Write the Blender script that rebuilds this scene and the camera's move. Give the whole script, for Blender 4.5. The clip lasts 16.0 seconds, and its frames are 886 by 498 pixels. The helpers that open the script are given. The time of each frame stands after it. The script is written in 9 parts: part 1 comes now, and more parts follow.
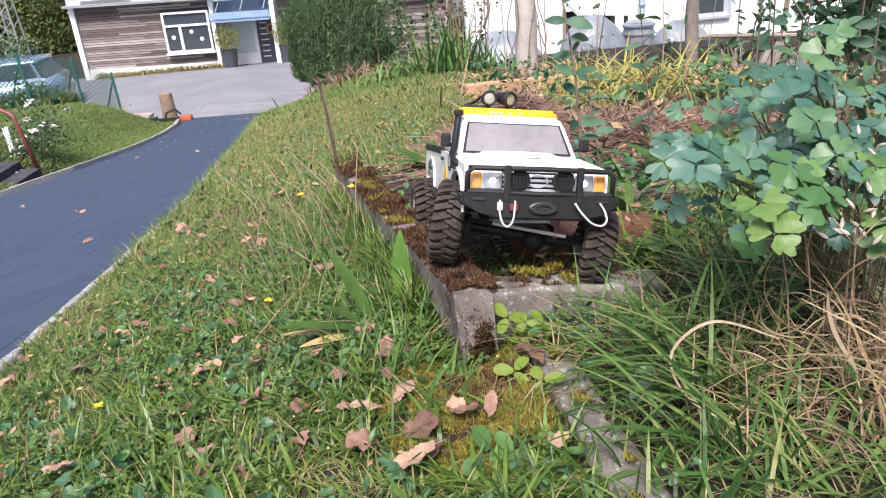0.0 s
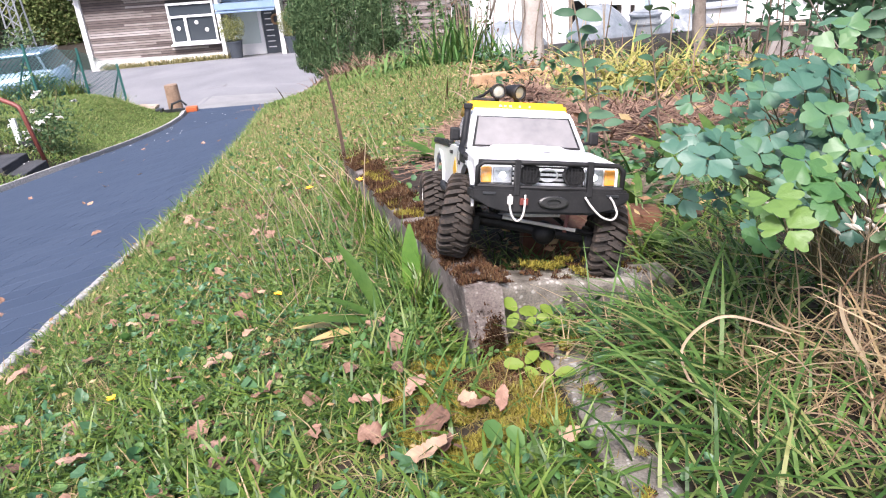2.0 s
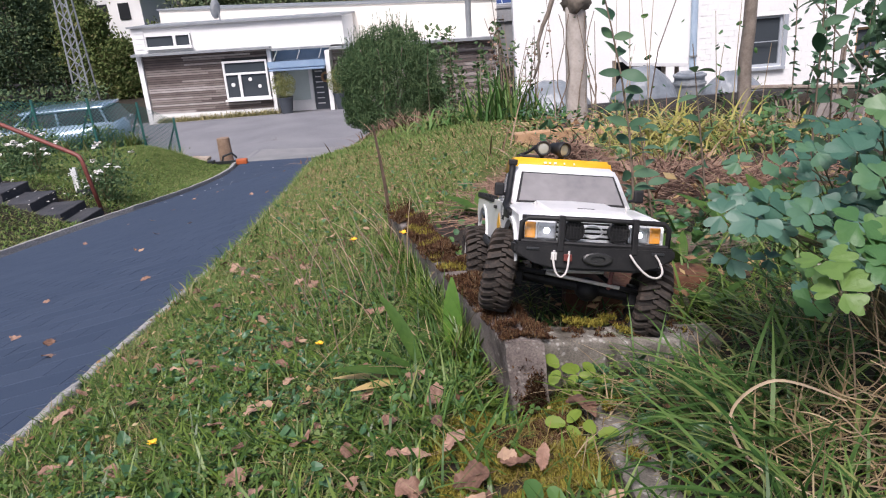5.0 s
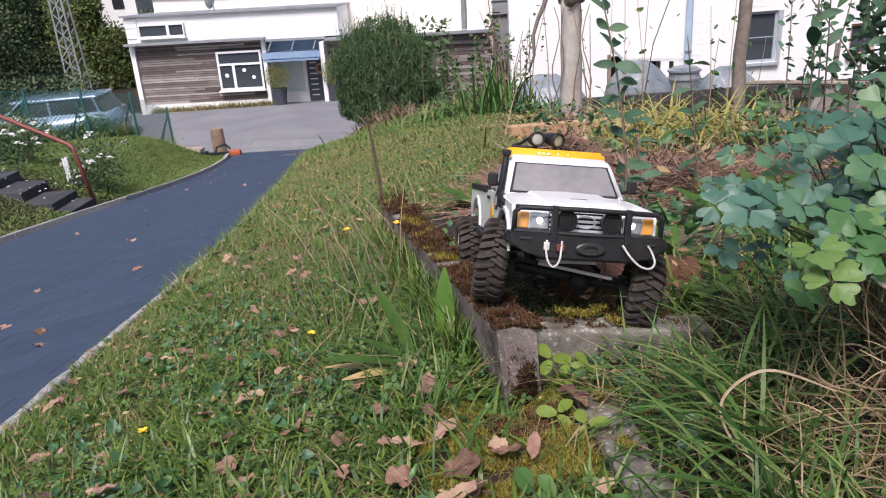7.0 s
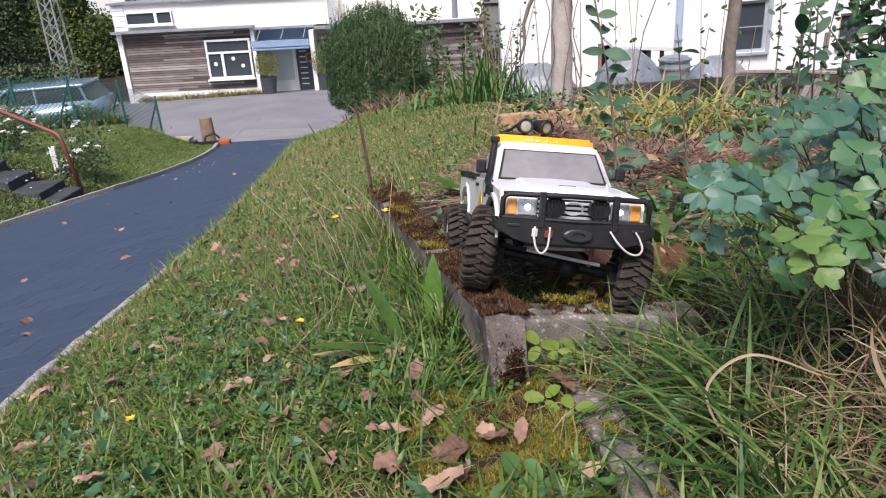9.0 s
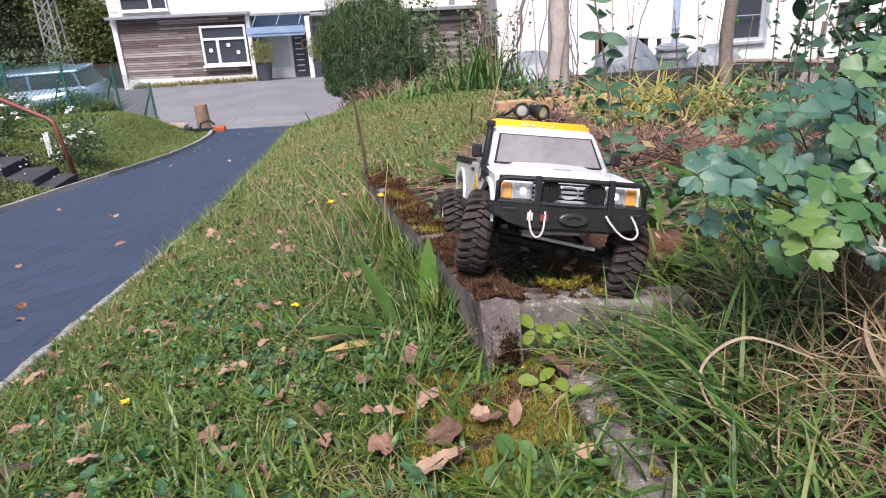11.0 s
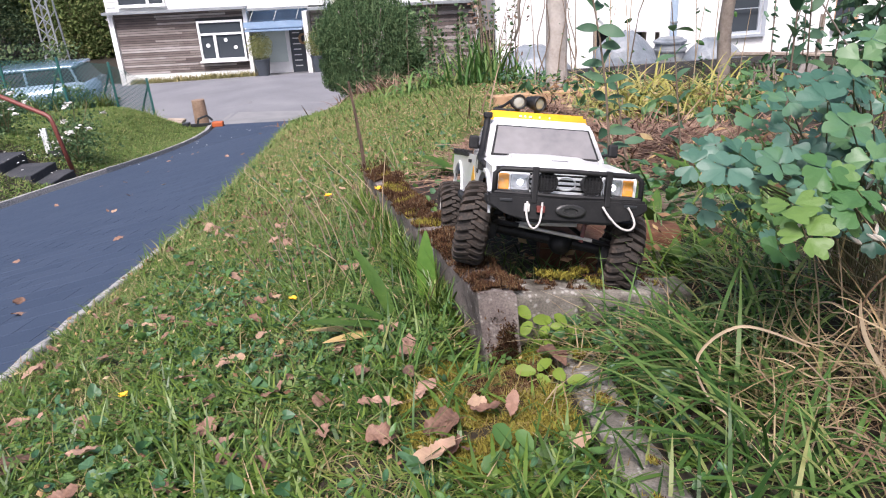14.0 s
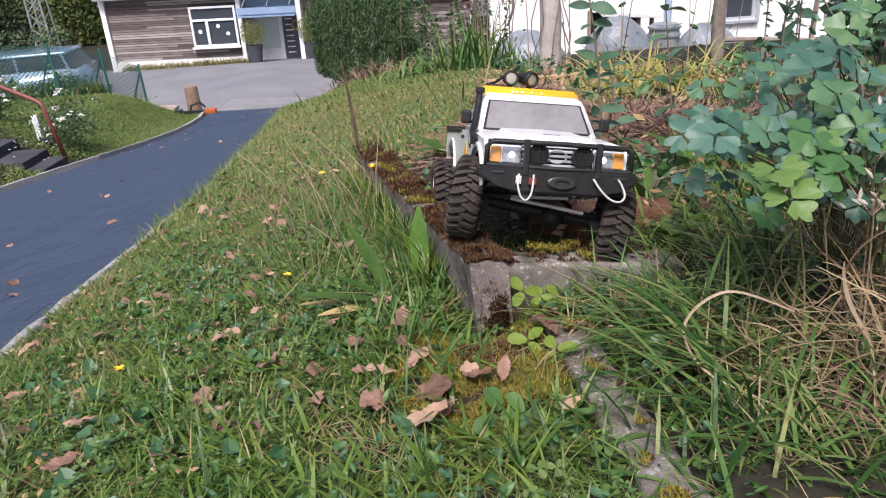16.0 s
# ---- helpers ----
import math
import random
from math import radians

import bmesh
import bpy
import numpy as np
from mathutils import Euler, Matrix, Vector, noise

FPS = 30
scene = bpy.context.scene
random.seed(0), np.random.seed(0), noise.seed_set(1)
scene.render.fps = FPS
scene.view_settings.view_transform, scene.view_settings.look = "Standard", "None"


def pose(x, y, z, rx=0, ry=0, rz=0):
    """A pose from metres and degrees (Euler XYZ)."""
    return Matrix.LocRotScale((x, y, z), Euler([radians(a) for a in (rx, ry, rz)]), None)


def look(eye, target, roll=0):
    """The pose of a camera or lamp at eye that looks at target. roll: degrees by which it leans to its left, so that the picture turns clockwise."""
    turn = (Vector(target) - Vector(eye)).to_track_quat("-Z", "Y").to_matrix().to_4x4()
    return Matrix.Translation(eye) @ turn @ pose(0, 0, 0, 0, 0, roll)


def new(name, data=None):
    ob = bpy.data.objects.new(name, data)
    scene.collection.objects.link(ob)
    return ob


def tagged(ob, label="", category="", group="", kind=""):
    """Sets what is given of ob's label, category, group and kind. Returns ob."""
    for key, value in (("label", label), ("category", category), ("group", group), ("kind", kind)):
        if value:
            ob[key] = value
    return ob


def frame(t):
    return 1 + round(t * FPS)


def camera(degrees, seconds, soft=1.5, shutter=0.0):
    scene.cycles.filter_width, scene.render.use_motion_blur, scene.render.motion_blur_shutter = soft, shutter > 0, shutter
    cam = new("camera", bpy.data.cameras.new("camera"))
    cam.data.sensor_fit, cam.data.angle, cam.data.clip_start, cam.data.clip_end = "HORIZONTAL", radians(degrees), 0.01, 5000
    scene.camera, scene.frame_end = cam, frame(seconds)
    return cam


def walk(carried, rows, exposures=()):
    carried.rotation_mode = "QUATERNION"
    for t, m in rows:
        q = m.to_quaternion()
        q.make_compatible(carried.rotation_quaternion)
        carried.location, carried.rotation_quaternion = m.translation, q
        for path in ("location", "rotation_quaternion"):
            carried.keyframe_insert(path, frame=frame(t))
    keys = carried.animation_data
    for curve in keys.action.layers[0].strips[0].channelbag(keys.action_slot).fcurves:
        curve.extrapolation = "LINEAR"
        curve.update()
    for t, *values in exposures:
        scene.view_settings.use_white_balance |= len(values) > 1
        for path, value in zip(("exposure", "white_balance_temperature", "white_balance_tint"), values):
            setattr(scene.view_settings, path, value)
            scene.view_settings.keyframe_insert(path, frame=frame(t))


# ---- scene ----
cam = camera(64.7, 16.0, 1.1)
PATH = [
    (0, (-0.049, 0.09, 0.515), (-0.005, 1.911, -0.311), -5.1),
    (0.5, (-0.051, 0.091, 0.513), (-0.011, 1.902, -0.333), -5.2),
    (1, (-0.049, 0.09, 0.511), (-0.001, 1.887, -0.367), -5.4),
    (1.5, (-0.053, 0.089, 0.514), (-0.017, 1.892, -0.351), -5.2),
    (2, (-0.054, 0.09, 0.52), (-0.028, 1.901, -0.329), -5.4),
    (2.5, (-0.055, 0.088, 0.525), (-0.112, 1.976, -0.13), -5.1),
    (3, (-0.056, 0.087, 0.521), (-0.127, 1.97, -0.151), -4.8),
    (3.5, (-0.057, 0.086, 0.518), (-0.134, 1.956, -0.188), -5.1),
    (4, (-0.058, 0.087, 0.52), (-0.141, 1.96, -0.177), -5.2),
    (6.5, (-0.057, 0.087, 0.519), (-0.11, 1.961, -0.177), -4.8),
    (7, (-0.057, 0.087, 0.515), (-0.114, 1.954, -0.2), -4.5),
    (7.5, (-0.057, 0.087, 0.513), (-0.113, 1.948, -0.216), -4.2),
    (8, (-0.057, 0.086, 0.513), (-0.109, 1.945, -0.222), -4.5),
    (8.5, (-0.054, 0.087, 0.511), (-0.093, 1.941, -0.237), -4.4),
    (9, (-0.054, 0.087, 0.511), (-0.087, 1.943, -0.233), -4.3),
    (11.5, (-0.053, 0.086, 0.505), (-0.076, 1.928, -0.274), -4.0),
    (12, (-0.052, 0.086, 0.505), (-0.075, 1.929, -0.271), -4.0),
    (12.5, (-0.054, 0.085, 0.505), (-0.081, 1.926, -0.276), -4.0),
    (13, (-0.053, 0.084, 0.503), (-0.076, 1.923, -0.283), -3.6),
    (13.5, (-0.052, 0.083, 0.498), (-0.074, 1.909, -0.319), -4.1),
    (14, (-0.052, 0.084, 0.502), (-0.073, 1.922, -0.287), -4.2),
    (14.5, (-0.049, 0.082, 0.503), (-0.039, 1.947, -0.218), -4.0),
    (15, (-0.052, 0.077, 0.495), (-0.051, 1.922, -0.277), -3.6),
    (15.5, (-0.051, 0.072, 0.492), (-0.06, 1.904, -0.312), -3.8),
    (16, (-0.051, 0.069, 0.489), (-0.059, 1.892, -0.333), -4.2),
]
STOPS = [(0, 1.28), (0.5, 1.42), (1, 1.65), (1.5, 1.72), (2, 1.60), (2.5, 1.40), (3, 0.70), (6.5, 0.69), (9, 0.76), (11.5, 0.97), (13, 1.00), (14, 1.09), (14.5, 0.82), (15, 0.78), (16, 0.87)]
EXPOSURE = [(t, stops, 6250, 18) for t, stops in STOPS]
walk(cam, [(t, look(eye, target, roll)) for t, eye, target, roll in PATH], EXPOSURE)


# ---- light ----
world = bpy.data.worlds.new("sky")
scene.world = world
world.use_nodes = True
wn = world.node_tree.nodes
sky = wn.new("ShaderNodeTexSky")
sky.sky_type, sky.sun_disc = "NISHITA", False
sky.sun_elevation, sky.sun_rotation = radians(56), radians(192)
sky.air_density, sky.dust_density, sky.ozone_density = 1.0, 4.0, 1.0
wn["Background"].inputs["Strength"].default_value = 0.082
world.node_tree.links.new(sky.outputs["Color"], wn["Background"].inputs["Color"])
sun = new("sun", bpy.data.lights.new("sun", "SUN"))
sun.data.energy, sun.data.angle, sun.data.color = 2.75, radians(22), (1.0, 0.96, 0.90)
sun.matrix_world = look((-1.5, -7.1, 10.8), (0, 0, 0))


# ---- the lie of the land ----
def step(a, b, v):
    u = np.clip((np.asarray(v, float) - a) / (b - a), 0, 1)
    return u * u * (3 - 2 * u)


def road_right(y):
    return np.interp(y, [-30, 0, 1.0, 1.25, 1.7, 2.46, 4.3, 6.0, 10.4, 15.4, 40], [0.2, -0.76, -0.816, -0.84, -0.87, -0.94, -1.22, -1.50, -2.25, -2.75, -2.75])


def road_left(y):
    return np.interp(y, [-30, 0, 6.5, 8.1, 8.8, 10.4, 15.2, 15.8, 16.4, 17.2, 18.0, 19.5, 40], [-4.6, -5.0, -4.7, -4.44, -4.35, -4.55, -4.95, -5.35, -5.95, -6.7, -8.2, -30.0, -30.0])


def H(x, y):
    """Height of the ground: a slope that falls away from the bed and towards the drive, level at the far yard."""
    x, y = np.asarray(x, float), np.asarray(y, float)
    g = 0.18 - 0.134 * np.clip(y, -6, 27)
    fade = 1 - step(13, 24, y)
    z = g + fade * (0.17 * np.clip(x, -9, 0) + 0.03 * np.clip(x + 0.85, -8, 0))
    z = z + 0.02 * np.clip(x, 0, 6) - 0.04 * np.clip(y - 5, 0, 9) * step(-1, 1.5, x) * (1 - step(16, 24, y))
    z = z - 0.038 * np.exp(-((x + 0.012) / 0.042) ** 2 - ((y - 0.77) / 0.055) ** 2)
    z = z - 0.19 * np.clip(x + 4.95, 0, 2.4) * step(8, 13, y) * (1 - step(17, 24, y)) * (1 - step(0.0, 1.0, x - road_right(y)))
    z = z - 0.095 * np.clip(y - 2.8, 0, 5.0) * step(0.9, 1.8, x) * (1 - step(8.9, 10.2, y))
    out = road_left(y) - x
    z = z + (0.9 * step(0.05, 2.2, out) + 0.2 * np.clip(out - 2.2, 0, 5)) * step(3.0, 6.5, y) * (1 - step(16.8, 20, y))
    cap = -1.95 + 0.31 * (-4.84 - x)
    steps = (x < -4.6) & (x > -7.0) & (y > 8.25) & (y < 9.6)
    return np.where(steps, np.minimum(z, cap), z)


# ---- materials ----
def tree_of(name):
    m = bpy.data.materials.new(name)
    m.use_nodes = True
    return m, m.node_tree.nodes, m.node_tree.links, m.node_tree.nodes["Principled BSDF"]


def surface(name, colours, scale=20.0, rough=0.7, bump=0.2, fine=6.0, by="noise", metal=0.0, translucent=0.0, coat=0.0, mixin=0.35, spec=0.5):
    """A worn surface: a ramp of colours led by noise at two scales, by the piece (random) or by the island."""
    m, n, l, b = tree_of(name)
    co = n.new("ShaderNodeTexCoord")
    big, small = n.new("ShaderNodeTexNoise"), n.new("ShaderNodeTexNoise")
    for t, sc in ((big, scale), (small, scale * fine)):
        t.inputs["Scale"].default_value, t.inputs["Detail"].default_value = sc, 5
        l.new(co.outputs["Object"], t.inputs["Vector"])
    mix = n.new("ShaderNodeMix")
    mix.inputs["Factor"].default_value = mixin
    l.new(big.outputs["Fac"], mix.inputs["A"]), l.new(small.outputs["Fac"], mix.inputs["B"])
    lead = mix.outputs["Result"]
    if by != "noise":
        info = n.new("ShaderNodeNewGeometry" if by == "island" else "ShaderNodeObjectInfo")
        two = n.new("ShaderNodeMix")
        two.inputs["Factor"].default_value = 0.4
        l.new(info.outputs["Random Per Island" if by == "island" else "Random"], two.inputs["A"]), l.new(lead, two.inputs["B"])
        lead = two.outputs["Result"]
    ramp = n.new("ShaderNodeValToRGB")
    lo, hi = (0.3, 0.7) if by == "noise" else (0.12, 0.85)
    e = ramp.color_ramp.elements
    while len(e) < len(colours):
        e.new(0.5)
    for k, c in enumerate(colours):
        e[k].position, e[k].color = lo + (hi - lo) * k / max(1, len(colours) - 1), (*c, 1)
    l.new(lead, ramp.inputs["Fac"])
    l.new(ramp.outputs["Color"], b.inputs["Base Color"])
    b.inputs["Roughness"].default_value, b.inputs["Metallic"].default_value = rough, metal
    b.inputs["Coat Weight"].default_value = coat
    b.inputs["Specular IOR Level"].default_value = spec
    if bump:
        bp = n.new("ShaderNodeBump")
        bp.inputs["Strength"].default_value, bp.inputs["Distance"].default_value = bump, 0.7 / (scale * fine)
        l.new(small.outputs["Fac"], bp.inputs["Height"]), l.new(bp.outputs["Normal"], b.inputs["Normal"])
    if translucent:
        tr, ms = n.new("ShaderNodeBsdfTranslucent"), n.new("ShaderNodeMixShader")
        ms.inputs["Fac"].default_value = translucent
        l.new(ramp.outputs["Color"], tr.inputs["Color"])
        l.new(b.outputs["BSDF"], ms.inputs[1]), l.new(tr.outputs["BSDF"], ms.inputs[2])
        l.new(ms.outputs["Shader"], n["Material Output"].inputs["Surface"])
    return m


def plain(name, c, rough=0.5, metal=0.0, emit=0.0, coat=0.0):
    m, n, l, b = tree_of(name)
    b.inputs["Base Color"].default_value, b.inputs["Roughness"].default_value, b.inputs["Metallic"].default_value = (*c, 1), rough, metal
    b.inputs["Coat Weight"].default_value = coat
    if emit:
        b.inputs["Emission Color"].default_value, b.inputs["Emission Strength"].default_value = (*c, 1), emit
    return m


def glass(name, c, alpha=1.0, rough=0.05):
    m, n, l, b = tree_of(name)
    b.inputs["Base Color"].default_value, b.inputs["Roughness"].default_value = (*c, 1), rough
    b.inputs["Transmission Weight"].default_value, b.inputs["IOR"].default_value = alpha, 1.45
    return m


def weathered(name, dark, low, high, speck):
    """Old concrete: stains, fine grain and pale lichen specks, with a sandy relief."""
    m, n, l, b = tree_of(name)
    co = n.new("ShaderNodeTexCoord")
    tex = []
    for sc in (9.0, 45.0, 420.0):
        t = n.new("ShaderNodeTexNoise")
        t.inputs["Scale"].default_value, t.inputs["Detail"].default_value = sc, 4
        l.new(co.outputs["Object"], t.inputs["Vector"])
        tex.append(t)
    r1 = n.new("ShaderNodeValToRGB")
    e = r1.color_ramp.elements
    e.new(0.5)
    for k, (p, c) in enumerate(((0.33, dark), (0.45, low), (0.66, high))):
        e[k].position, e[k].color = p, (*c, 1)
    mx = n.new("ShaderNodeMix")
    mx.inputs["Factor"].default_value = 0.45
    l.new(tex[0].outputs["Fac"], mx.inputs["A"]), l.new(tex[1].outputs["Fac"], mx.inputs["B"])
    l.new(mx.outputs["Result"], r1.inputs["Fac"])
    grain = n.new("ShaderNodeMix")
    grain.data_type, grain.blend_type = "RGBA", "MULTIPLY"
    grain.inputs["Factor"].default_value = 0.55
    r2 = n.new("ShaderNodeValToRGB")
    r2.color_ramp.elements[0].position, r2.color_ramp.elements[0].color = 0.3, (0.35, 0.34, 0.33, 1)
    r2.color_ramp.elements[1].position, r2.color_ramp.elements[1].color = 0.62, (1.15, 1.13, 1.1, 1)
    l.new(tex[2].outputs["Fac"], r2.inputs["Fac"])
    l.new(r1.outputs["Color"], grain.inputs[6]), l.new(r2.outputs["Color"], grain.inputs[7])
    vor = n.new("ShaderNodeTexVoronoi")
    vor.inputs["Scale"].default_value = 130
    l.new(co.outputs["Object"], vor.inputs["Vector"])
    r3 = n.new("ShaderNodeValToRGB")
    r3.color_ramp.elements[0].position, r3.color_ramp.elements[0].color = 0.05, (0.55, 0.55, 0.55, 1)
    r3.color_ramp.elements[1].position, r3.color_ramp.elements[1].color = 0.20, (0, 0, 0, 1)
    gate = n.new("ShaderNodeMath")
    gate.operation = "MULTIPLY_ADD"
    gate.inputs[1].default_value, gate.inputs[2].default_value = 1.6, -0.74
    l.new(tex[1].outputs["Fac"], gate.inputs[0])
    dist = n.new("ShaderNodeMath")
    dist.operation = "SUBTRACT"
    dist.use_clamp = True
    l.new(vor.outputs["Distance"], dist.inputs[0]), l.new(gate.outputs[0], dist.inputs[1])
    l.new(dist.outputs[0], r3.inputs["Fac"])
    pale = n.new("ShaderNodeMix")
    pale.data_type = "RGBA"
    pale.inputs[7].default_value = (*speck, 1)
    l.new(r3.outputs["Color"], pale.inputs["Factor"]), l.new(grain.outputs[2], pale.inputs[6])
    l.new(pale.outputs[2], b.inputs["Base Color"])
    b.inputs["Roughness"].default_value = 0.93
    bp = n.new("ShaderNodeBump")
    bp.inputs["Strength"].default_value, bp.inputs["Distance"].default_value = 0.6, 0.002
    l.new(tex[2].outputs["Fac"], bp.inputs["Height"]), l.new(bp.outputs["Normal"], b.inputs["Normal"])
    return m


def dead_leaf(name):
    """A withered leaf: its own brown by the piece, blotches, and darker side veins that slant from the midrib."""
    m, n, l, b = tree_of(name)
    co, info = n.new("ShaderNodeTexCoord"), n.new("ShaderNodeObjectInfo")
    blot = n.new("ShaderNodeTexNoise")
    blot.inputs["Scale"].default_value, blot.inputs["Detail"].default_value = 2.6, 6
    l.new(co.outputs["Object"], blot.inputs["Vector"])
    lead = n.new("ShaderNodeMix")
    lead.inputs["Factor"].default_value = 0.42
    l.new(info.outputs["Random"], lead.inputs["A"]), l.new(blot.outputs["Fac"], lead.inputs["B"])
    ramp = n.new("ShaderNodeValToRGB")
    e = ramp.color_ramp.elements
    tones = ((0.14, (0.07, 0.042, 0.033)), (0.30, (0.17, 0.096, 0.066)), (0.48, (0.30, 0.175, 0.125)), (0.66, (0.40, 0.25, 0.185)), (0.85, (0.45, 0.31, 0.20)))
    while len(e) < len(tones):
        e.new(0.5)
    for k, (p, c) in enumerate(tones):
        e[k].position, e[k].color = p, (*c, 1)
    l.new(lead.outputs["Result"], ramp.inputs["Fac"])
    sep = n.new("ShaderNodeSeparateXYZ")
    l.new(co.outputs["Object"], sep.inputs["Vector"])
    off = n.new("ShaderNodeMath")
    off.operation = "ABSOLUTE"
    l.new(sep.outputs["Y"], off.inputs[0])
    slant = n.new("ShaderNodeMath")
    slant.operation = "MULTIPLY_ADD"
    slant.inputs[1].default_value = -0.8
    l.new(off.outputs[0], slant.inputs[0]), l.new(sep.outputs["X"], slant.inputs[2])
    saw = n.new("ShaderNodeMath")
    saw.operation = "PINGPONG"
    saw.inputs[1].default_value = 0.14
    l.new(slant.outputs[0], saw.inputs[0])
    rib = n.new("ShaderNodeMath")
    rib.operation = "MINIMUM"
    l.new(saw.outputs[0], rib.inputs[0]), l.new(off.outputs[0], rib.inputs[1])
    line = n.new("ShaderNodeMapRange")
    line.inputs["From Max"].default_value, line.inputs["To Min"].default_value = 0.016, 0.80
    l.new(rib.outputs[0], line.inputs["Value"])
    mul = n.new("ShaderNodeMix")
    mul.data_type, mul.blend_type = "RGBA", "MULTIPLY"
    mul.inputs["Factor"].default_value = 1.0
    l.new(ramp.outputs["Color"], mul.inputs[6]), l.new(line.outputs["Result"], mul.inputs[7])
    l.new(mul.outputs[2], b.inputs["Base Color"])
    b.inputs["Roughness"].default_value, b.inputs["Specular IOR Level"].default_value = 0.6, 0.3
    bp = n.new("ShaderNodeBump")
    bp.inputs["Strength"].default_value, bp.inputs["Distance"].default_value = 0.15, 0.03
    l.new(rib.outputs[0], bp.inputs["Height"]), l.new(bp.outputs["Normal"], b.inputs["Normal"])
    tr, ms = n.new("ShaderNodeBsdfTranslucent"), n.new("ShaderNodeMixShader")
    ms.inputs["Fac"].default_value = 0.18
    l.new(mul.outputs[2], tr.inputs["Color"])
    l.new(b.outputs["BSDF"], ms.inputs[1]), l.new(tr.outputs["BSDF"], ms.inputs[2])
    l.new(ms.outputs["Shader"], n["Material Output"].inputs["Surface"])
    return m


DRYLEAF = dead_leaf("fallen_leaves")
SOIL = surface("soil", [(0.013, 0.008, 0.005), (0.027, 0.017, 0.010), (0.020, 0.018, 0.008), (0.045, 0.031, 0.019)], 3.0, 0.95, 0.5, 14)
LAWN = surface("lawn_blades", [(0.030, 0.062, 0.012), (0.066, 0.118, 0.022), (0.108, 0.165, 0.032), (0.160, 0.200, 0.046), (0.27, 0.21, 0.10)], 5, 0.45, 0, 4, "island", translucent=0.2, spec=0.3)
LAWN_DEEP = surface("deep_green_blades", [(0.018, 0.046, 0.007), (0.050, 0.098, 0.014), (0.092, 0.155, 0.023), (0.155, 0.21, 0.040)], 7, 0.4, 0, 4, "island", translucent=0.18, spec=0.35)
VERGE_MOSS = surface("bright_green_moss", [(0.045, 0.065, 0.010), (0.085, 0.125, 0.016), (0.13, 0.17, 0.028), (0.17, 0.16, 0.045)], 9, 0.9, 0, 4, "island", translucent=0.15, spec=0.15)
LAWN_FAR = surface("mown_lawn_blades", [(0.044, 0.092, 0.020), (0.082, 0.145, 0.033), (0.125, 0.188, 0.050), (0.175, 0.210, 0.070), (0.26, 0.22, 0.11)], 1.2, 0.5, 0, 4, "island", translucent=0.2, spec=0.15)
LAWN_DRY = surface("straw_blades", [(0.20, 0.14, 0.07), (0.30, 0.22, 0.12), (0.40, 0.31, 0.19), (0.18, 0.15, 0.06)], 4, 0.6, 0, 4, "island", translucent=0.25, spec=0.15)
LONG = surface("long_blades", [(0.011, 0.032, 0.007), (0.030, 0.075, 0.015), (0.062, 0.128, 0.028), (0.115, 0.19, 0.050), (0.22, 0.22, 0.080)], 5, 0.45, 0, 4, "island", translucent=0.2, spec=0.25)
WEED = surface("weed_leaves", [(0.026, 0.078, 0.034), (0.045, 0.118, 0.050), (0.075, 0.155, 0.078), (0.060, 0.145, 0.036), (0.105, 0.19, 0.055)], 8, 0.42, 0.1, 5, "island", translucent=0.2, spec=0.4)
TREFOIL = surface("clover_trefoils", [(0.034, 0.078, 0.017), (0.066, 0.128, 0.027), (0.11, 0.172, 0.042), (0.155, 0.21, 0.07)], 8, 0.5, 0, 5, "island", translucent=0.25, spec=0.3)
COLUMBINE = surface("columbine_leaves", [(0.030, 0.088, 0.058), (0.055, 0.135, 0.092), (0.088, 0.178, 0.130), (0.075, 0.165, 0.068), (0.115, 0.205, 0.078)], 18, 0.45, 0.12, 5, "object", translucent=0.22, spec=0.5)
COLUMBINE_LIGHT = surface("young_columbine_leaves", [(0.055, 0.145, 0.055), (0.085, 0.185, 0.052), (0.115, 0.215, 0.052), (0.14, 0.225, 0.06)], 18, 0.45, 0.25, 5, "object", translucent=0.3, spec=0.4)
CLOVER = surface("strawberry_leaves", [(0.12, 0.19, 0.03), (0.18, 0.255, 0.04), (0.15, 0.21, 0.045)], 30, 0.5, 0.1, 5, "object", translucent=0.3, spec=0.25)
DOCK = surface("dock_leaves", [(0.04, 0.09, 0.022), (0.065, 0.125, 0.028), (0.095, 0.155, 0.036)], 20, 0.45, 0.2, 6, "noise", translucent=0.25, spec=0.15)
LITTER = surface("leaf_litter", [(0.07, 0.037, 0.022), (0.16, 0.09, 0.052), (0.28, 0.17, 0.095), (0.37, 0.27, 0.13), (0.44, 0.36, 0.22)], 30, 0.8, 0.2, 6, "island", translucent=0.15, spec=0.15)
MOSS_RED = surface("rust_brown_moss", [(0.014, 0.007, 0.005), (0.034, 0.015, 0.009), (0.065, 0.029, 0.015), (0.105, 0.060, 0.026), (0.15, 0.115, 0.075)], 30, 0.95, 0, 4, "island", spec=0.15)
MOSS_GOLD = surface("golden_moss", [(0.060, 0.042, 0.010), (0.16, 0.130, 0.022), (0.29, 0.245, 0.048), (0.16, 0.17, 0.030)], 30, 0.95, 0, 4, "island", translucent=0.15, spec=0.15)
CONCRETE = weathered("weathered_concrete", (0.045, 0.034, 0.030), (0.145, 0.120, 0.110), (0.26, 0.225, 0.205), (0.34, 0.32, 0.29))
CONCRETE_PALE = weathered("lichened_concrete", (0.050, 0.042, 0.030), (0.15, 0.135, 0.115), (0.27, 0.25, 0.225), (0.44, 0.43, 0.40))
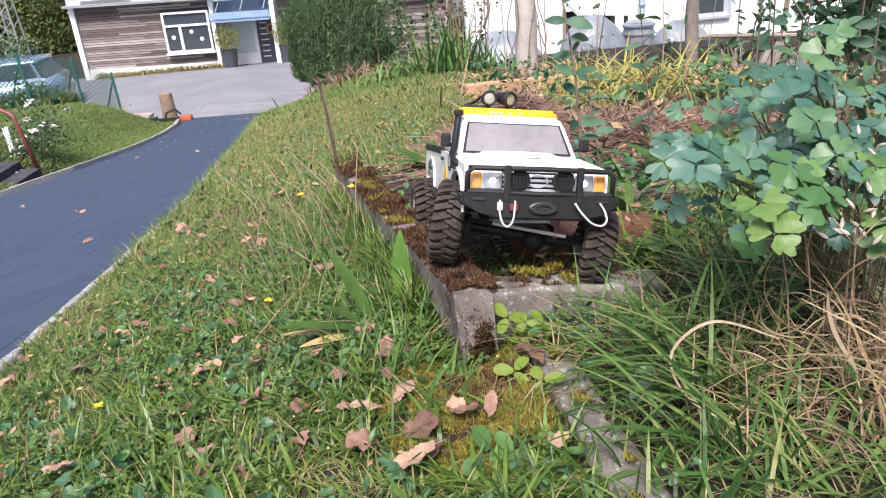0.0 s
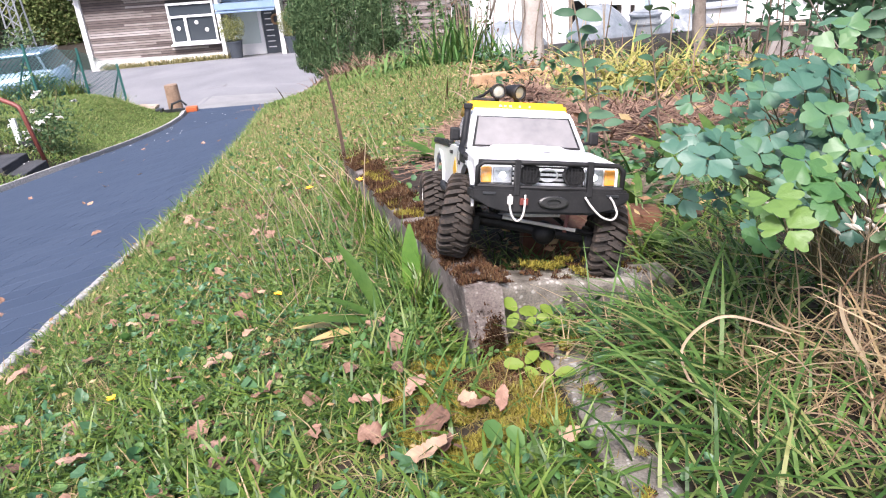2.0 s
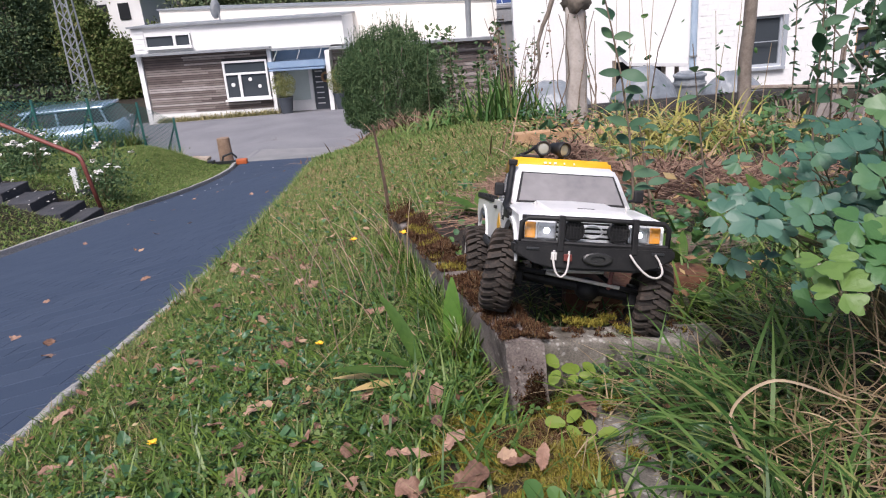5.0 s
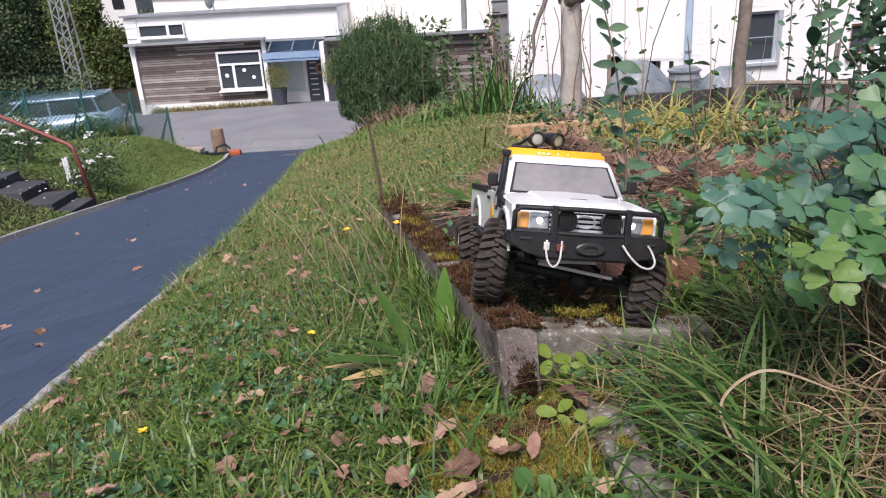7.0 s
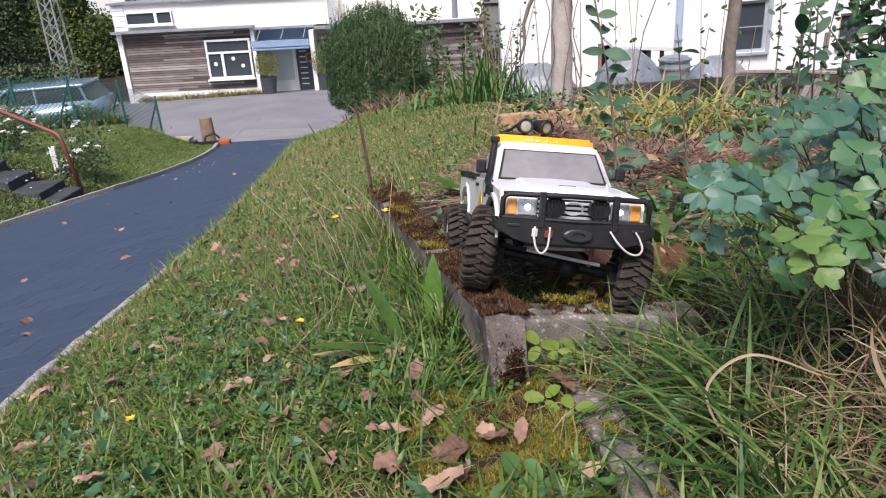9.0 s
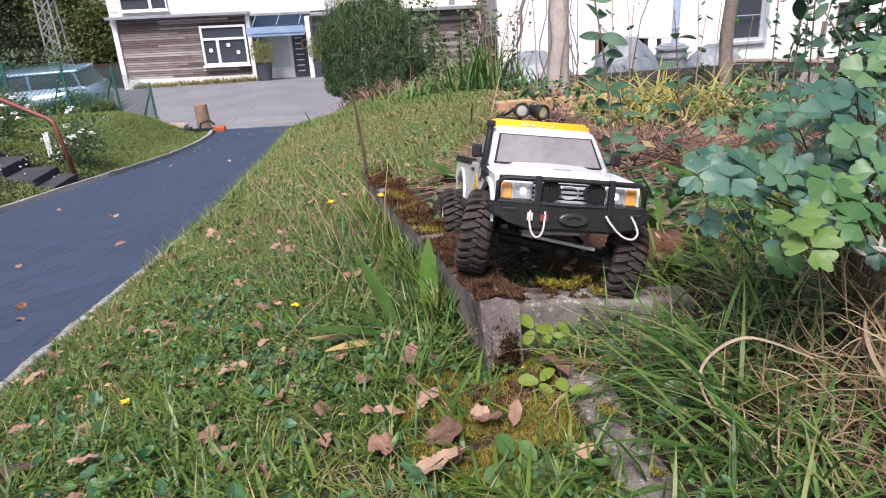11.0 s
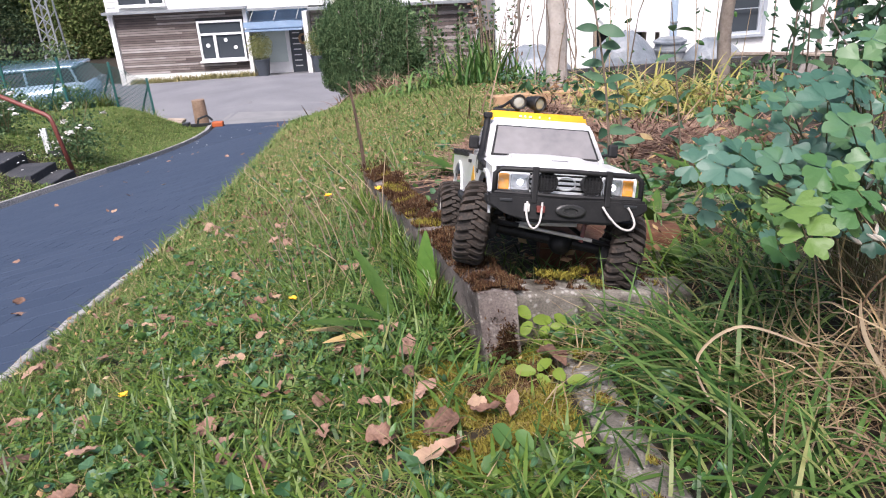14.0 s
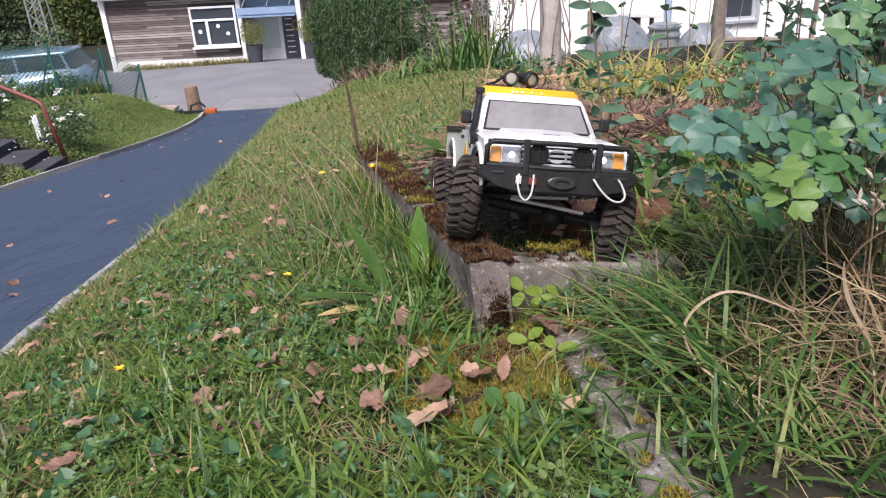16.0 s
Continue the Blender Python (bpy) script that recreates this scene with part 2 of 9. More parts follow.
GRANITE = surface("edging_stone", [(0.11, 0.11, 0.11), (0.24, 0.235, 0.225), (0.36, 0.35, 0.335), (0.55, 0.53, 0.51)], 60, 0.9, 0.8, 6)
# Brick colour held dark: the shade of the truck above is mixed in.
BRICK = surface("shade_darkened_terracotta", [(0.065, 0.027, 0.013), (0.12, 0.05, 0.025), (0.17, 0.085, 0.048)], 16, 0.9, 0.5, 8)
PAVER = surface("dark_paving", [(0.032, 0.049, 0.084), (0.037, 0.055, 0.092), (0.043, 0.062, 0.101)], 5, 0.85, 0.25, 40, spec=0.3, by="object")
PAVER_REST = surface("dark_paving_rest", [(0.032, 0.049, 0.084), (0.037, 0.055, 0.092), (0.043, 0.062, 0.101)], 5, 0.85, 0.25, 40, spec=0.3, by="island")
JOINT = surface("joint_sand", [(0.029, 0.043, 0.072), (0.037, 0.054, 0.089)], 20, 0.95, 0.3)
ASPHALT = surface("yard_asphalt", [(0.14, 0.14, 0.155), (0.18, 0.18, 0.195), (0.22, 0.22, 0.23)], 0.8, 0.9, 0.2, 40)
CONCRETE_STRIP = surface("pale_concrete", [(0.16, 0.16, 0.165), (0.21, 0.21, 0.215), (0.26, 0.255, 0.25)], 2, 0.9, 0.2, 20)
STRAW = surface("brown_straw", [(0.055, 0.031, 0.023), (0.129, 0.076, 0.055), (0.212, 0.133, 0.099), (0.304, 0.216, 0.156)], 10, 0.8, 0, 5, "island", spec=0.2)
TWIG = surface("grey_brown_twigs", [(0.10, 0.07, 0.05), (0.20, 0.15, 0.11), (0.28, 0.22, 0.17)], 30, 0.85, 0.2, 5, "island")
STEM = surface("plant_stems", [(0.10, 0.14, 0.05), (0.16, 0.16, 0.07), (0.20, 0.13, 0.07)], 20, 0.6, 0, 5)
BARK = surface("tree_bark", [(0.16, 0.12, 0.09), (0.28, 0.23, 0.19), (0.40, 0.35, 0.30)], 6, 0.9, 0.6, 8)
PALEBARK = surface("pale_smooth_bark", [(0.32, 0.275, 0.24), (0.44, 0.39, 0.35), (0.56, 0.51, 0.47)], 9, 0.85, 0.3, 6)
GREYBARK = surface("grey_brown_bark", [(0.13, 0.105, 0.085), (0.21, 0.175, 0.145), (0.29, 0.25, 0.21)], 9, 0.9, 0.5, 6)
WHITEWALL = surface("white_render", [(0.74, 0.74, 0.73), (0.80, 0.80, 0.79), (0.84, 0.84, 0.83)], 0.7, 0.85, 0.1, 30)
CREAMWALL = surface("cream_render", [(0.74, 0.70, 0.64), (0.80, 0.76, 0.70), (0.82, 0.79, 0.74)], 0.7, 0.85, 0.1, 30)
SLAT = surface("weathered_larch", [(0.07, 0.055, 0.052), (0.14, 0.112, 0.103), (0.25, 0.215, 0.20), (0.42, 0.385, 0.37)], 2.5, 0.85, 0.3, 9, "object")
PAINT_WHITE = surface("white_paint", [(0.74, 0.74, 0.74), (0.82, 0.82, 0.82)], 3, 0.5, 0.05)
DARK = plain("dark_interior", (0.02, 0.022, 0.025), 0.4)
PANE = glass("window_pane", (0.05, 0.06, 0.07), 0.0, 0.08)
ANTHRACITE = surface("anthracite_door", [(0.05, 0.06, 0.075), (0.065, 0.075, 0.09)], 2, 0.45, 0.05)
BLUEGLASS = surface("blue_canopy", [(0.20, 0.30, 0.44), (0.28, 0.38, 0.52)], 2, 0.3, 0.02)
GREENPAINT = plain("dark_green_fence", (0.025, 0.115, 0.105), 0.5)
REDPAINT = surface("red_brown_paint", [(0.13, 0.035, 0.028), (0.20, 0.06, 0.045)], 8, 0.5, 0.1)
STEP_STONE = surface("dark_step_stone", [(0.022, 0.024, 0.029), (0.038, 0.040, 0.047), (0.07, 0.07, 0.076)], 3, 0.85, 0.3, 15)
GALV = surface("galvanised_steel", [(0.24, 0.26, 0.28), (0.35, 0.37, 0.38)], 3, 0.5, 0.1, 5, metal=0.3)
CUTWOOD = surface("cut_wood", [(0.30, 0.17, 0.09), (0.45, 0.28, 0.16), (0.55, 0.37, 0.23)], 6, 0.85, 0.3, 6)
BUSH = surface("yew_needles", [(0.030, 0.068, 0.030), (0.062, 0.115, 0.050), (0.105, 0.165, 0.075), (0.165, 0.225, 0.105)], 4, 0.6, 0, 4, "island", translucent=0.15, spec=0.15)
WOODS = surface("far_foliage", [(0.032, 0.058, 0.038), (0.062, 0.103, 0.056), (0.098, 0.146, 0.070), (0.156, 0.180, 0.084)], 1, 0.8, 0, 4, "island", translucent=0.1, spec=0.15)
YELLOWGREEN = surface("yellowed_leaves", [(0.19, 0.20, 0.045), (0.32, 0.30, 0.08), (0.42, 0.37, 0.14), (0.14, 0.18, 0.04)], 6, 0.6, 0, 4, "island", translucent=0.25, spec=0.15)
IRIS = surface("iris_blades", [(0.045, 0.12, 0.032), (0.085, 0.18, 0.048), (0.14, 0.23, 0.07), (0.24, 0.24, 0.09)], 6, 0.45, 0, 4, "island", translucent=0.2, spec=0.15)
PETAL = plain("white_petals", (0.75, 0.73, 0.70), 0.6)
PETAL_YELLOW = plain("yellow_petals", (0.85, 0.50, 0.03), 0.6)
FILM_PLASTIC = surface("grey_plastic_sheet", [(0.13, 0.15, 0.17), (0.20, 0.225, 0.25), (0.28, 0.31, 0.34)], 3, 0.35, 0.4, 3)


# ---- building blocks ----
def sheet(name, verts, tris, mat, parent=None, smooth=False):
    """One mesh object from arrays of corners and triangles."""
    verts, tris = np.asarray(verts, np.float32), np.asarray(tris, np.int32)
    me = bpy.data.meshes.new(name)
    me.vertices.add(len(verts)), me.loops.add(tris.size), me.polygons.add(len(tris))
    k = tris.shape[1]
    me.vertices.foreach_set("co", verts.ravel())
    me.loops.foreach_set("vertex_index", tris.ravel())
    me.polygons.foreach_set("loop_start", np.arange(0, tris.size, k, dtype=np.int32))
    me.update(calc_edges=True)
    me.validate()
    me.materials.append(mat)
    me.polygons.foreach_set("use_smooth", np.full(len(tris), smooth))
    ob = new(name, me)
    ob.parent = parent
    return ob


def part(name, bm, material, parent=None, label="", smooth=False):
    me = bpy.data.meshes.new(name)
    bmesh.ops.recalc_face_normals(bm, faces=bm.faces)
    if smooth:
        for f in bm.faces:
            f.smooth = True
    bm.to_mesh(me)
    bm.free()
    me.materials.append(material)
    ob = new(name, me)
    ob.parent = parent
    if label:
        tagged(ob, label)
    return ob


def thing(name, m, label, category, group="", kind=""):
    ob = new(name)
    ob.empty_display_size = 0.05
    ob.matrix_basis = m
    return tagged(ob, label, category, group, kind)


def box(bm, lo, hi, m=Matrix(), bevel=0.0):
    lo, hi = Vector(lo), Vector(hi)
    made = bmesh.ops.create_cube(bm, size=1, matrix=m @ Matrix.Translation((lo + hi) / 2) @ Matrix.Diagonal((*(hi - lo), 1)))
    if bevel:
        edges = list({e for v in made["verts"] for e in v.link_edges})
        bmesh.ops.bevel(bm, geom=edges, offset=bevel, segments=2, affect="EDGES", profile=0.6)
    return bm


def boxed(lo, hi, bevel=0.0, m=Matrix()):
    return box(bmesh.new(), lo, hi, m, bevel)


def tube(bm, pts, r, seg=8, r2=None):
    """A round bar along points, tapering from r to r2."""
    pts = [Vector(p) for p in pts]
    r2 = r if r2 is None else r2
    rings = []
    for i, p in enumerate(pts):
        d = (pts[min(i + 1, len(pts) - 1)] - pts[max(i - 1, 0)]).normalized()
        u = d.orthogonal().normalized() if not rings else (rings[-1][1] - d * rings[-1][1].dot(d)).normalized()
        w = d.cross(u)
        rr = r + (r2 - r) * i / max(1, len(pts) - 1)
        rings.append(([bm.verts.new(p + rr * (math.cos(a) * u + math.sin(a) * w)) for a in (2 * math.pi * k / seg for k in range(seg))], u))
    for (a, _), (b, _) in zip(rings, rings[1:]):
        for k in range(seg):
            bm.faces.new((a[k], a[(k + 1) % seg], b[(k + 1) % seg], b[k]))
    bm.faces.new(rings[0][0][::-1]), bm.faces.new(rings[-1][0])
    return bm


def tubed(pts, r, seg=8, r2=None):
    return tube(bmesh.new(), pts, r, seg, r2)


def lathe(bm, profile, axis="z", seg=32, m=Matrix()):
    """Turns (radius, height) pairs round an axis."""
    rings = []
    for r, h in profile:
        ring = []
        for k in range(seg):
            a = 2 * math.pi * k / seg
            c, s = r * math.cos(a), r * math.sin(a)
            ring.append(bm.verts.new(m @ Vector({"z": (c, s, h), "x": (h, c, s), "y": (c, h, s)}[axis])))
        rings.append(ring)
    for a, b in zip(rings, rings[1:]):
        for k in range(seg):
            bm.faces.new((a[k], a[(k + 1) % seg], b[(k + 1) % seg], b[k]))
    bm.faces.new(rings[0][::-1]), bm.faces.new(rings[-1])
    return bm


def extrude(bm, poly, lo, hi, axis="x", m=Matrix()):
    """A flat outline given a thickness along an axis."""
    place = {"x": lambda p, t: (t, p[0], p[1]), "y": lambda p, t: (p[0], t, p[1]), "z": lambda p, t: (p[0], p[1], t)}[axis]
    a, b = ([bm.verts.new(m @ Vector(place(p, t))) for p in poly] for t in (lo, hi))
    bm.faces.new(a), bm.faces.new(b[::-1])
    for k in range(len(poly)):
        j = (k + 1) % len(poly)
        bm.faces.new((a[k], b[k], b[j], a[j]))
    return bm


def loft(bm, rings, caps=True):
    made = [[bm.verts.new(p) for p in ring] for ring in rings]
    n = len(made[0])
    for a, b in zip(made, made[1:]):
        for k in range(n):
            bm.faces.new((a[k], a[(k + 1) % n], b[(k + 1) % n], b[k]))
    if caps:
        bm.faces.new(made[0][::-1]), bm.faces.new(made[-1])
    return bm


rng = np.random.default_rng(7)


def ribbons(base, length, width, heading, lean, droop, twist=0.0, segs=3):
    """Blades: tapering ribbons from base points that rise, lean towards their heading and droop. Gives corners and triangles."""
    n = len(base)
    u = np.stack([np.cos(heading), np.sin(heading), np.zeros(n)], 1)
    side = np.stack([-np.sin(heading + twist), np.cos(heading + twist), np.zeros(n)], 1)
    rows = []
    for k in range(segs + 1):
        s = k / segs
        ang = lean + droop * s
        # integrate a constant bend
        a0 = lean
        rise = length * s * (np.cos(a0 + droop * s / 2))
        run = length * s * (np.sin(a0 + droop * s / 2))
        c = base + u * run[:, None] + np.array([0, 0, 1.0]) * rise[:, None]
        w = width * (1 - s ** 1.6) * 0.5 * (0.75 + 0.5 * min(s * 2, 1)) + width * 0.02
        rows += [c - side * w[:, None], c + side * w[:, None]]
    v = np.stack(rows, 1)
    per = 2 * (segs + 1)
    t = []
    for k in range(segs):
        a = 2 * k
        t += [(a, a + 1, a + 3), (a, a + 3, a + 2)]
    tri = (np.array(t)[None] + per * np.arange(n)[:, None, None]).reshape(-1, 3)
    return v.reshape(-1, 3), tri


def scatter(n, x0, x1, y0, y1, keep, near=True):
    """Random spots on the ground within a stretch of the plan, where keep(x, y) holds."""
    x, y = rng.uniform(x0, x1, n), rng.uniform(y0, y1, n)
    k = keep(x, y)
    return x[k], y[k]


def flakes(centres, size, aspect=0.6, flat=0.0, bend=0.15):
    """Small leaf blades of four triangles at the centres, turned at random; flat 1 lays them level."""
    n = len(centres)
    a = rng.normal(size=(n, 3))
    a[:, 2] *= 1 - flat
    a /= np.linalg.norm(a, axis=1)[:, None] + 1e-9
    up = rng.normal(size=(n, 3)) * (1 - flat) + np.array([0, 0, 1.0]) * (0.3 + 2 * flat)
    b = np.cross(up, a)
    b /= np.linalg.norm(b, axis=1)[:, None] + 1e-9
    c = np.cross(a, b)
    s = (size if np.ndim(size) else np.full(n, size))[:, None]
    w = s * aspect * 0.5
    p0, p1 = centres - a * s * 0.5, centres + a * s * 0.5
    mid = centres + c * s * bend
    v = np.stack([p0, centres - b * w, mid, centres + b * w, p1], 1).reshape(-1, 3)
    t = np.array([(0, 1, 2), (0, 2, 3), (1, 4, 2), (2, 4, 3)])
    return v, (t[None] + 5 * np.arange(n)[:, None, None]).reshape(-1, 3)


def joined(pieces):
    vs, ts, k = [], [], 0
    for v, t in pieces:
        vs.append(v), ts.append(t + k)
        k += len(v)
    return np.concatenate(vs), np.concatenate(ts)


def stuff(name, pieces, mat, label, category):
    v, t = joined(pieces) if isinstance(pieces, list) else pieces
    return tagged(sheet(name, v, t, mat), label, category, kind="stuff")


# ---- ground, drive and yard ----
def spaced(stops):
    return np.unique(np.concatenate([np.linspace(a, b, n, endpoint=False) for a, b, n in stops]))


gx = spaced([(-900, -60, 14), (-60, -14, 24), (-14, -5.5, 40), (-5.5, -1.2, 60), (-1.2, 0.9, 84), (0.9, 6, 40), (6, 60, 24), (60, 900, 14)])
gy = spaced([(-900, -40, 10), (-40, -2, 20), (-2, 0.2, 16), (0.2, 3, 120), (3, 8, 80), (8, 30, 90), (30, 80, 20), (80, 1500, 20)])
X, Y = np.meshgrid(gx, gy)
Z = H(X, Y)
bumps = np.array([noise.noise((float(a) * 6, float(b) * 6, 0)) for a, b in zip(X.ravel(), Y.ravel())]).reshape(X.shape)
onroad = (X > road_left(Y) - 0.05) & (X < road_right(Y) + 0.07) | (Y > 15.3) & (X < road_right(Y) + 0.1) & (X > -14)
Z = Z + np.where(onroad, -0.03, 0.008 * bumps)
nx, ny = len(gx), len(gy)
idx = np.arange(nx * ny).reshape(ny, nx)
quads = np.stack([idx[:-1, :-1], idx[:-1, 1:], idx[1:, 1:], idx[1:, :-1]], -1).reshape(-1, 4)
tagged(sheet("ground", np.stack([X, Y, Z], -1).reshape(-1, 3), quads, SOIL, smooth=True), "sloping soil ground under grass and beds", "ground", kind="structure")


def lay(name, x0, x1, y0, y1, nx, ny, lift, mat):
    """A sheet that follows the ground between two edges (functions of y)."""
    ys = np.linspace(y0, y1, ny)
    v = []
    for y in ys:
        xs = np.linspace(x0(y), x1(y), nx)
        v.append(np.stack([xs, np.full(nx, y), H(xs, np.full(nx, y)) + lift], 1))
    i = np.arange(nx * ny).reshape(ny, nx)
    q = np.stack([i[:-1, :-1], i[:-1, 1:], i[1:, 1:], i[1:, :-1]], -1).reshape(-1, 4)
    return sheet(name, np.concatenate(v), q, mat, smooth=True)


road = tagged(lay("road", road_left, road_right, -6, 15.4, 60, 340, -0.0009, JOINT), "dark grey block-paved drive sloping down to the yard", "driveway", kind="structure")
tagged(lay("concrete_strip", lambda y: -5.1, road_right, 15.4, 16.9, 10, 12, -0.006, CONCRETE_STRIP), "pale concrete strip across the foot of the drive", "pavement", kind="structure")
tagged(lay("yard", lambda y: float(road_left(y)), lambda y: float(road_right(y)) + 6 * float(step(15.5, 18, y)), 15.42, 27.6, 90, 120, -0.014, ASPHALT), "grey asphalt yard before the house", "yard", kind="structure")


TURF = surface("grassy_turf", [(0.030, 0.048, 0.012), (0.060, 0.088, 0.022), (0.095, 0.125, 0.035), (0.14, 0.14, 0.055)], 6, 0.95, 0.8, 9, spec=0.1)
tagged(lay("lawn_turf", lambda y: float(road_right(y)) + 0.06, lambda y: 0.25 + 0.12 * max(0.0, y - 5), 2.1, 13.5, 24, 60, 0.012, TURF), "matted turf under the mown lawn", "lawn", kind="structure")
tagged(lay("rear_turf", lambda y: float(road_right(y)) + 0.06, lambda y: 9.0 + 0.2 * math.sin(1.3 * y), -6.0, 0.3, 60, 50, 0.010, TURF), "matted turf of the lawn above the bed", "lawn", kind="structure")
tagged(lay("bank_turf", lambda y: float(road_left(y)) - 7.0, lambda y: float(road_left(y)) - 0.12, 9.75, 17.2, 40, 60, 0.012, TURF), "matted turf on the grassy bank", "lawn", kind="structure")


def blocks(name, rows, parent, mat):
    """Many low blocks with chamfered tops, in one mesh: centre, right, ahead, up, half sizes."""
    c, r, a, u, hx, hy, h = rows
    n = len(c)
    vs = []
    for lift, grow in ((-h, 1.0), (-0.0008, 1.0), (0.0, 0.94)):
        for sx, sy in ((-1, -1), (1, -1), (1, 1), (-1, 1)):
            gx_, gy_ = hx - 0.0010 * (grow < 1), hy - 0.0010 * (grow < 1)
            vs.append(c + r * (sx * gx_) + a * (sy * gy_) + u * lift)
    v = np.stack(vs, 1).reshape(-1, 3)
    q = [(8, 9, 10, 11)] + [(k + j, k + (j + 1) % 4, k + 4 + (j + 1) % 4, k + 4 + j) for k in (0, 4) for j in range(4)]
    return sheet(name, v, (np.array(q)[None] + 12 * np.arange(n)[:, None, None]).reshape(-1, 4), mat, parent)


def bed_zone(x, y):
    """The planted bed behind the kerbs."""
    return (x > -0.026 + 0.05 - 0.233 * (y - 0.79)) & (y > 0.80 + 0.2 * x)


def kerb_zone(x, y):
    t = (y - 0.79) / 0.966
    off = x - (-0.026 - 0.225 * t)
    main = (t > -0.01) & (t < 1.02) & (off > -0.005) & (off < 0.055)
    cross = (x > 0.0) & (x < 0.32) & (np.abs(y - (0.822 + 0.229 * (x - 0.013))) < 0.028)
    low = (y < 0.745) & (np.abs(x - (0.068 + 0.07 * (0.74 - y))) < 0.027)
    return main | cross | low


def moss_zone(x, y):
    return ((x + 0.015) / 0.10) ** 2 + ((y - 0.655) / 0.13) ** 2 + 0.25 * np.sin(60 * x) * np.sin(47 * y) < 1


def lawn_keep(x, y):
    return (x > road_right(y) + 0.050) & ~kerb_zone(x, y) & (~moss_zone(x, y) | (rng.random(len(x)) < 0.09))


def blades(x, y, l0, l1, w0, w1, lean=(0.1, 1.0), droop=(0.2, 1.3), segs=2, lift=0.0):
    n = len(x)
    return ribbons(np.stack([x, y, H(x, y) + lift], 1), rng.uniform(l0, l1, n), rng.uniform(w0, w1, n), rng.uniform(0, 6.28, n), rng.uniform(*lean, n), rng.uniform(*droop, n), rng.uniform(-0.5, 0.5, n), segs)


def patchy(x, y, f, lo, seed=0.0):
    v = np.array([noise.noise((float(a) * f, float(b) * f, seed)) for a, b in zip(x, y)])
    return v > lo


# ---- lawn ----
x1, y1 = scatter(150000, -1.0, 0.35, 0.35, 2.0, lambda x, y: lawn_keep(x, y) & ~bed_zone(x, y) & ((x < 0.115) | (rng.random(len(x)) < 0.06)))
x2, y2 = scatter(80000, -1.7, 0.3, 2.0, 5.0, lambda x, y: lawn_keep(x, y) & ((x < 0.0) | (y > 3.0)))
x3, y3 = scatter(70000, -2.9, 2.6, 5.0, 13.5, lambda x, y: lawn_keep(x, y) & (x < 0.6 + 0.12 * (y - 5)))
far_mix = rng.random(len(x1)) < np.clip((y1 - 0.9) / 1.1, 0, 1)
nearby = ~far_mix
broad = nearby & patchy(x1, y1, 6, -0.08, 31.0) & (rng.random(len(x1)) < 0.75)
fine = nearby & ~broad & (rng.random(len(x1)) < 0.7)
stuff("lawn_grass", [blades(x1[fine], y1[fine], 0.012, 0.038, 0.0010, 0.0024, (0.4, 1.4))], LAWN, "short green lawn grass with yellowed blades", "grass")
stuff("lush_lawn", [blades(x1[broad], y1[broad], 0.018, 0.050, 0.0018, 0.0042, (0.5, 1.4), (0.3, 1.2), 3)], LAWN_DEEP, "lush broad-bladed deep green grass patches in the lawn", "grass")
nx_, ny_ = scatter(5200, -0.55, 0.10, 0.36, 0.78, lambda x, y: lawn_keep(x, y) & patchy(x, y, 8, -0.05, 71.0))
stuff("tufted_grass", [blades(nx_, ny_, 0.025, 0.065, 0.0024, 0.0050, (0.3, 1.3), (0.3, 1.4), 4)], LAWN_DEEP, "taller tufts of broad green grass in the near lawn", "grass")
mx_, my_ = scatter(90000, -1.3, -0.25, 0.45, 3.2, lambda x, y: lawn_keep(x, y) & (x < road_right(y) + 0.06 + 0.30 * rng.random(len(x)) ** 2))
stuff("verge_moss", [blades(mx_, my_, 0.006, 0.016, 0.0018, 0.0034, (0.2, 1.4), (0.2, 0.8), 1)], VERGE_MOSS, "low bright green moss along the edging stones", "moss")
vx, vy = scatter(16000, -1.2, -0.4, 0.5, 3.0, lambda x, y: lawn_keep(x, y) & (x < road_right(y) + 0.20))
bx, by = scatter(40000, -0.75, 4.2, -4.0, 0.38, lambda x, y: lawn_keep(x, y) & (rng.random(len(x)) < np.exp(-(np.clip(-y - 0.6, 0, 9) / 1.4) ** 2 - (np.clip(x - 1.6, 0, 9) / 1.1) ** 2)))
ox, oy = scatter(12000, 0.55, 3.6, 0.2, 2.4, lambda x, y: (x > 0.55 + 0.3 * rng.random(len(x))) & (rng.random(len(x)) < np.exp(-(np.clip(x - 1.4, 0, 9) / 0.9) ** 2 - (np.clip(y - 1.5, 0, 9) / 0.5) ** 2)))
stuff("mown_lawn", [blades(vx, vy, 0.012, 0.034, 0.0012, 0.0028, (0.3, 1.3)), blades(bx, by, 0.025, 0.06, 0.006, 0.011, (0.3, 1.2)), blades(ox, oy, 0.03, 0.09, 0.005, 0.010, (0.2, 1.1)), blades(x1[far_mix], y1[far_mix], 0.012, 0.040, 0.0010, 0.0026, (0.3, 1.35)), blades(x2, y2, 0.02, 0.05, 0.0025, 0.006, (0.2, 1.1)), blades(x3, y3, 0.03, 0.08, 0.006, 0.013, (0.2, 1.0))],
      LAWN_FAR, "mown yellow-green lawn sloping down to the yard", "grass")
along = rng.random(1500)
away = 0.004 + 0.05 * rng.random(1500) ** 1.6
kx, ky = -0.026 - 0.223 * along - 0.974 * away, 0.797 + 0.959 * along - 0.226 * away
keep = (along > 0.10) & (np.sin(along * 31) + np.sin(along * 73 + 2) > 0.1)
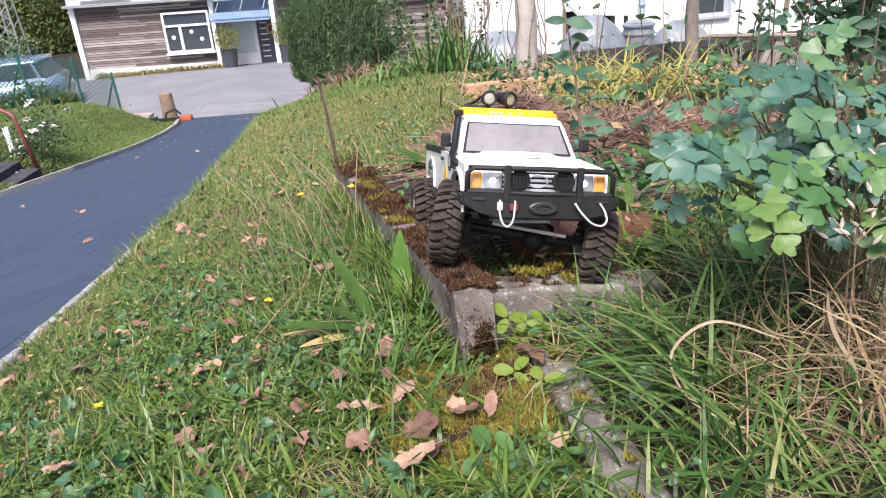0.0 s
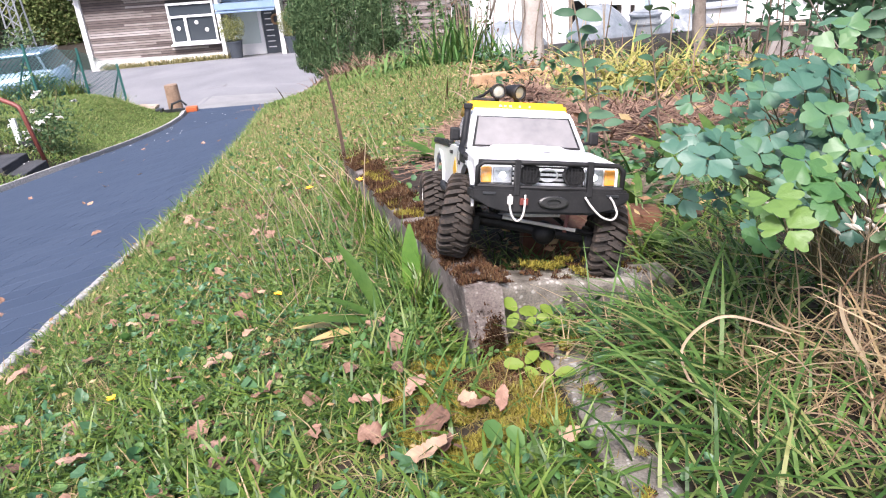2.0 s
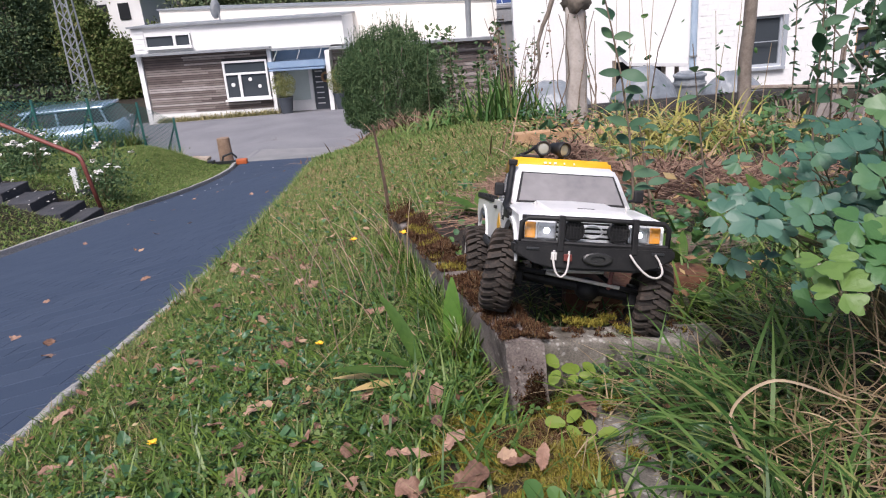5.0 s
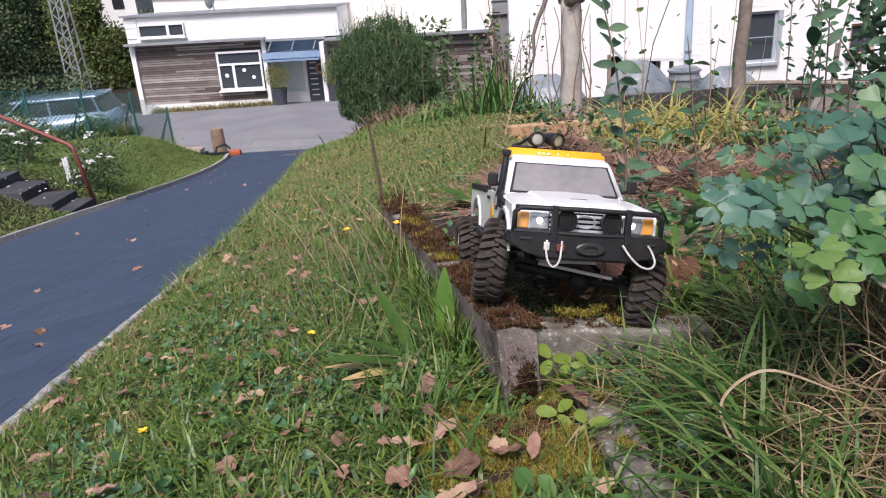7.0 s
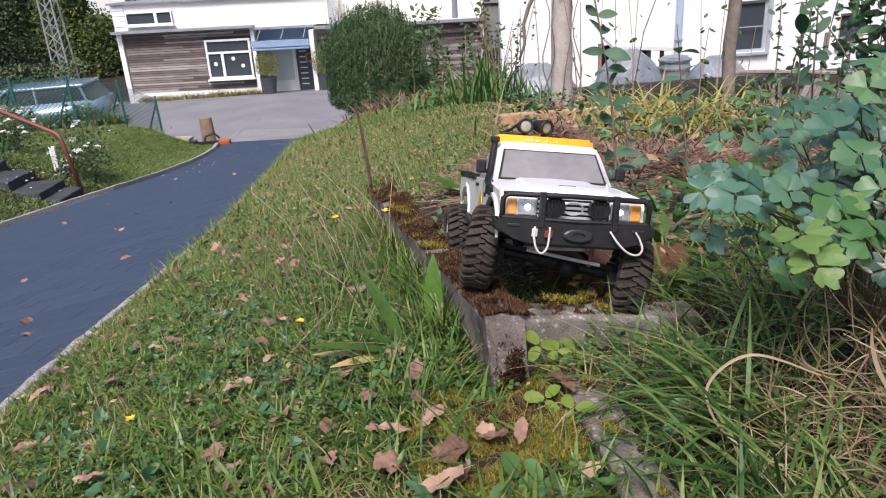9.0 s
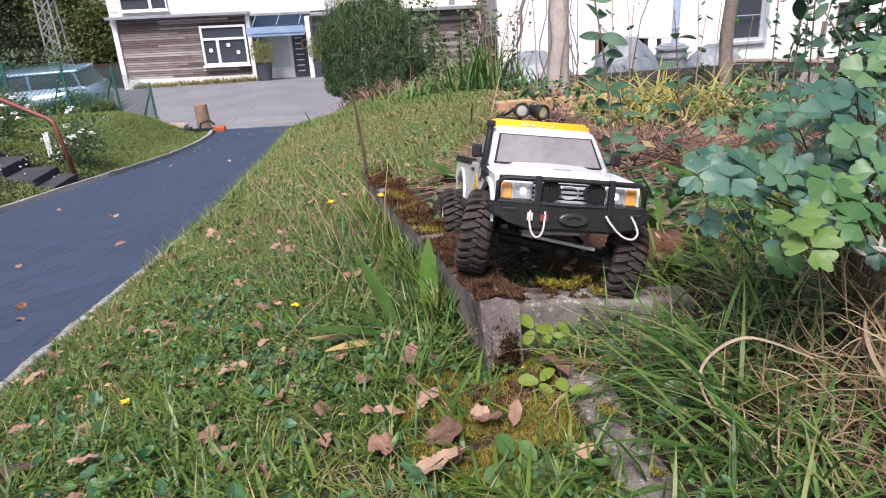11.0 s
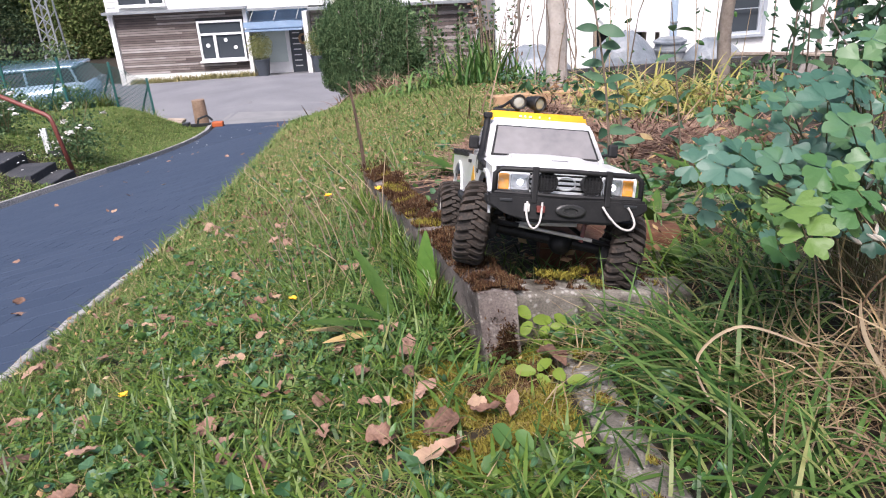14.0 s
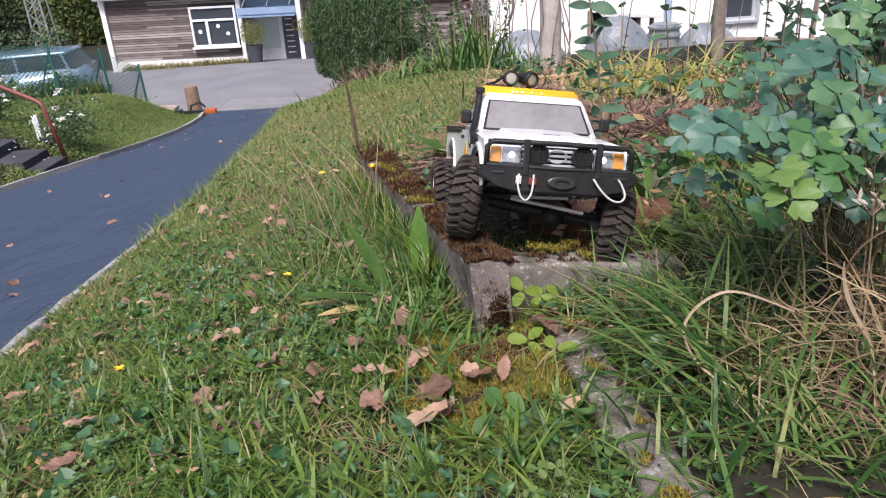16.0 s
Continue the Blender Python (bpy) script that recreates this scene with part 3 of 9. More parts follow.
stuff("kerb_grass", blades(kx[keep], ky[keep], 0.025, 0.085, 0.0014, 0.0034, (0.05, 0.95), (0.2, 1.3), 3), LAWN_DEEP, "taller unmown grass along the foot of the kerb", "grass")
straw = ~keep | (along > 0.35)
straw &= (along > 0.10) & (rng.random(1500) < 0.15)
stuff("kerb_straw", blades(kx[straw] - 0.006, ky[straw], 0.05, 0.14, 0.0010, 0.0026, (0.1, 1.2), (0.3, 1.8), 4), LAWN_DRY, "dry straw leaning against the kerb", "dry grass")
side_t = rng.uniform(0.08, 1.02, 1500)
side_o = 0.003 + np.abs(rng.normal(0, 0.014, 1500))
kx, ky = -0.026 - 0.223 * side_t - 0.974 * side_o, 0.797 + 0.959 * side_t - 0.226 * side_o
side_keep = np.sin(side_t * 23 + 1) + np.sin(side_t * 51) > -0.9
stuff("kerb_side_grass", blades(kx[side_keep], ky[side_keep], 0.04, 0.105, 0.0018, 0.0040, (0.0, 0.6), (0.3, 1.6), 4), LAWN_DEEP, "dark green grass standing against the side of the kerb", "grass")
oy_ = rng.uniform(1.7, 7.0, 3000)
ox_ = np.array([float(road_right(v)) for v in oy_]) + rng.uniform(0.045, 0.10, 3000)
stuff("edge_grass", blades(ox_, oy_, 0.03, 0.085, 0.002, 0.005, (0.2, 1.2), (0.4, 1.5)), LAWN_FAR, "grass growing over the edging stones", "grass")
verge = scatter(9000, -1.1, -0.3, 0.5, 3.0, lambda x, y: lawn_keep(x, y) & (x < road_right(y) + 0.34 * rng.random(len(x)) + 0.05))
x1, y1 = scatter(9500, -0.9, 0.3, 0.4, 2.2, lambda x, y: lawn_keep(x, y) & ~bed_zone(x, y))
x2, y2 = scatter(8000, -1.6, 0.2, 2.0, 6.0, lambda x, y: lawn_keep(x, y))
stuff("dry_grass", [blades(x1, y1, 0.015, 0.06, 0.0010, 0.002, (0.6, 1.5)), blades(*verge, 0.012, 0.04, 0.001, 0.0025, (0.5, 1.5)), blades(x2, y2, 0.03, 0.07, 0.002, 0.005, (0.4, 1.3))], LAWN_DRY, "straw-coloured dry grass blades in the lawn", "grass")


def discs(c, size, tilt=0.5, lobes=0, cup=0.15, sides=9, narrow=1.0):
    """Round or lobed little leaves at the centres c."""
    n = len(c)
    nrm = np.array([0, 0, 1.0]) + rng.normal(size=(n, 3)) * tilt
    nrm /= np.linalg.norm(nrm, axis=1)[:, None]
    a = np.cross(nrm, rng.normal(size=(n, 3)))
    a /= np.linalg.norm(a, axis=1)[:, None]
    b = np.cross(nrm, a)
    vs = [c - nrm * (size * cup)[:, None]]
    for k in range(sides):
        t = 2 * math.pi * k / sides
        r = size * (1 + (0.16 * math.cos(lobes * t) * rng.uniform(0.3, 1.6, n) if lobes else 0.0)) * rng.uniform(0.85, 1.15, n) * (1 - 0.25 * math.sin(t / 2) ** 8)
        vs.append(c + a * (r * math.cos(t))[:, None] + b * (narrow * r * math.sin(t))[:, None])
    v = np.stack(vs, 1).reshape(-1, 3)
    t = np.array([(0, 1 + k, 1 + (k + 1) % sides) for k in range(sides)])
    return v, (t[None] + (sides + 1) * np.arange(n)[:, None, None]).reshape(-1, 3)


def trefoils(c, size):
    """Clover leaves of three rounded, notched leaflets at the centres c."""
    n = len(c)
    nrm = np.array([0, 0, 1.0]) + rng.normal(size=(n, 3)) * 0.35
    nrm /= np.linalg.norm(nrm, axis=1)[:, None]
    a = np.cross(nrm, rng.normal(size=(n, 3)))
    a /= np.linalg.norm(a, axis=1)[:, None]
    b = np.cross(nrm, a)
    shape = ((0.0, 0.0, 0.0), (0.45, -0.36, 0.10), (0.85, -0.38, 0.12), (1.02, -0.16, 0.08), (0.95, 0.0, 0.02), (1.02, 0.16, 0.08), (0.85, 0.38, 0.12), (0.45, 0.36, 0.10))
    vs = []
    for k in range(3):
        t = 2 * math.pi * k / 3
        for u, v, w in shape:
            p, q = u * math.cos(t) - v * math.sin(t), u * math.sin(t) + v * math.cos(t)
            vs.append(c + a * (p * size)[:, None] + b * (q * size)[:, None] + nrm * ((w - 0.10 * u) * size)[:, None])
    v = np.stack(vs, 1).reshape(-1, 3)
    t = np.array([(8 * k, 8 * k + j, 8 * k + j + 1) for k in range(3) for j in range(1, 7)])
    return v, (t[None] + 24 * np.arange(n)[:, None, None]).reshape(-1, 3)


near_leaves = []
for count, f, lo, seed, small, large, lobes, sides, narrow in ((3000, 5, 0.05, 3.0, 0.0015, 0.0036, 0, 7, 0.8), (2600, 5, 0.0, 8.0, 0.003, 0.008, 3, 12, 0.8), (4200, 4, -0.1, 5.0, 0.003, 0.009, 0, 10, 0.42), (520, 7, -0.1, 9.0, 0.006, 0.013, 3, 12, 0.8)):
    x, y = scatter(count, -0.9, 0.15, 0.38, 1.5, lambda x, y: lawn_keep(x, y) & ~bed_zone(x, y) & (x > road_right(y) + 0.17))
    k = patchy(x, y, f, lo, seed)
    x, y = x[k], y[k]
    near_leaves.append(discs(np.stack([x, y, H(x, y) + rng.uniform(0.006, 0.026, len(x))], 1), rng.uniform(small, large, len(x)), 0.6, lobes, 0.25, sides, narrow))
near_kerb = rng.uniform(0.0, 0.8, 700)
x, y = scatter(5200, -0.95, 0.12, 0.38, 1.7, lambda x, y: lawn_keep(x, y) & ~bed_zone(x, y) & (x > road_right(y) + 0.14))
k = patchy(x, y, 5, -0.12, 41.0)
x, y = np.concatenate([x[k], -0.05 - 0.225 * near_kerb - np.abs(rng.normal(0, 0.05, 700))]), np.concatenate([y[k], 0.80 + 0.966 * near_kerb])
stuff("clover", trefoils(np.stack([x, y, H(x, y) + rng.uniform(0.008, 0.032, len(x))], 1), rng.uniform(0.0035, 0.0085, len(x))), TREFOIL, "patches of three-leaved clover growing through the lawn", "weeds")
x, y = scatter(600, -1.4, 0.0, 1.6, 4.0, lambda x, y: lawn_keep(x, y))
near_leaves.append(discs(np.stack([x, y, H(x, y) + rng.uniform(0.012, 0.03, len(x))], 1), rng.uniform(0.006, 0.012, len(x)), 0.5, sides=6))
stuff("lawn_weeds", near_leaves, WEED, "small bluish-green leaves of clover and ground ivy in the lawn", "weeds")

# ---- edging stones ----
def stone_bar(name, a, b, side, height, mat, parent, rough=0.0015, n=40, seed=0.0, r=0.004, shear=0.0, nose=1.0):
    """A worn stone bar from a to b (its upper left edge), as wide as the vector side, with rounded arrises and a pitted skin."""
    a, b, side = Vector(a), Vector(b), Vector(side)
    w = side.length
    sx = side.normalized()
    d = (b - a)
    up = sx.cross(d.normalized()).normalized()
    if up.z < 0:
        up = -up
    ring = []
    for (cx, cz), t0 in (((w - r, -r), 0), ((r, -r), 90), ((r, -height + r), 180), ((w - r, -height + r), 270)):
        for t in (0, 30, 60, 90):
            ang = radians(t0 + t)
            ring.append((cx + r * math.cos(ang), cz + r * math.sin(ang)))
    dense = []
    for k, p in enumerate(ring):
        q = ring[(k + 1) % len(ring)]
        far = math.dist(p, q)
        m = max(1, int(far / 0.006))
        dense += [(p[0] + (q[0] - p[0]) * j / m, p[1] + (q[1] - p[1]) * j / m) for j in range(m)]
    rings = []
    for i in range(n + 1):
        t = i / n
        o = a + d * t
        row = []
        for cx, cz in dense:
            cx = cx * (nose + (1 - nose) * float(step(0.0, 0.08, t)))
            p = o + sx * cx + up * cz + d.normalized() * (shear * cx * (1 - t))
            g = noise.noise_vector(p * 45 + Vector((seed, 0, 0))) * rough * 0.7 + noise.noise_vector(p * 120) * rough * 0.25 + noise.noise_vector(p * 14 + Vector((0, seed, 0))) * rough * 1.6
            row.append(p + g)
        rings.append(row)
    bm = loft(bmesh.new(), rings, caps=False)
    for f in bm.faces:
        f.smooth = True
    for row in (rings[0], rings[-1]):
        mid = sum((Vector(p) for p in row), Vector()) / len(row)
        prev = [bm.verts.new(p) for p in row]
        for sc in (0.75, 0.45, 0.2):
            ring = [bm.verts.new(mid.lerp(Vector(p), sc) + noise.noise_vector(Vector(p) * 60 + Vector((sc * 9, 0, 0))) * rough * 0.8) for p in row]
            for k in range(len(row)):
                bm.faces.new((prev[k], prev[(k + 1) % len(row)], ring[(k + 1) % len(row)], ring[k])).smooth = True
            prev = ring
        c_ = bm.verts.new(mid)
        for k in range(len(row)):
            bm.faces.new((prev[k], prev[(k + 1) % len(row)], c_)).smooth = True
    return part(name, bm, mat, parent)


kerb_long = stone_bar("kerb_stone", (-0.026, 0.797, 0.136), (-0.249, 1.756, 0.006), (0.050, 0.0115, 0.002), 0.15, CONCRETE, None, 0.002, 120, 1.0, 0.004, -0.5, 0.78)
tagged(kerb_long, "weathered concrete kerb stone with rust-brown moss on top", "kerb stone", "kerb stones of the bed")
kerb_cross = stone_bar("kerb_stone", (0.008, 0.848, 0.131), (0.235, 0.899, 0.091), (0.010, -0.046, 0.0), 0.12, CONCRETE_PALE, None, 0.0022, 50, 4.0, 0.005)
tagged(kerb_cross, "concrete kerb stone across the bed with golden moss", "kerb stone", "kerb stones of the bed")
z0, z1 = float(H(0.05, 0.75)), float(H(0.07, 0.40))
kerb_low = stone_bar("kerb_stone", (0.054, 0.735, z0 + 0.015), (0.080, 0.35, z1 + 0.013), (0.042, 0.003, -0.003), 0.1, CONCRETE_PALE, None, 0.0034, 90, 9.0, 0.004)
tagged(kerb_low, "grey concrete kerb stone sunk flush in the grass", "kerb stone", "kerb stones of the bed")
brick = stone_bar("brick", (0.083, 1.045, 0.098), (0.205, 1.02, 0.088), (0.012, 0.10, -0.012), 0.07, BRICK, None, 0.0015, 20, 6.0, 0.004)
tagged(brick, "old orange-brown brick lying in the bed", "brick")

for side, edge, w in (("near", lambda y: road_right(y) + 0.016, 0.030), ("far", lambda y: road_left(y) - 0.08, 0.08)):
    y = 0.35 if side == "near" else 4.0
    while y < (15.0 if side == "near" else 14.5):
        e = y + (0.33 if side == "near" else 0.95)
        xa, xb = float(edge(y)), float(edge(e - 0.008))
        off = 0.009 if side == "near" else 0.05
        za, zb = (float(H(q + (0.0 if side == "near" else 0.09), t)) + off for q, t in ((xa, y), (xb, e)))
        ob = stone_bar("edging_stone", (xa, y, za), (xb, e - 0.008, zb), (w, 0, 0.012), 0.09, GRANITE, None, 0.0020 if y < 4 else 0.003, 40 if y < 4 else 6, y, 0.005)
        tagged(ob, "rough pale grey edging stone beside the drive", "edging stone", "edging stones of the drive")
        y = e

# ---- moss ----
def tufts(p, l0, l1, w):
    n = len(p)
    return ribbons(p, rng.uniform(l0, l1, n), np.full(n, w) * rng.uniform(0.6, 1.4, n), rng.uniform(0, 6.28, n), rng.uniform(0.0, 1.0, n), rng.uniform(0, 1, n), 0, 1)


def on_kerb(n, t0, t1, o0, o1):
    t, o = rng.uniform(t0, t1, n), rng.uniform(o0, o1, n)
    return np.stack([-0.026 - 0.223 * t + 0.97 * o, 0.797 + 0.959 * t + 0.22 * o, 0.136 - 0.13 * t + 0.002 * o + 0.0005], 1), t, o


def clumped(p, f, lo, seed):
    return p[patchy(p[:, 0], p[:, 1], f, lo, seed)]


p, t, o = on_kerb(52000, -0.012, 1.0, -0.002, 0.053)
p = p[(t > 0.14) | (patchy(p[:, 0], p[:, 1], 70, -0.2, 12.0))]
red = clumped(p, 22, -0.28, 1.0)
swell = np.array([max(0.0, noise.noise((float(a) * 26, float(b) * 26, 3.0)) + 0.25) for a, b in red[:, :2]])
red[:, 2] += rng.uniform(0.3, 1.0, len(red)) * 0.016 * swell
n = 5200
u, v = rng.beta(4, 1.3, n), rng.beta(4, 1.8, n)
face = np.stack([-0.026 + 0.0435 * u, 0.7955 - 0.0105 * u - 0.0145 * v, 0.130 - 0.112 * v], 1)
face = face[patchy(face[:, 0], face[:, 2], 55, -0.22, 4.0)]
across = np.stack([rng.uniform(0.004, 0.21, 5200), np.zeros(5200), np.zeros(5200)], 1)
across[:, 1] = 0.806 + 0.226 * (across[:, 0] - 0.013) + rng.uniform(0.004, 0.046, 5200)
across[:, 2] = 0.1325 - 0.176 * (across[:, 0] - 0.008)
across = across[patchy(across[:, 0], across[:, 1], 55, 0.0, 14.0)]
under, t, o = on_kerb(4500, 0.05, 0.22, 0.0, 0.048)
lump = np.sin(np.pi * (t - 0.05) / 0.17) * np.sin(np.pi * o / 0.048)
under[:, 2] += 0.012 * rng.random(4500) * lump
under = under[rng.random(4500) < lump]
clod, t, o = on_kerb(9000, 0.45, 1.02, -0.012, 0.058)
rise = np.array([max(0.0, noise.noise((float(a) * 11, float(b) * 11, 7.0)) + 0.12) for a, b in clod[:, :2]])
clod[:, 2] += 0.055 * rise * rng.uniform(0.4, 1.0, 9000)
clod = clod[rise > 0.05]
stuff("moss_on_kerb", [tufts(clod, 0.004, 0.010, 0.0022), tufts(red, 0.003, 0.007, 0.0017), tufts(face, 0.003, 0.008, 0.0025), tufts(under, 0.003, 0.008, 0.0018), tufts(across, 0.002, 0.005, 0.002)], MOSS_RED, "rust-brown dry moss cushions along the kerb top", "moss")
p, t, o = on_kerb(9000, 0.3, 1.0, 0.0, 0.05)
q = np.stack([rng.uniform(0.05, 0.2, 5000), np.zeros(5000), np.zeros(5000)], 1)
q[:, 1] = 0.815 + 0.229 * (q[:, 0] - 0.013) + rng.uniform(-0.002, 0.045, 5000)
q[:, 2] = 0.133 - 0.175 * (q[:, 0] - 0.013) + rng.uniform(0, 0.006, 5000)
kx, ky = 0.021 + 0.031 * rng.uniform(-1, 1, 9000) ** 3 + rng.normal(0, 0.006, 9000), rng.uniform(0.36, 0.735, 9000)
low_moss = np.stack([0.054 + 0.062 * (0.735 - ky) + kx, ky, 0.014 + H(0.054 + 0.062 * (0.735 - ky), ky) - 0.001], 1)
low_moss = low_moss[patchy(low_moss[:, 0], low_moss[:, 1], 32, 0.34, 21.0)]
gx_, gy_ = scatter(60000, -0.125, 0.085, 0.51, 0.79, lambda x, y: moss_zone(x, y) & ~kerb_zone(x, y))
g = np.stack([gx_, gy_, H(gx_, gy_) + rng.uniform(0, 0.008, len(gx_))], 1)
dark = ((g[:, 0] + 0.005) / 0.045) ** 2 + ((g[:, 1] - 0.70) / 0.05) ** 2 < 1
stuff("golden_moss", [tufts(clumped(p, 16, 0.05, 5.0), 0.006, 0.014, 0.003), tufts(clumped(q, 45, 0.08, 6.0), 0.002, 0.006, 0.0022), tufts(low_moss, 0.002, 0.006, 0.0022), tufts(clumped(g[~dark], 26, -0.16, 7.0), 0.003, 0.008, 0.0018)], MOSS_GOLD, "golden-green moss on the soil and kerbs", "moss")
u, v = rng.uniform(0.45, 1.0, 2600), rng.uniform(0.35, 0.98, 2600)
chip = np.stack([-0.026 + 0.0435 * u, 0.7955 - 0.0105 * u - 0.0145 * v, 0.130 - 0.112 * v], 1)
ragged = np.array([noise.noise((float(a) * 7, float(b) * 7, 2.0)) for a, b in zip(u, v)])
chip = chip[((u - 0.84) / 0.24) ** 2 + ((v - 0.66) / 0.30) ** 2 + 1.1 * ragged < 0.8]
edge_moss = low_moss[rng.random(len(low_moss)) < 0.5] + np.array([0.003, 0, 0])
GOLD_FIBRE = surface("golden_fibres", [(0.08, 0.046, 0.017), (0.16, 0.115, 0.034), (0.26, 0.205, 0.070), (0.16, 0.155, 0.045)], 20, 0.8, 0, 4, "island", translucent=0.15, spec=0.15)
n = 1500
fx, fy = rng.normal(-0.012, 0.045, n), rng.normal(0.66, 0.055, n)
stuff("moss_fibres", ribbons(np.stack([fx, fy, H(fx, fy) + rng.uniform(0.003, 0.011, n)], 1), rng.uniform(0.006, 0.022, n), rng.uniform(0.0005, 0.0011, n), rng.uniform(0, 6.28, n), rng.uniform(0.8, 1.5, n), rng.uniform(-0.2, 0.9, n), rng.uniform(-1, 1, n), 4), GOLD_FIBRE, "golden dry fibres and grass matted into the moss", "moss")
stuff("brown_moss", [tufts(clumped(g[dark], 40, -0.15, 9.0), 0.004, 0.009, 0.0025), tufts(chip, 0.002, 0.006, 0.0030), tufts(edge_moss, 0.002, 0.005, 0.002)], MOSS_RED, "dark rust-brown moss at the foot of the kerb", "moss")


# ---- leaves ----
def dry_leaf_mesh(kind, seed):
    """A withered leaf, unit half-length: toothed blade folded on its midrib, curled lengthwise, with a stalk."""
    bm = bmesh.new()
    r = random.Random(seed)
    n, cols = 16, (-1.0, -0.72, -0.38, 0.0, 0.38, 0.72, 1.0)
    fold, curl, roll, twist = r.uniform(0.05, 0.35), r.uniform(-0.25, 0.35), r.uniform(-0.35, 0.45), r.uniform(-0.5, 0.5)
    ph = r.uniform(0, 6)
    wide = 0.72 if kind == "broad" else 0.40
    rows = []
    for i in range(n + 1):
        s_ = i / n
        w = wide * math.sin(math.pi * min(1.0, 0.03 + 0.97 * s_) ** (0.72 if kind == "broad" else 0.85)) ** 0.75
        w *= 1 + (0.10 if i % 2 else -0.06) + 0.08 * r.uniform(-1, 1) + (0.20 * math.cos(9.4 * s_ + ph) if kind == 'broad' else 0.0)
        u = 2 * s_ - 1
        row = []
        for c in cols:
            v = c * max(w, 0.012)
            z = fold * abs(v) ** 1.2 + curl * u * u + roll * v * abs(v) + 0.05 * math.sin(4 * u + 3 * c + ph) + twist * u * v * 0.5 + 0.03 * r.uniform(-1, 1) + 0.09 * c * math.sin(7 * u + 2 * ph) * abs(c)
            row.append(bm.verts.new((u, v, z)))
        rows.append(row)
    for a, b in zip(rows, rows[1:]):
        for k in range(len(cols) - 1):
            bm.faces.new((a[k], a[k + 1], b[k + 1], b[k]))
    z0 = rows[0][3].co.z
    tube(bm, [(-0.97, 0, z0), (-1.25, 0.04, z0 + 0.05), (-1.5, 0.0, z0 + 0.02)], 0.022, 4, 0.014)
    for f in bm.faces:
        f.smooth = True
    me = bpy.data.meshes.new("fallen_leaf")
    bm.to_mesh(me)
    bm.free()
    me.materials.append(DRYLEAF)
    return me


DRY = [dry_leaf_mesh("broad" if k % 4 else "narrow", k + 1) for k in range(12)]


def fallen(x, y, r, lift=0.014, z=None):
    ob = new("fallen_leaf", random.choice(DRY))
    ob.matrix_basis = pose(x, y, (float(H(x, y)) if z is None else z) + lift, random.uniform(-24, 24), random.uniform(-24, 24), random.uniform(0, 360)) @ Matrix.Diagonal((r * 1.12, r * random.uniform(0.85, 1.2), r * random.uniform(0.7, 1.2), 1))
    tagged(ob, "curled brown fallen leaf lying in the grass", "leaf", "fallen leaves")


for x, y, r in [(-0.073, 0.605, 66), (-0.077, 0.556, 76), (-0.060, 0.560, 56), (-0.030, 0.613, 60), (-0.036, 0.628, 46), (-0.006, 0.612, 56), (0.050, 0.712, 60), (0.384, 1.13, 40), (0.387, 1.46, 40), (0.044, 0.545, 45), (-0.15, 0.68, 34), (-0.105, 0.728, 30), (-0.28, 0.856, 35), (-0.327, 0.956, 32),
                (-0.344, 0.881, 30), (-0.212, 0.763, 26), (-0.186, 0.635, 48), (-0.325, 0.695, 42), (-0.356, 0.758, 30), (-0.388, 0.65, 34), (-0.614, 0.822, 40), (-0.552, 0.712, 55), (0.054, 0.698, 42),
                (0.04, 0.729, 30), (-0.049, 0.555, 30), (-0.226, 1.201, 44), (-0.342, 0.768, 28), (-0.38, 0.777, 30), (-0.251, 0.785, 24)]:
    fallen(x, y, r * math.hypot(x, y, 0.45) / 1240 * random.uniform(0.33, 0.43), 0.020)
for k in range(215):
    y = random.uniform(1.0, 5.5) if k > 14 else random.uniform(0.6, 1.2)
    x = random.uniform(float(road_right(y)) + 0.08, -0.25 - 0.2 * (y - 0.8) if y < 2 else -0.1)
    fallen(x, y, random.uniform(0.006, 0.013) * (1 + 0.06 * y), 0.020)
for x, y in ((-0.12, 0.66), (-0.17, 0.74), (-0.20, 0.69), (-0.24, 0.60), (-0.10, 0.80), (-0.14, 0.87), (-0.19, 0.83), (-0.29, 0.66), (-0.33, 0.59), (-0.43, 0.62), (-0.47, 0.70), (-0.22, 0.93), (-0.16, 1.02), (-0.41, 0.84), (-0.27, 0.74), (-0.13, 0.60), (-0.08, 0.68), (-0.50, 0.78)):
    fallen(x + random.uniform(-0.012, 0.012), y + random.uniform(-0.012, 0.012), random.uniform(0.009, 0.017), 0.022)
for k in range(30):
    y = random.uniform(1.0, 8)
    fallen(random.uniform(float(road_right(y)) - 1.6, float(road_right(y)) - 0.05), y, random.uniform(0.012, 0.02), 0.004)
x, y = scatter(12500, -1.8, 0.3, 0.55, 7, lambda x, y: lawn_keep(x, y))
wx, wy = scatter(900, -1.2, -0.4, 0.6, 3.2, lambda x, y: (x > road_right(y) + 0.03) & (x < road_right(y) + 0.05 + 0.16 * rng.random(len(x)) ** 2))
stuff("verge_litter", flakes(np.stack([wx, wy, H(wx, wy) + rng.uniform(0.012, 0.022, len(wx))], 1), rng.uniform(0.006, 0.015, len(wx)), 0.7, 0.6), LITTER, "tan and yellow leaf scraps along the edging stones", "leaf litter")
stuff("leaf_litter", flakes(np.stack([x, y, H(x, y) + 0.02], 1), rng.uniform(0.004, 0.014, len(x)) * (0.7 + 0.16 * y), 0.7, 0.6), LITTER, "small brown and yellow leaf scraps strewn over the lawn", "leaf litter")


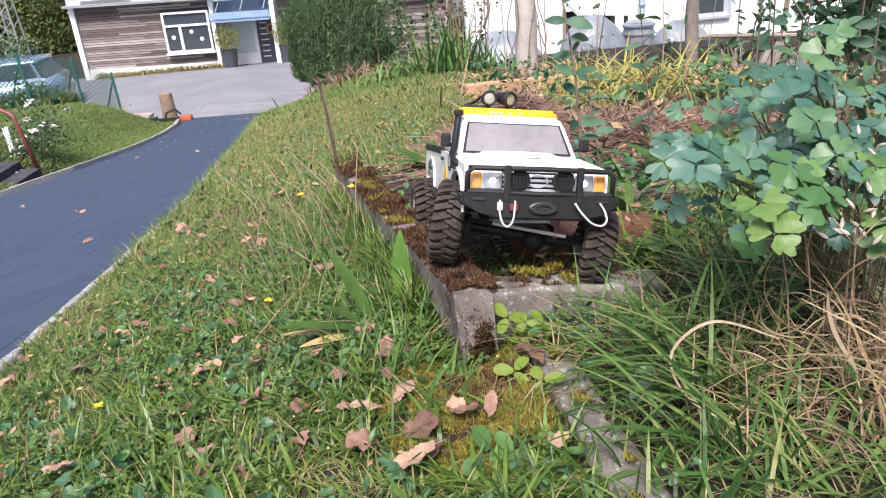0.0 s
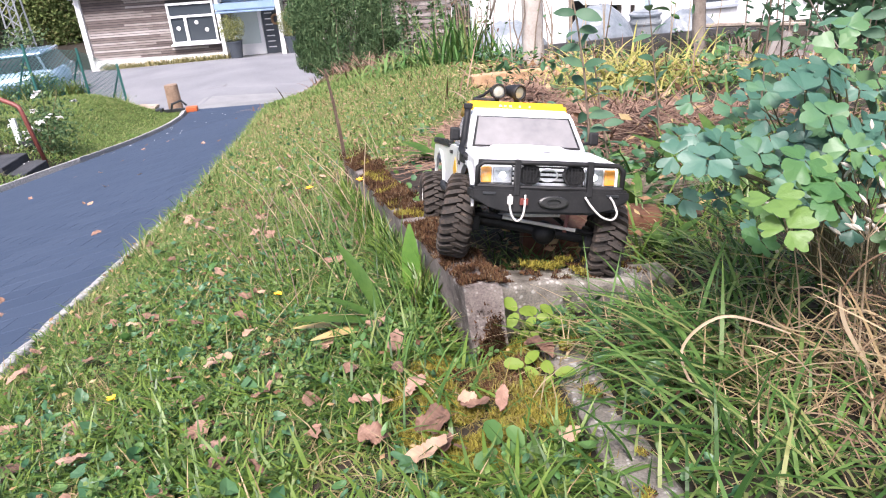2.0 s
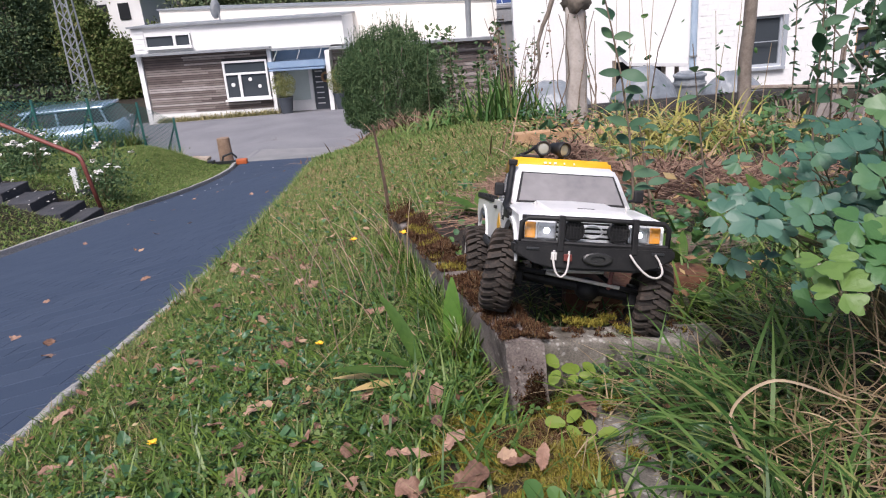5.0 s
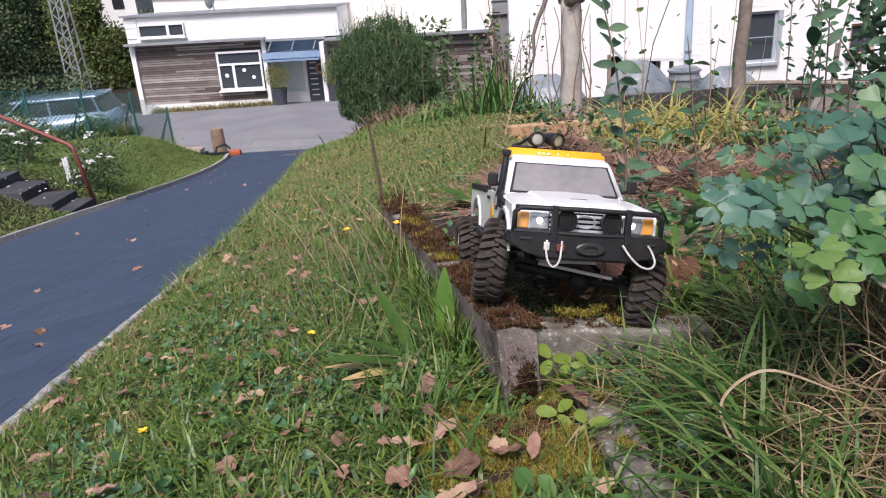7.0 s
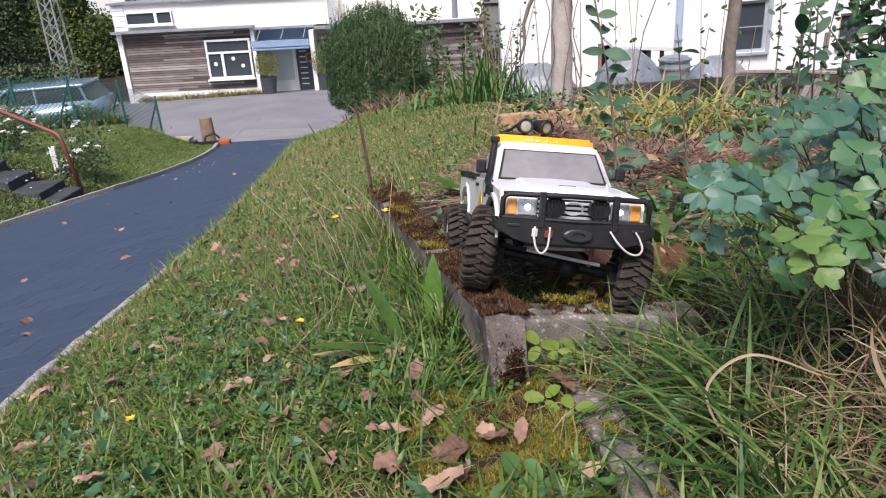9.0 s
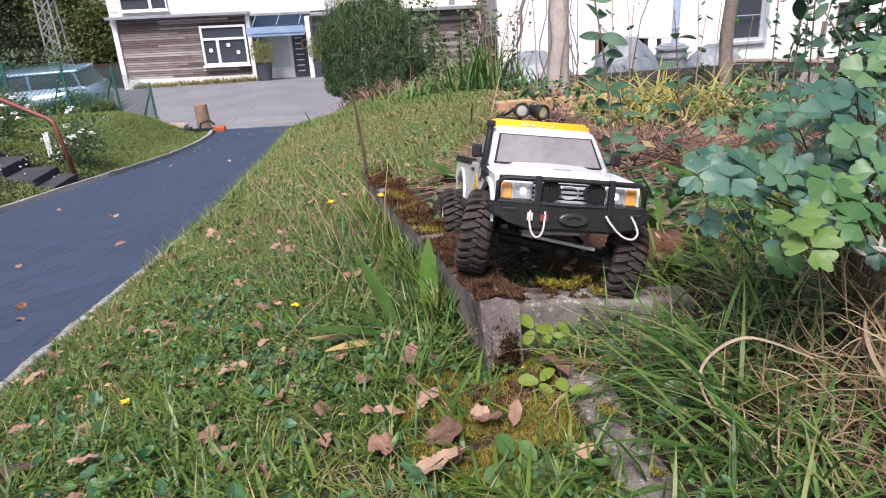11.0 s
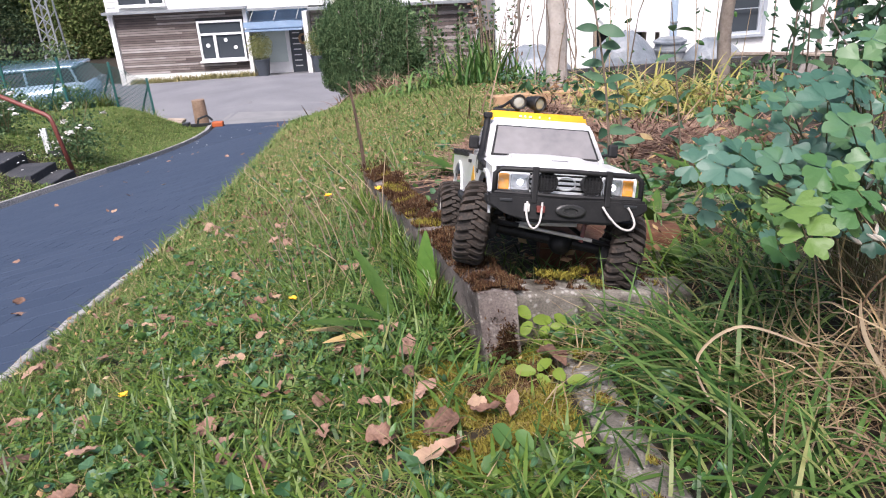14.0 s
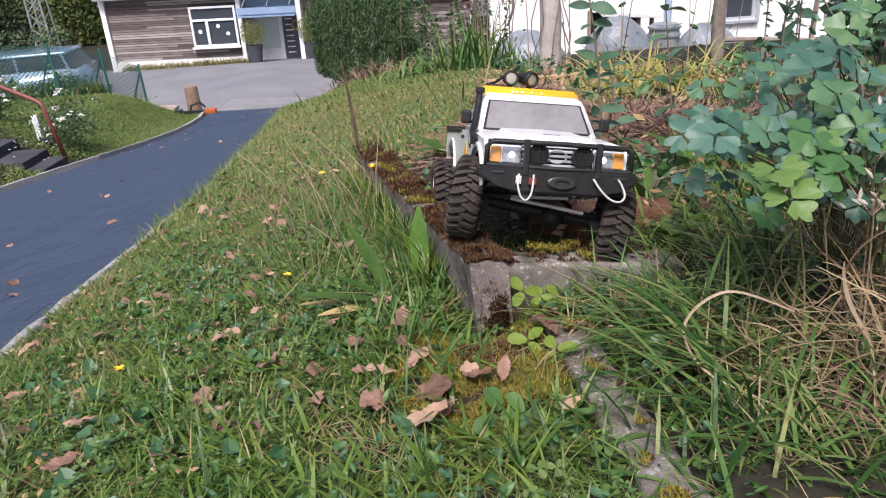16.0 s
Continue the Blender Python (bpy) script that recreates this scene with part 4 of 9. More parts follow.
# ---- long grass and straw beside the bed ----
def clump(n, cx, cy, sx, sy, l0, l1, w0, w1, head, spread, lean, droop, segs=7):
    x, y = rng.normal(cx, sx, n), rng.normal(cy, sy, n)
    return ribbons(np.stack([x, y, H(x, y) - 0.002], 1), rng.uniform(l0, l1, n), rng.uniform(w0, w1, n), rng.normal(head, spread, n), rng.uniform(*lean, n), rng.uniform(*droop, n), 0, segs)


LEFT = math.pi
sy_ = rng.uniform(0.88, 1.75, 800)
sx_ = -0.026 - 0.233 * (sy_ - 0.797) - 0.006 - np.abs(rng.normal(0, 0.020, 800))
stuff("long_grass", [
    clump(26, 0.178, 0.56, 0.016, 0.05, 0.09, 0.17, 0.0028, 0.0056, 2.5, 0.45, (0.2, 0.9), (0.6, 2.0), 9),
    clump(26, 0.185, 0.58, 0.022, 0.06, 0.07, 0.15, 0.0026, 0.0054, 3.4, 1.4, (0.1, 0.9), (0.4, 2.2), 9),
    clump(26, 0.172, 0.67, 0.016, 0.035, 0.07, 0.15, 0.0028, 0.0054, 2.8, 1.0, (0.2, 0.9), (0.8, 2.2), 9),
    clump(38, 0.235, 0.64, 0.025, 0.04, 0.12, 0.22, 0.0028, 0.0056, 3.0, 0.6, (0.4, 1.0), (0.8, 2.0), 9),
    clump(34, 0.27, 0.72, 0.04, 0.04, 0.10, 0.20, 0.0024, 0.0050, 1.2, 1.1, (0.2, 0.9), (0.8, 2.6), 9),
    clump(40, 0.25, 0.72, 0.04, 0.05, 0.10, 0.20, 0.0024, 0.0050, 4.2, 0.9, (0.3, 0.9), (1.0, 2.8), 9),
    clump(40, 0.33, 0.80, 0.06, 0.05, 0.10, 0.20, 0.003, 0.006, 3.6, 1.2, (0.1, 0.8), (0.6, 2.0)),
    clump(40, 0.43, 0.78, 0.07, 0.08, 0.10, 0.20, 0.003, 0.006, LEFT, 1.2, (0.1, 0.8), (0.6, 2.0)),
    clump(60, 0.235, 0.53, 0.05, 0.04, 0.04, 0.10, 0.0015, 0.0040, 2.0, 1.8, (0.3, 1.3), (0.5, 1.8)),
    clump(80, 0.25, 0.66, 0.06, 0.09, 0.04, 0.12, 0.0018, 0.0046, 2.4, 1.9, (0.2, 1.3), (0.4, 1.8), 5),
    clump(70, 0.24, 0.68, 0.06, 0.08, 0.05, 0.11, 0.0010, 0.0024, 2.4, 1.9, (0.3, 1.4), (0.6, 2.2), 6),
    clump(150, 0.20, 0.47, 0.07, 0.035, 0.03, 0.09, 0.0018, 0.0046, 2.4, 1.8, (0.2, 1.2), (0.4, 1.6), 4),
    clump(60, 0.20, 0.75, 0.04, 0.03, 0.05, 0.12, 0.0016, 0.0040, 2.4, 1.5, (0.2, 1.1), (0.4, 1.8), 5),
    clump(50, 0.46, 1.05, 0.09, 0.10, 0.08, 0.15, 0.003, 0.005, LEFT, 1.6, (0.1, 0.8), (0.5, 1.8)),
    clump(110, -0.15, 0.96, 0.035, 0.10, 0.04, 0.10, 0.002, 0.004, 2.0, 1.6, (0.1, 0.8), (0.3, 1.4)),
    clump(100, -0.25, 1.30, 0.05, 0.18, 0.04, 0.10, 0.002, 0.004, 2.0, 1.6, (0.1, 0.7), (0.3, 1.2)),
    clump(120, 0.06, 0.92, 0.03, 0.04, 0.04, 0.10, 0.001, 0.0025, 2.0, 1.8, (0.1, 0.9), (0.4, 1.4)),
    clump(70, 0.12, 1.25, 0.12, 0.14, 0.05, 0.14, 0.002, 0.0045, 2.0, 1.8, (0.1, 0.9), (0.4, 1.6)),
    clump(90, 0.38, 1.45, 0.18, 0.09, 0.06, 0.15, 0.003, 0.007, 2.0, 1.8, (0.1, 0.9), (0.4, 1.6)),
    clump(200, -0.35, 0.62, 0.2, 0.12, 0.03, 0.06, 0.0018, 0.0030, 2.0, 1.8, (0.2, 1.2), (0.3, 1.4), 4),
    clump(130, 0.07, 0.52, 0.035, 0.09, 0.02, 0.055, 0.0014, 0.0030, 2.0, 1.8, (0.3, 1.3), (0.3, 1.4), 4),
    clump(160, -0.10, 1.05, 0.02, 0.10, 0.04, 0.10, 0.0018, 0.0035, 3.0, 1.5, (0.1, 0.9), (0.3, 1.3), 5),
    clump(160, -0.20, 1.40, 0.03, 0.16, 0.05, 0.12, 0.0018, 0.0035, 3.0, 1.5, (0.1, 0.9), (0.3, 1.3), 5),
    ribbons(np.stack([sx_, sy_, H(sx_, sy_)], 1), rng.uniform(0.02, 0.065, 800), rng.uniform(0.0016, 0.0034, 800), rng.normal(2.6, 1.6, 800), rng.uniform(0.0, 0.8, 800), rng.uniform(0.3, 1.6, 800), 0, 5),
    clump(260, -0.12, 0.80, 0.06, 0.10, 0.03, 0.09, 0.0018, 0.0035, 2.0, 1.8, (0.2, 1.2), (0.3, 1.4), 4),
    clump(60, 0.28, 0.66, 0.09, 0.10, 0.02, 0.06, 0.0015, 0.0035, 2.6, 1.9, (0.6, 1.4), (0.4, 1.6), 3),
], LONG, "long arching green grass blades beside the bed", "grass")
PALE_STRAW = surface("pale_straw_blades", [(0.065, 0.037, 0.022), (0.126, 0.080, 0.049), (0.191, 0.135, 0.085), (0.278, 0.217, 0.152)], 6, 0.7, 0, 4, "island", translucent=0.15, spec=0.15)


def curls(n, cx, cy, cz, sx, sy, sz, l0, l1, w0, w1, bend, segs=16):
    """Dry strands that wander and curl through one another."""
    p = np.stack([rng.normal(cx, sx, n), rng.normal(cy, sy, n), rng.normal(0, sz, n)], 1)
    p[:, 2] = np.maximum(H(p[:, 0], p[:, 1]) + cz + p[:, 2], H(p[:, 0], p[:, 1]) + 0.004)
    d = rng.normal(size=(n, 3)) * np.array([1, 1, 0.45])
    d /= np.linalg.norm(d, axis=1)[:, None]
    om = rng.normal(size=(n, 3)) * np.array([0.8, 0.8, 0.6]) * bend / segs
    ln, wd = rng.uniform(l0, l1, n) / segs, rng.uniform(w0, w1, n) * 0.5
    rows = []
    for k in range(segs + 1):
        side = np.cross(d, np.array([0.1, -0.75, 0.65]))
        side /= np.linalg.norm(side, axis=1)[:, None] + 1e-9
        f = math.sin(math.pi * (0.06 + 0.90 * k / segs)) ** 0.5
        rows += [p - side * (wd * f)[:, None], p + side * (wd * f)[:, None]]
        p = p + d * ln[:, None]
        low = H(p[:, 0], p[:, 1]) + 0.004
        d[:, 2] = np.where(p[:, 2] < low, np.abs(d[:, 2]), d[:, 2])
        om = om + rng.normal(size=(n, 3)) * 0.05 * bend / segs
        d = d + np.cross(om, d)
        d /= np.linalg.norm(d, axis=1)[:, None]
    v = np.stack(rows, 1).reshape(-1, 3)
    t = np.array([q for k in range(segs) for q in ((2 * k, 2 * k + 1, 2 * k + 3), (2 * k, 2 * k + 3, 2 * k + 2))])
    return v, (t[None] + 2 * (segs + 1) * np.arange(n)[:, None, None]).reshape(-1, 3)


stuff("pale_straw_tangle", [
    curls(120, 0.355, 0.60, 0.045, 0.038, 0.045, 0.028, 0.05, 0.15, 0.0008, 0.0019, 2.6),
    curls(40, 0.29, 0.54, 0.02, 0.045, 0.035, 0.010, 0.04, 0.12, 0.0008, 0.0016, 2.2),
], PALE_STRAW, "pale curling dry straw tangled in the long grass", "grass")
stuff("dry_long_grass", [
    curls(110, 0.35, 0.60, 0.035, 0.05, 0.055, 0.022, 0.04, 0.14, 0.0008, 0.0020, 2.0),
    clump(36, 0.35, 0.57, 0.055, 0.05, 0.10, 0.22, 0.0012, 0.0030, 2.2, 1.9, (0.3, 1.0), (0.8, 2.2), 9),
    clump(90, 0.26, 0.63, 0.07, 0.06, 0.04, 0.12, 0.0012, 0.0028, 2.2, 1.9, (0.6, 1.5), (0.3, 1.8), 6),
    clump(120, 0.16, 0.72, 0.04, 0.03, 0.05, 0.14, 0.001, 0.002, 2.2, 1.9, (0.6, 1.5), (0.3, 1.5), 6),
    clump(160, 0.38, 0.98, 0.08, 0.10, 0.05, 0.13, 0.001, 0.0022, 2.2, 1.9, (0.7, 1.5), (0.2, 1.2), 5),
    clump(110, 0.24, 0.64, 0.06, 0.08, 0.05, 0.15, 0.0008, 0.0018, 2.6, 1.9, (0.5, 1.4), (0.4, 1.8), 6),
    clump(130, 0.26, 1.15, 0.18, 0.14, 0.05, 0.14, 0.001, 0.002, 2.2, 1.9, (0.8, 1.5), (0.2, 1.0), 4),
    clump(60, -0.25, 0.90, 0.12, 0.14, 0.1, 0.25, 0.0008, 0.0015, 0.5, 0.5, (1.0, 1.45), (0.1, 0.4), 5),
], LAWN_DRY, "tangled straw-coloured dry grass", "grass")


def arc_blade(name, pts, w, mat, label):
    """One broad dry blade, a ribbon along a curve."""
    bm = bmesh.new()
    pts = [Vector(p) for p in pts]
    fine = []
    for i in range(len(pts) - 1):
        p0, p1, p2, p3 = pts[max(i - 1, 0)], pts[i], pts[i + 1], pts[min(i + 2, len(pts) - 1)]
        for k in range(8):
            t = k / 8
            fine.append(0.5 * ((2 * p1) + (p2 - p0) * t + (2 * p0 - 5 * p1 + 4 * p2 - p3) * t * t + (3 * p1 - p0 - 3 * p2 + p3) * t ** 3))
    fine.append(pts[-1])
    prev = None
    for i, p in enumerate(fine):
        d = (fine[min(i + 1, len(fine) - 1)] - fine[max(i - 1, 0)]).normalized()
        sd = d.cross(Vector((0.2, -0.8, 0.6))).normalized()
        f = i / (len(fine) - 1)
        ww = w * math.sin(math.pi * min(0.95, 0.12 + 0.88 * f)) ** 0.7 * 0.5
        mid = p + d.cross(sd) * ww * 0.5
        row = [bm.verts.new(p - sd * ww), bm.verts.new(mid), bm.verts.new(p + sd * ww)]
        if prev:
            for a in (0, 1):
                bm.faces.new((prev[a], prev[a + 1], row[a + 1], row[a]))
        prev = row
    return tagged(part(name, bm, mat, None, smooth=True), label, "grass blade")


PALE = surface("pale_dry_blade", [(0.27, 0.19, 0.12), (0.38, 0.29, 0.19), (0.45, 0.36, 0.25)], 20, 0.7, 0.2, 6, translucent=0.2)


def gpt(x, y, lift=0.0):
    return (x, y, float(H(x, y)) + lift)


arc_blade("dry_grass_leaf", [(0.252, 0.60, 0.165), (0.19, 0.60, 0.19), (0.155, 0.60, 0.16), (0.165, 0.57, 0.13), (0.21, 0.52, 0.125)], 0.0028, PALE, "broad pale dry blade curling over the grass")
arc_blade("dry_grass_leaf", [(0.30, 0.56, 0.15), (0.275, 0.56, 0.19), (0.265, 0.56, 0.215), (0.262, 0.56, 0.232)], 0.005, PALE, "broad pale dry blade standing in the straw")

# seed heads and withered weed stems
HUSK_PALE = surface("pale_seed_husk", [(0.30, 0.25, 0.20), (0.45, 0.40, 0.34), (0.55, 0.50, 0.44)], 60, 0.8, 0.2, 5, "object", translucent=0.2)


def husk_mesh():
    bm = lathe(bmesh.new(), [(0.0004, 0.0), (0.0014, 0.002), (0.0017, 0.0045), (0.0011, 0.008), (0.0003, 0.0105)], "z", 6)
    me = bpy.data.meshes.new("husk")
    bm.to_mesh(me)
    bm.free()
    me.materials.append(HUSK_PALE)
    return me


HUSK = husk_mesh()


def seed_head(x, y, h, lean, n):
    t = thing("seed_head", pose(x, y, float(H(x, y))), "withered pale seed head on a dry stalk", "weed", "withered seed heads")
    top = Vector((lean, -0.02, h))
    part("stalk", tubed([(0, 0, 0), (lean * 0.3, 0, h * 0.5), top], 0.0011, 5, 0.0006), PALE, t)
    for k in range(n):
        p = top + Vector((random.gauss(0, 0.013), random.gauss(0, 0.012), random.gauss(0, 0.013)))
        if k % 4 == 0:
            part("twiglet", tubed([top + Vector((0, 0, -0.015)), p], 0.0005, 4), PALE, t)
        ob = new("husk", HUSK)
        ob.matrix_basis = Matrix.Translation(p) @ pose(0, 0, 0, random.uniform(-70, 70), random.uniform(-70, 70), 0)
        ob.parent = t


for x, y, h, lean in ((0.32, 0.60, 0.17, -0.03), (0.36, 0.62, 0.19, -0.02), (0.30, 0.66, 0.16, -0.04), (0.38, 0.58, 0.15, -0.01), (0.33, 0.57, 0.12, 0.02), (0.40, 0.66, 0.2, 0.0), (0.35, 0.56, 0.14, 0.0), (0.34, 0.64, 0.2, -0.03), (0.38, 0.61, 0.17, -0.02)):
    seed_head(x, y, h, lean, 18)


# ---- straw heap and twigs ----
def strands(n, cx, cy, sx, sy, zf, l0, l1, w, head, spread):
    x, y = rng.normal(cx, sx, n), rng.normal(cy, sy, n)
    d = np.exp(-((x - cx) / (1.6 * sx)) ** 2 - ((y - cy) / (1.6 * sy)) ** 2)
    z = H(x, y) + zf * d * rng.uniform(0.3, 1, n)
    return ribbons(np.stack([x, y, z], 1), rng.uniform(l0, l1, n), np.full(n, w) * rng.uniform(0.5, 1.4, n), rng.normal(head, spread, n), rng.uniform(1.2, 1.6, n), rng.uniform(-0.1, 0.5, n), rng.uniform(-1, 1, n), 3)




def heap(n, cx, cy, sx, sy, top, l0, l1, w0, w1, bend):
    """Strands lying in a mound."""
    v, t = curls(n, cx, cy, 0.0, sx, sy, 0.004, l0, l1, w0, w1, bend, 8)
    rows = v.reshape(n, -1, 3)
    mid = rows[:, 8]
    lift = top * np.exp(-((mid[:, 0] - cx) / (1.3 * sx)) ** 2 - ((mid[:, 1] - cy) / (1.3 * sy)) ** 2) * rng.uniform(0.35, 1.0, n)
    rows[:, :, 2] = 0.35 * rows[:, :, 2] + 0.65 * (H(rows[:, :, 0], rows[:, :, 1]) + 0.01) + lift[:, None]
    return rows.reshape(-1, 3), t


stuff("straw_heap", [heap(2600, 0.27, 2.30, 0.10, 0.15, 0.15, 0.08, 0.24, 0.0025, 0.006, 1.6), heap(2200, 0.50, 2.0, 0.17, 0.13, 0.065, 0.10, 0.34, 0.0025, 0.0055, 0.7), heap(700, 0.18, 1.95, 0.09, 0.12, 0.05, 0.08, 0.25, 0.0025, 0.005, 1.2), heap(600, 0.72, 1.9, 0.16, 0.18, 0.03, 0.1, 0.25, 0.003, 0.006, 1.2)],
      STRAW, "heap of brown cut straw and dead stalks in the bed", "straw")
n = 420
x, y = rng.uniform(0.03, 0.34, n), rng.normal(1.262, 0.026, n)
twigs = ribbons(np.stack([x, y, H(x, y) + 0.012 + rng.uniform(0, 0.03, n)], 1), rng.uniform(0.10, 0.20, n), rng.uniform(0.0012, 0.0030, n), rng.normal(0.10, 0.16, n), np.full(n, 1.5), rng.uniform(-0.05, 0.12, n), rng.uniform(-1, 1, n), 3)
tagged(sheet("twig_bundle", *twigs, TWIG), "bundle of thin grey-brown twigs lying across the bed", "twigs", kind="stuff")
brick_two = stone_bar("brick", (0.228, 1.115, 0.072), (0.315, 1.10, 0.066), (0.010, 0.075, -0.01), 0.05, BRICK, None, 0.0016, 16, 11.0, 0.005)
tagged(brick_two, "broken orange-brown brick half sunk in the bed", "brick")
stuff("bed_undergrowth", [
    clump(150, 0.31, 0.95, 0.06, 0.05, 0.05, 0.13, 0.0022, 0.0048, 2.6, 1.6, (0.2, 1.1), (0.5, 1.8), 5),
    clump(260, 0.42, 1.15, 0.09, 0.10, 0.05, 0.13, 0.0022, 0.0048, 2.6, 1.8, (0.2, 1.1), (0.5, 1.8), 5),
    clump(300, 0.34, 1.42, 0.16, 0.07, 0.04, 0.10, 0.0022, 0.0050, 2.6, 1.8, (0.2, 1.2), (0.5, 1.8), 4),
    clump(420, 0.70, 1.45, 0.12, 0.16, 0.05, 0.14, 0.003, 0.006, 2.6, 1.8, (0.2, 1.2), (0.5, 1.8), 4),
    clump(50, 0.03, 1.12, 0.03, 0.09, 0.03, 0.08, 0.0014, 0.0030, 2.6, 1.8, (0.2, 1.2), (0.5, 1.6), 4),
], LAWN_DEEP, "green grass and weeds growing through the bed", "grass")
x, y = scatter(900, 0.0, 0.85, 1.0, 1.68, lambda x, y: (x > 0.34 - 0.25 * (y - 1.0)) | (y > 1.36))
k = patchy(x, y, 7, -0.1, 51.0)
x, y = x[k], y[k]
stuff("bed_herb_leaves", discs(np.stack([x, y, H(x, y) + rng.uniform(0.01, 0.075, len(x))], 1), rng.uniform(0.006, 0.018, len(x)), 0.7, 3, 0.25, 10, 0.6), WEED, "low green herb leaves covering the bed", "weeds")
x, y = scatter(420, 0.0, 0.8, 0.86, 1.9, lambda x, y: x > 0.02)
stuff("bed_leaf_scraps", flakes(np.stack([x, y, H(x, y) + rng.uniform(0.01, 0.07, len(x))], 1), rng.uniform(0.008, 0.024, len(x)), 0.6, 0.5), LITTER, "brown and yellow leaf scraps caught in the bed", "leaf litter")


# ---- leafy plants ----
def leaflet(bm, m, kind):
    """One leaflet from its foot at the origin along +x, unit long: fan (scalloped) or oval."""
    n = 30
    if kind == "fan":
        foot = bm.verts.new(m @ Vector((0, 0, 0)))
        wob, cup = random.uniform(0, 6), random.uniform(-0.02, 0.22)
        lobe = [random.uniform(0.72, 0.96), random.uniform(0.94, 1.06), random.uniform(0.72, 0.96)]
        mid_at, half = random.uniform(-0.08, 0.08), radians(random.uniform(50, 62))
        tooth = [random.uniform(0.5, 1.2) for _ in range(n + 1)]
        rows = []
        for f in (0.4, 0.72, 1.0):
            row = []
            for k in range(n + 1):
                t = -1 + 2 * k / n
                ang = t * half
                body = max(h * math.exp(-abs((t - c) / w) ** 3.2) for h, c, w in zip(lobe, (-0.68, mid_at, 0.68), (0.36, 0.36, 0.36)))
                edge = 0.57 + 0.38 * body - 0.12 * abs(t) ** 6 + 0.045 * tooth[k] * math.cos(9.5 * t + wob)
                r = f * (edge if f > 0.9 else 0.45 * edge + 0.38)
                px, py = r * math.cos(ang), r * math.sin(ang) * 0.94
                fold = 0.06 * body * f * f
                row.append(bm.verts.new(m @ Vector((px, py, cup * py * py - 0.22 * px * px + fold + 0.035 * f * math.sin(4.3 * t + wob) + 0.02 * math.sin(7 * px + wob)))))
            rows.append(row)
        for k in range(n):
            bm.faces.new((foot, rows[0][k], rows[0][k + 1]))
            for a, b in zip(rows, rows[1:]):
                bm.faces.new((a[k], b[k], b[k + 1], a[k + 1]))
        return
    rim = []
    for k in range(n + 1):
        t = -1 + 2 * k / n
        ang = math.pi * t
        px, py = 0.52 + 0.5 * math.cos(math.pi - ang) * -1, 0.31 * math.sin(-ang) * (1 - 0.15 * math.cos(math.pi - ang)) + 0.018 * math.sin(9 * ang)
        rim.append(bm.verts.new(m @ Vector((px, py, 0.22 * py * py - 0.12 * px * px + 0.14 * abs(py) + 0.02 * math.sin(7 * t)))))
    mid = bm.verts.new(m @ Vector((0.5, 0, -0.05)))
    for k in range(n):
        bm.faces.new((mid, rim[k], rim[k + 1]))


def compound(kind="fan", lobes=((0, 1.0), (105, 0.85), (-105, 0.85))):
    bm = bmesh.new()
    for a, sc in lobes:
        jog = random.uniform(-10, 10) if kind == "fan" else 0
        leaflet(bm, pose(0, 0, 0, 0, 0, a + jog) @ pose(0.06, 0, 0, random.uniform(-16, 16), random.uniform(-14, 14), 0) @ Matrix.Scale(sc * random.uniform(0.9, 1.08), 4), kind)
    return bm


def facing(p, normal, turn, r):
    q = Vector(normal).to_track_quat("Z", "Y").to_matrix().to_4x4()
    return Matrix.Translation(p) @ q @ pose(0, 0, 0, 0, 0, turn) @ Matrix.Scale(r, 4)


def leafy_plant(name, base, leaves, mat, label, category, kind="fan", stem_r=0.0016, lobes=((0, 1.0), (105, 0.85), (-105, 0.85)), tilt=0.5, light=(), mat2=None):
    """A plant: compound leaves at their places, each on a thin stalk from the foot."""
    base = Vector(base)
    t = thing(name, Matrix.Translation(base), label, category)
    for k, (x, y, z, r) in enumerate(leaves):
        r = r * (0.66 if kind == "fan" else 0.88)
        p = Vector((x, y, z)) - base
        nrm = Vector((random.uniform(-tilt, tilt), -0.55 + random.uniform(-tilt, tilt) * 0.6, 1))
        m = compound(kind, lobes)
        m.transform(facing(p, nrm, random.uniform(0, 360), r))
        part("leaf", m, mat2 if k in light else mat, t, smooth=True)
        mid = Vector((p.x * random.uniform(0.15, 0.5), p.y * random.uniform(0.2, 0.6), p.z * random.uniform(0.5, 0.7)))
        part("stalk", tubed([(0, 0, 0), mid, p], stem_r, 5, stem_r * 0.5), STEM_DARK if kind == "fan" else STEM, t)
    return t


STEM_DARK = surface("purple_brown_stalks", [(0.05, 0.045, 0.025), (0.10, 0.085, 0.045), (0.11, 0.13, 0.05)], 20, 0.6, 0, 5)
columbine_leaves = [(0.207, 0.55, 0.292, 0.037), (0.204, 0.57, 0.31, 0.038), (0.251, 0.6, 0.315, 0.034), (0.246, 0.56, 0.306, 0.034), (0.245, 0.68, 0.336, 0.035), (0.199, 0.68, 0.336, 0.044), (0.222, 0.7, 0.293, 0.036),
                    (0.28, 0.68, 0.359, 0.046), (0.226, 0.72, 0.335, 0.036), (0.266, 0.72, 0.352, 0.036), (0.311, 0.7, 0.372, 0.040), (0.24, 0.74, 0.335, 0.028), (0.30, 0.74, 0.365, 0.03), (0.335, 0.72, 0.37, 0.03), (0.27, 0.76, 0.335, 0.028), (0.21, 0.74, 0.31, 0.026), (0.345, 0.74, 0.40, 0.032), (0.285, 0.79, 0.345, 0.03), (0.209, 0.78, 0.328, 0.034), (0.183, 0.72, 0.328, 0.038), (0.292, 0.66, 0.341, 0.042)]
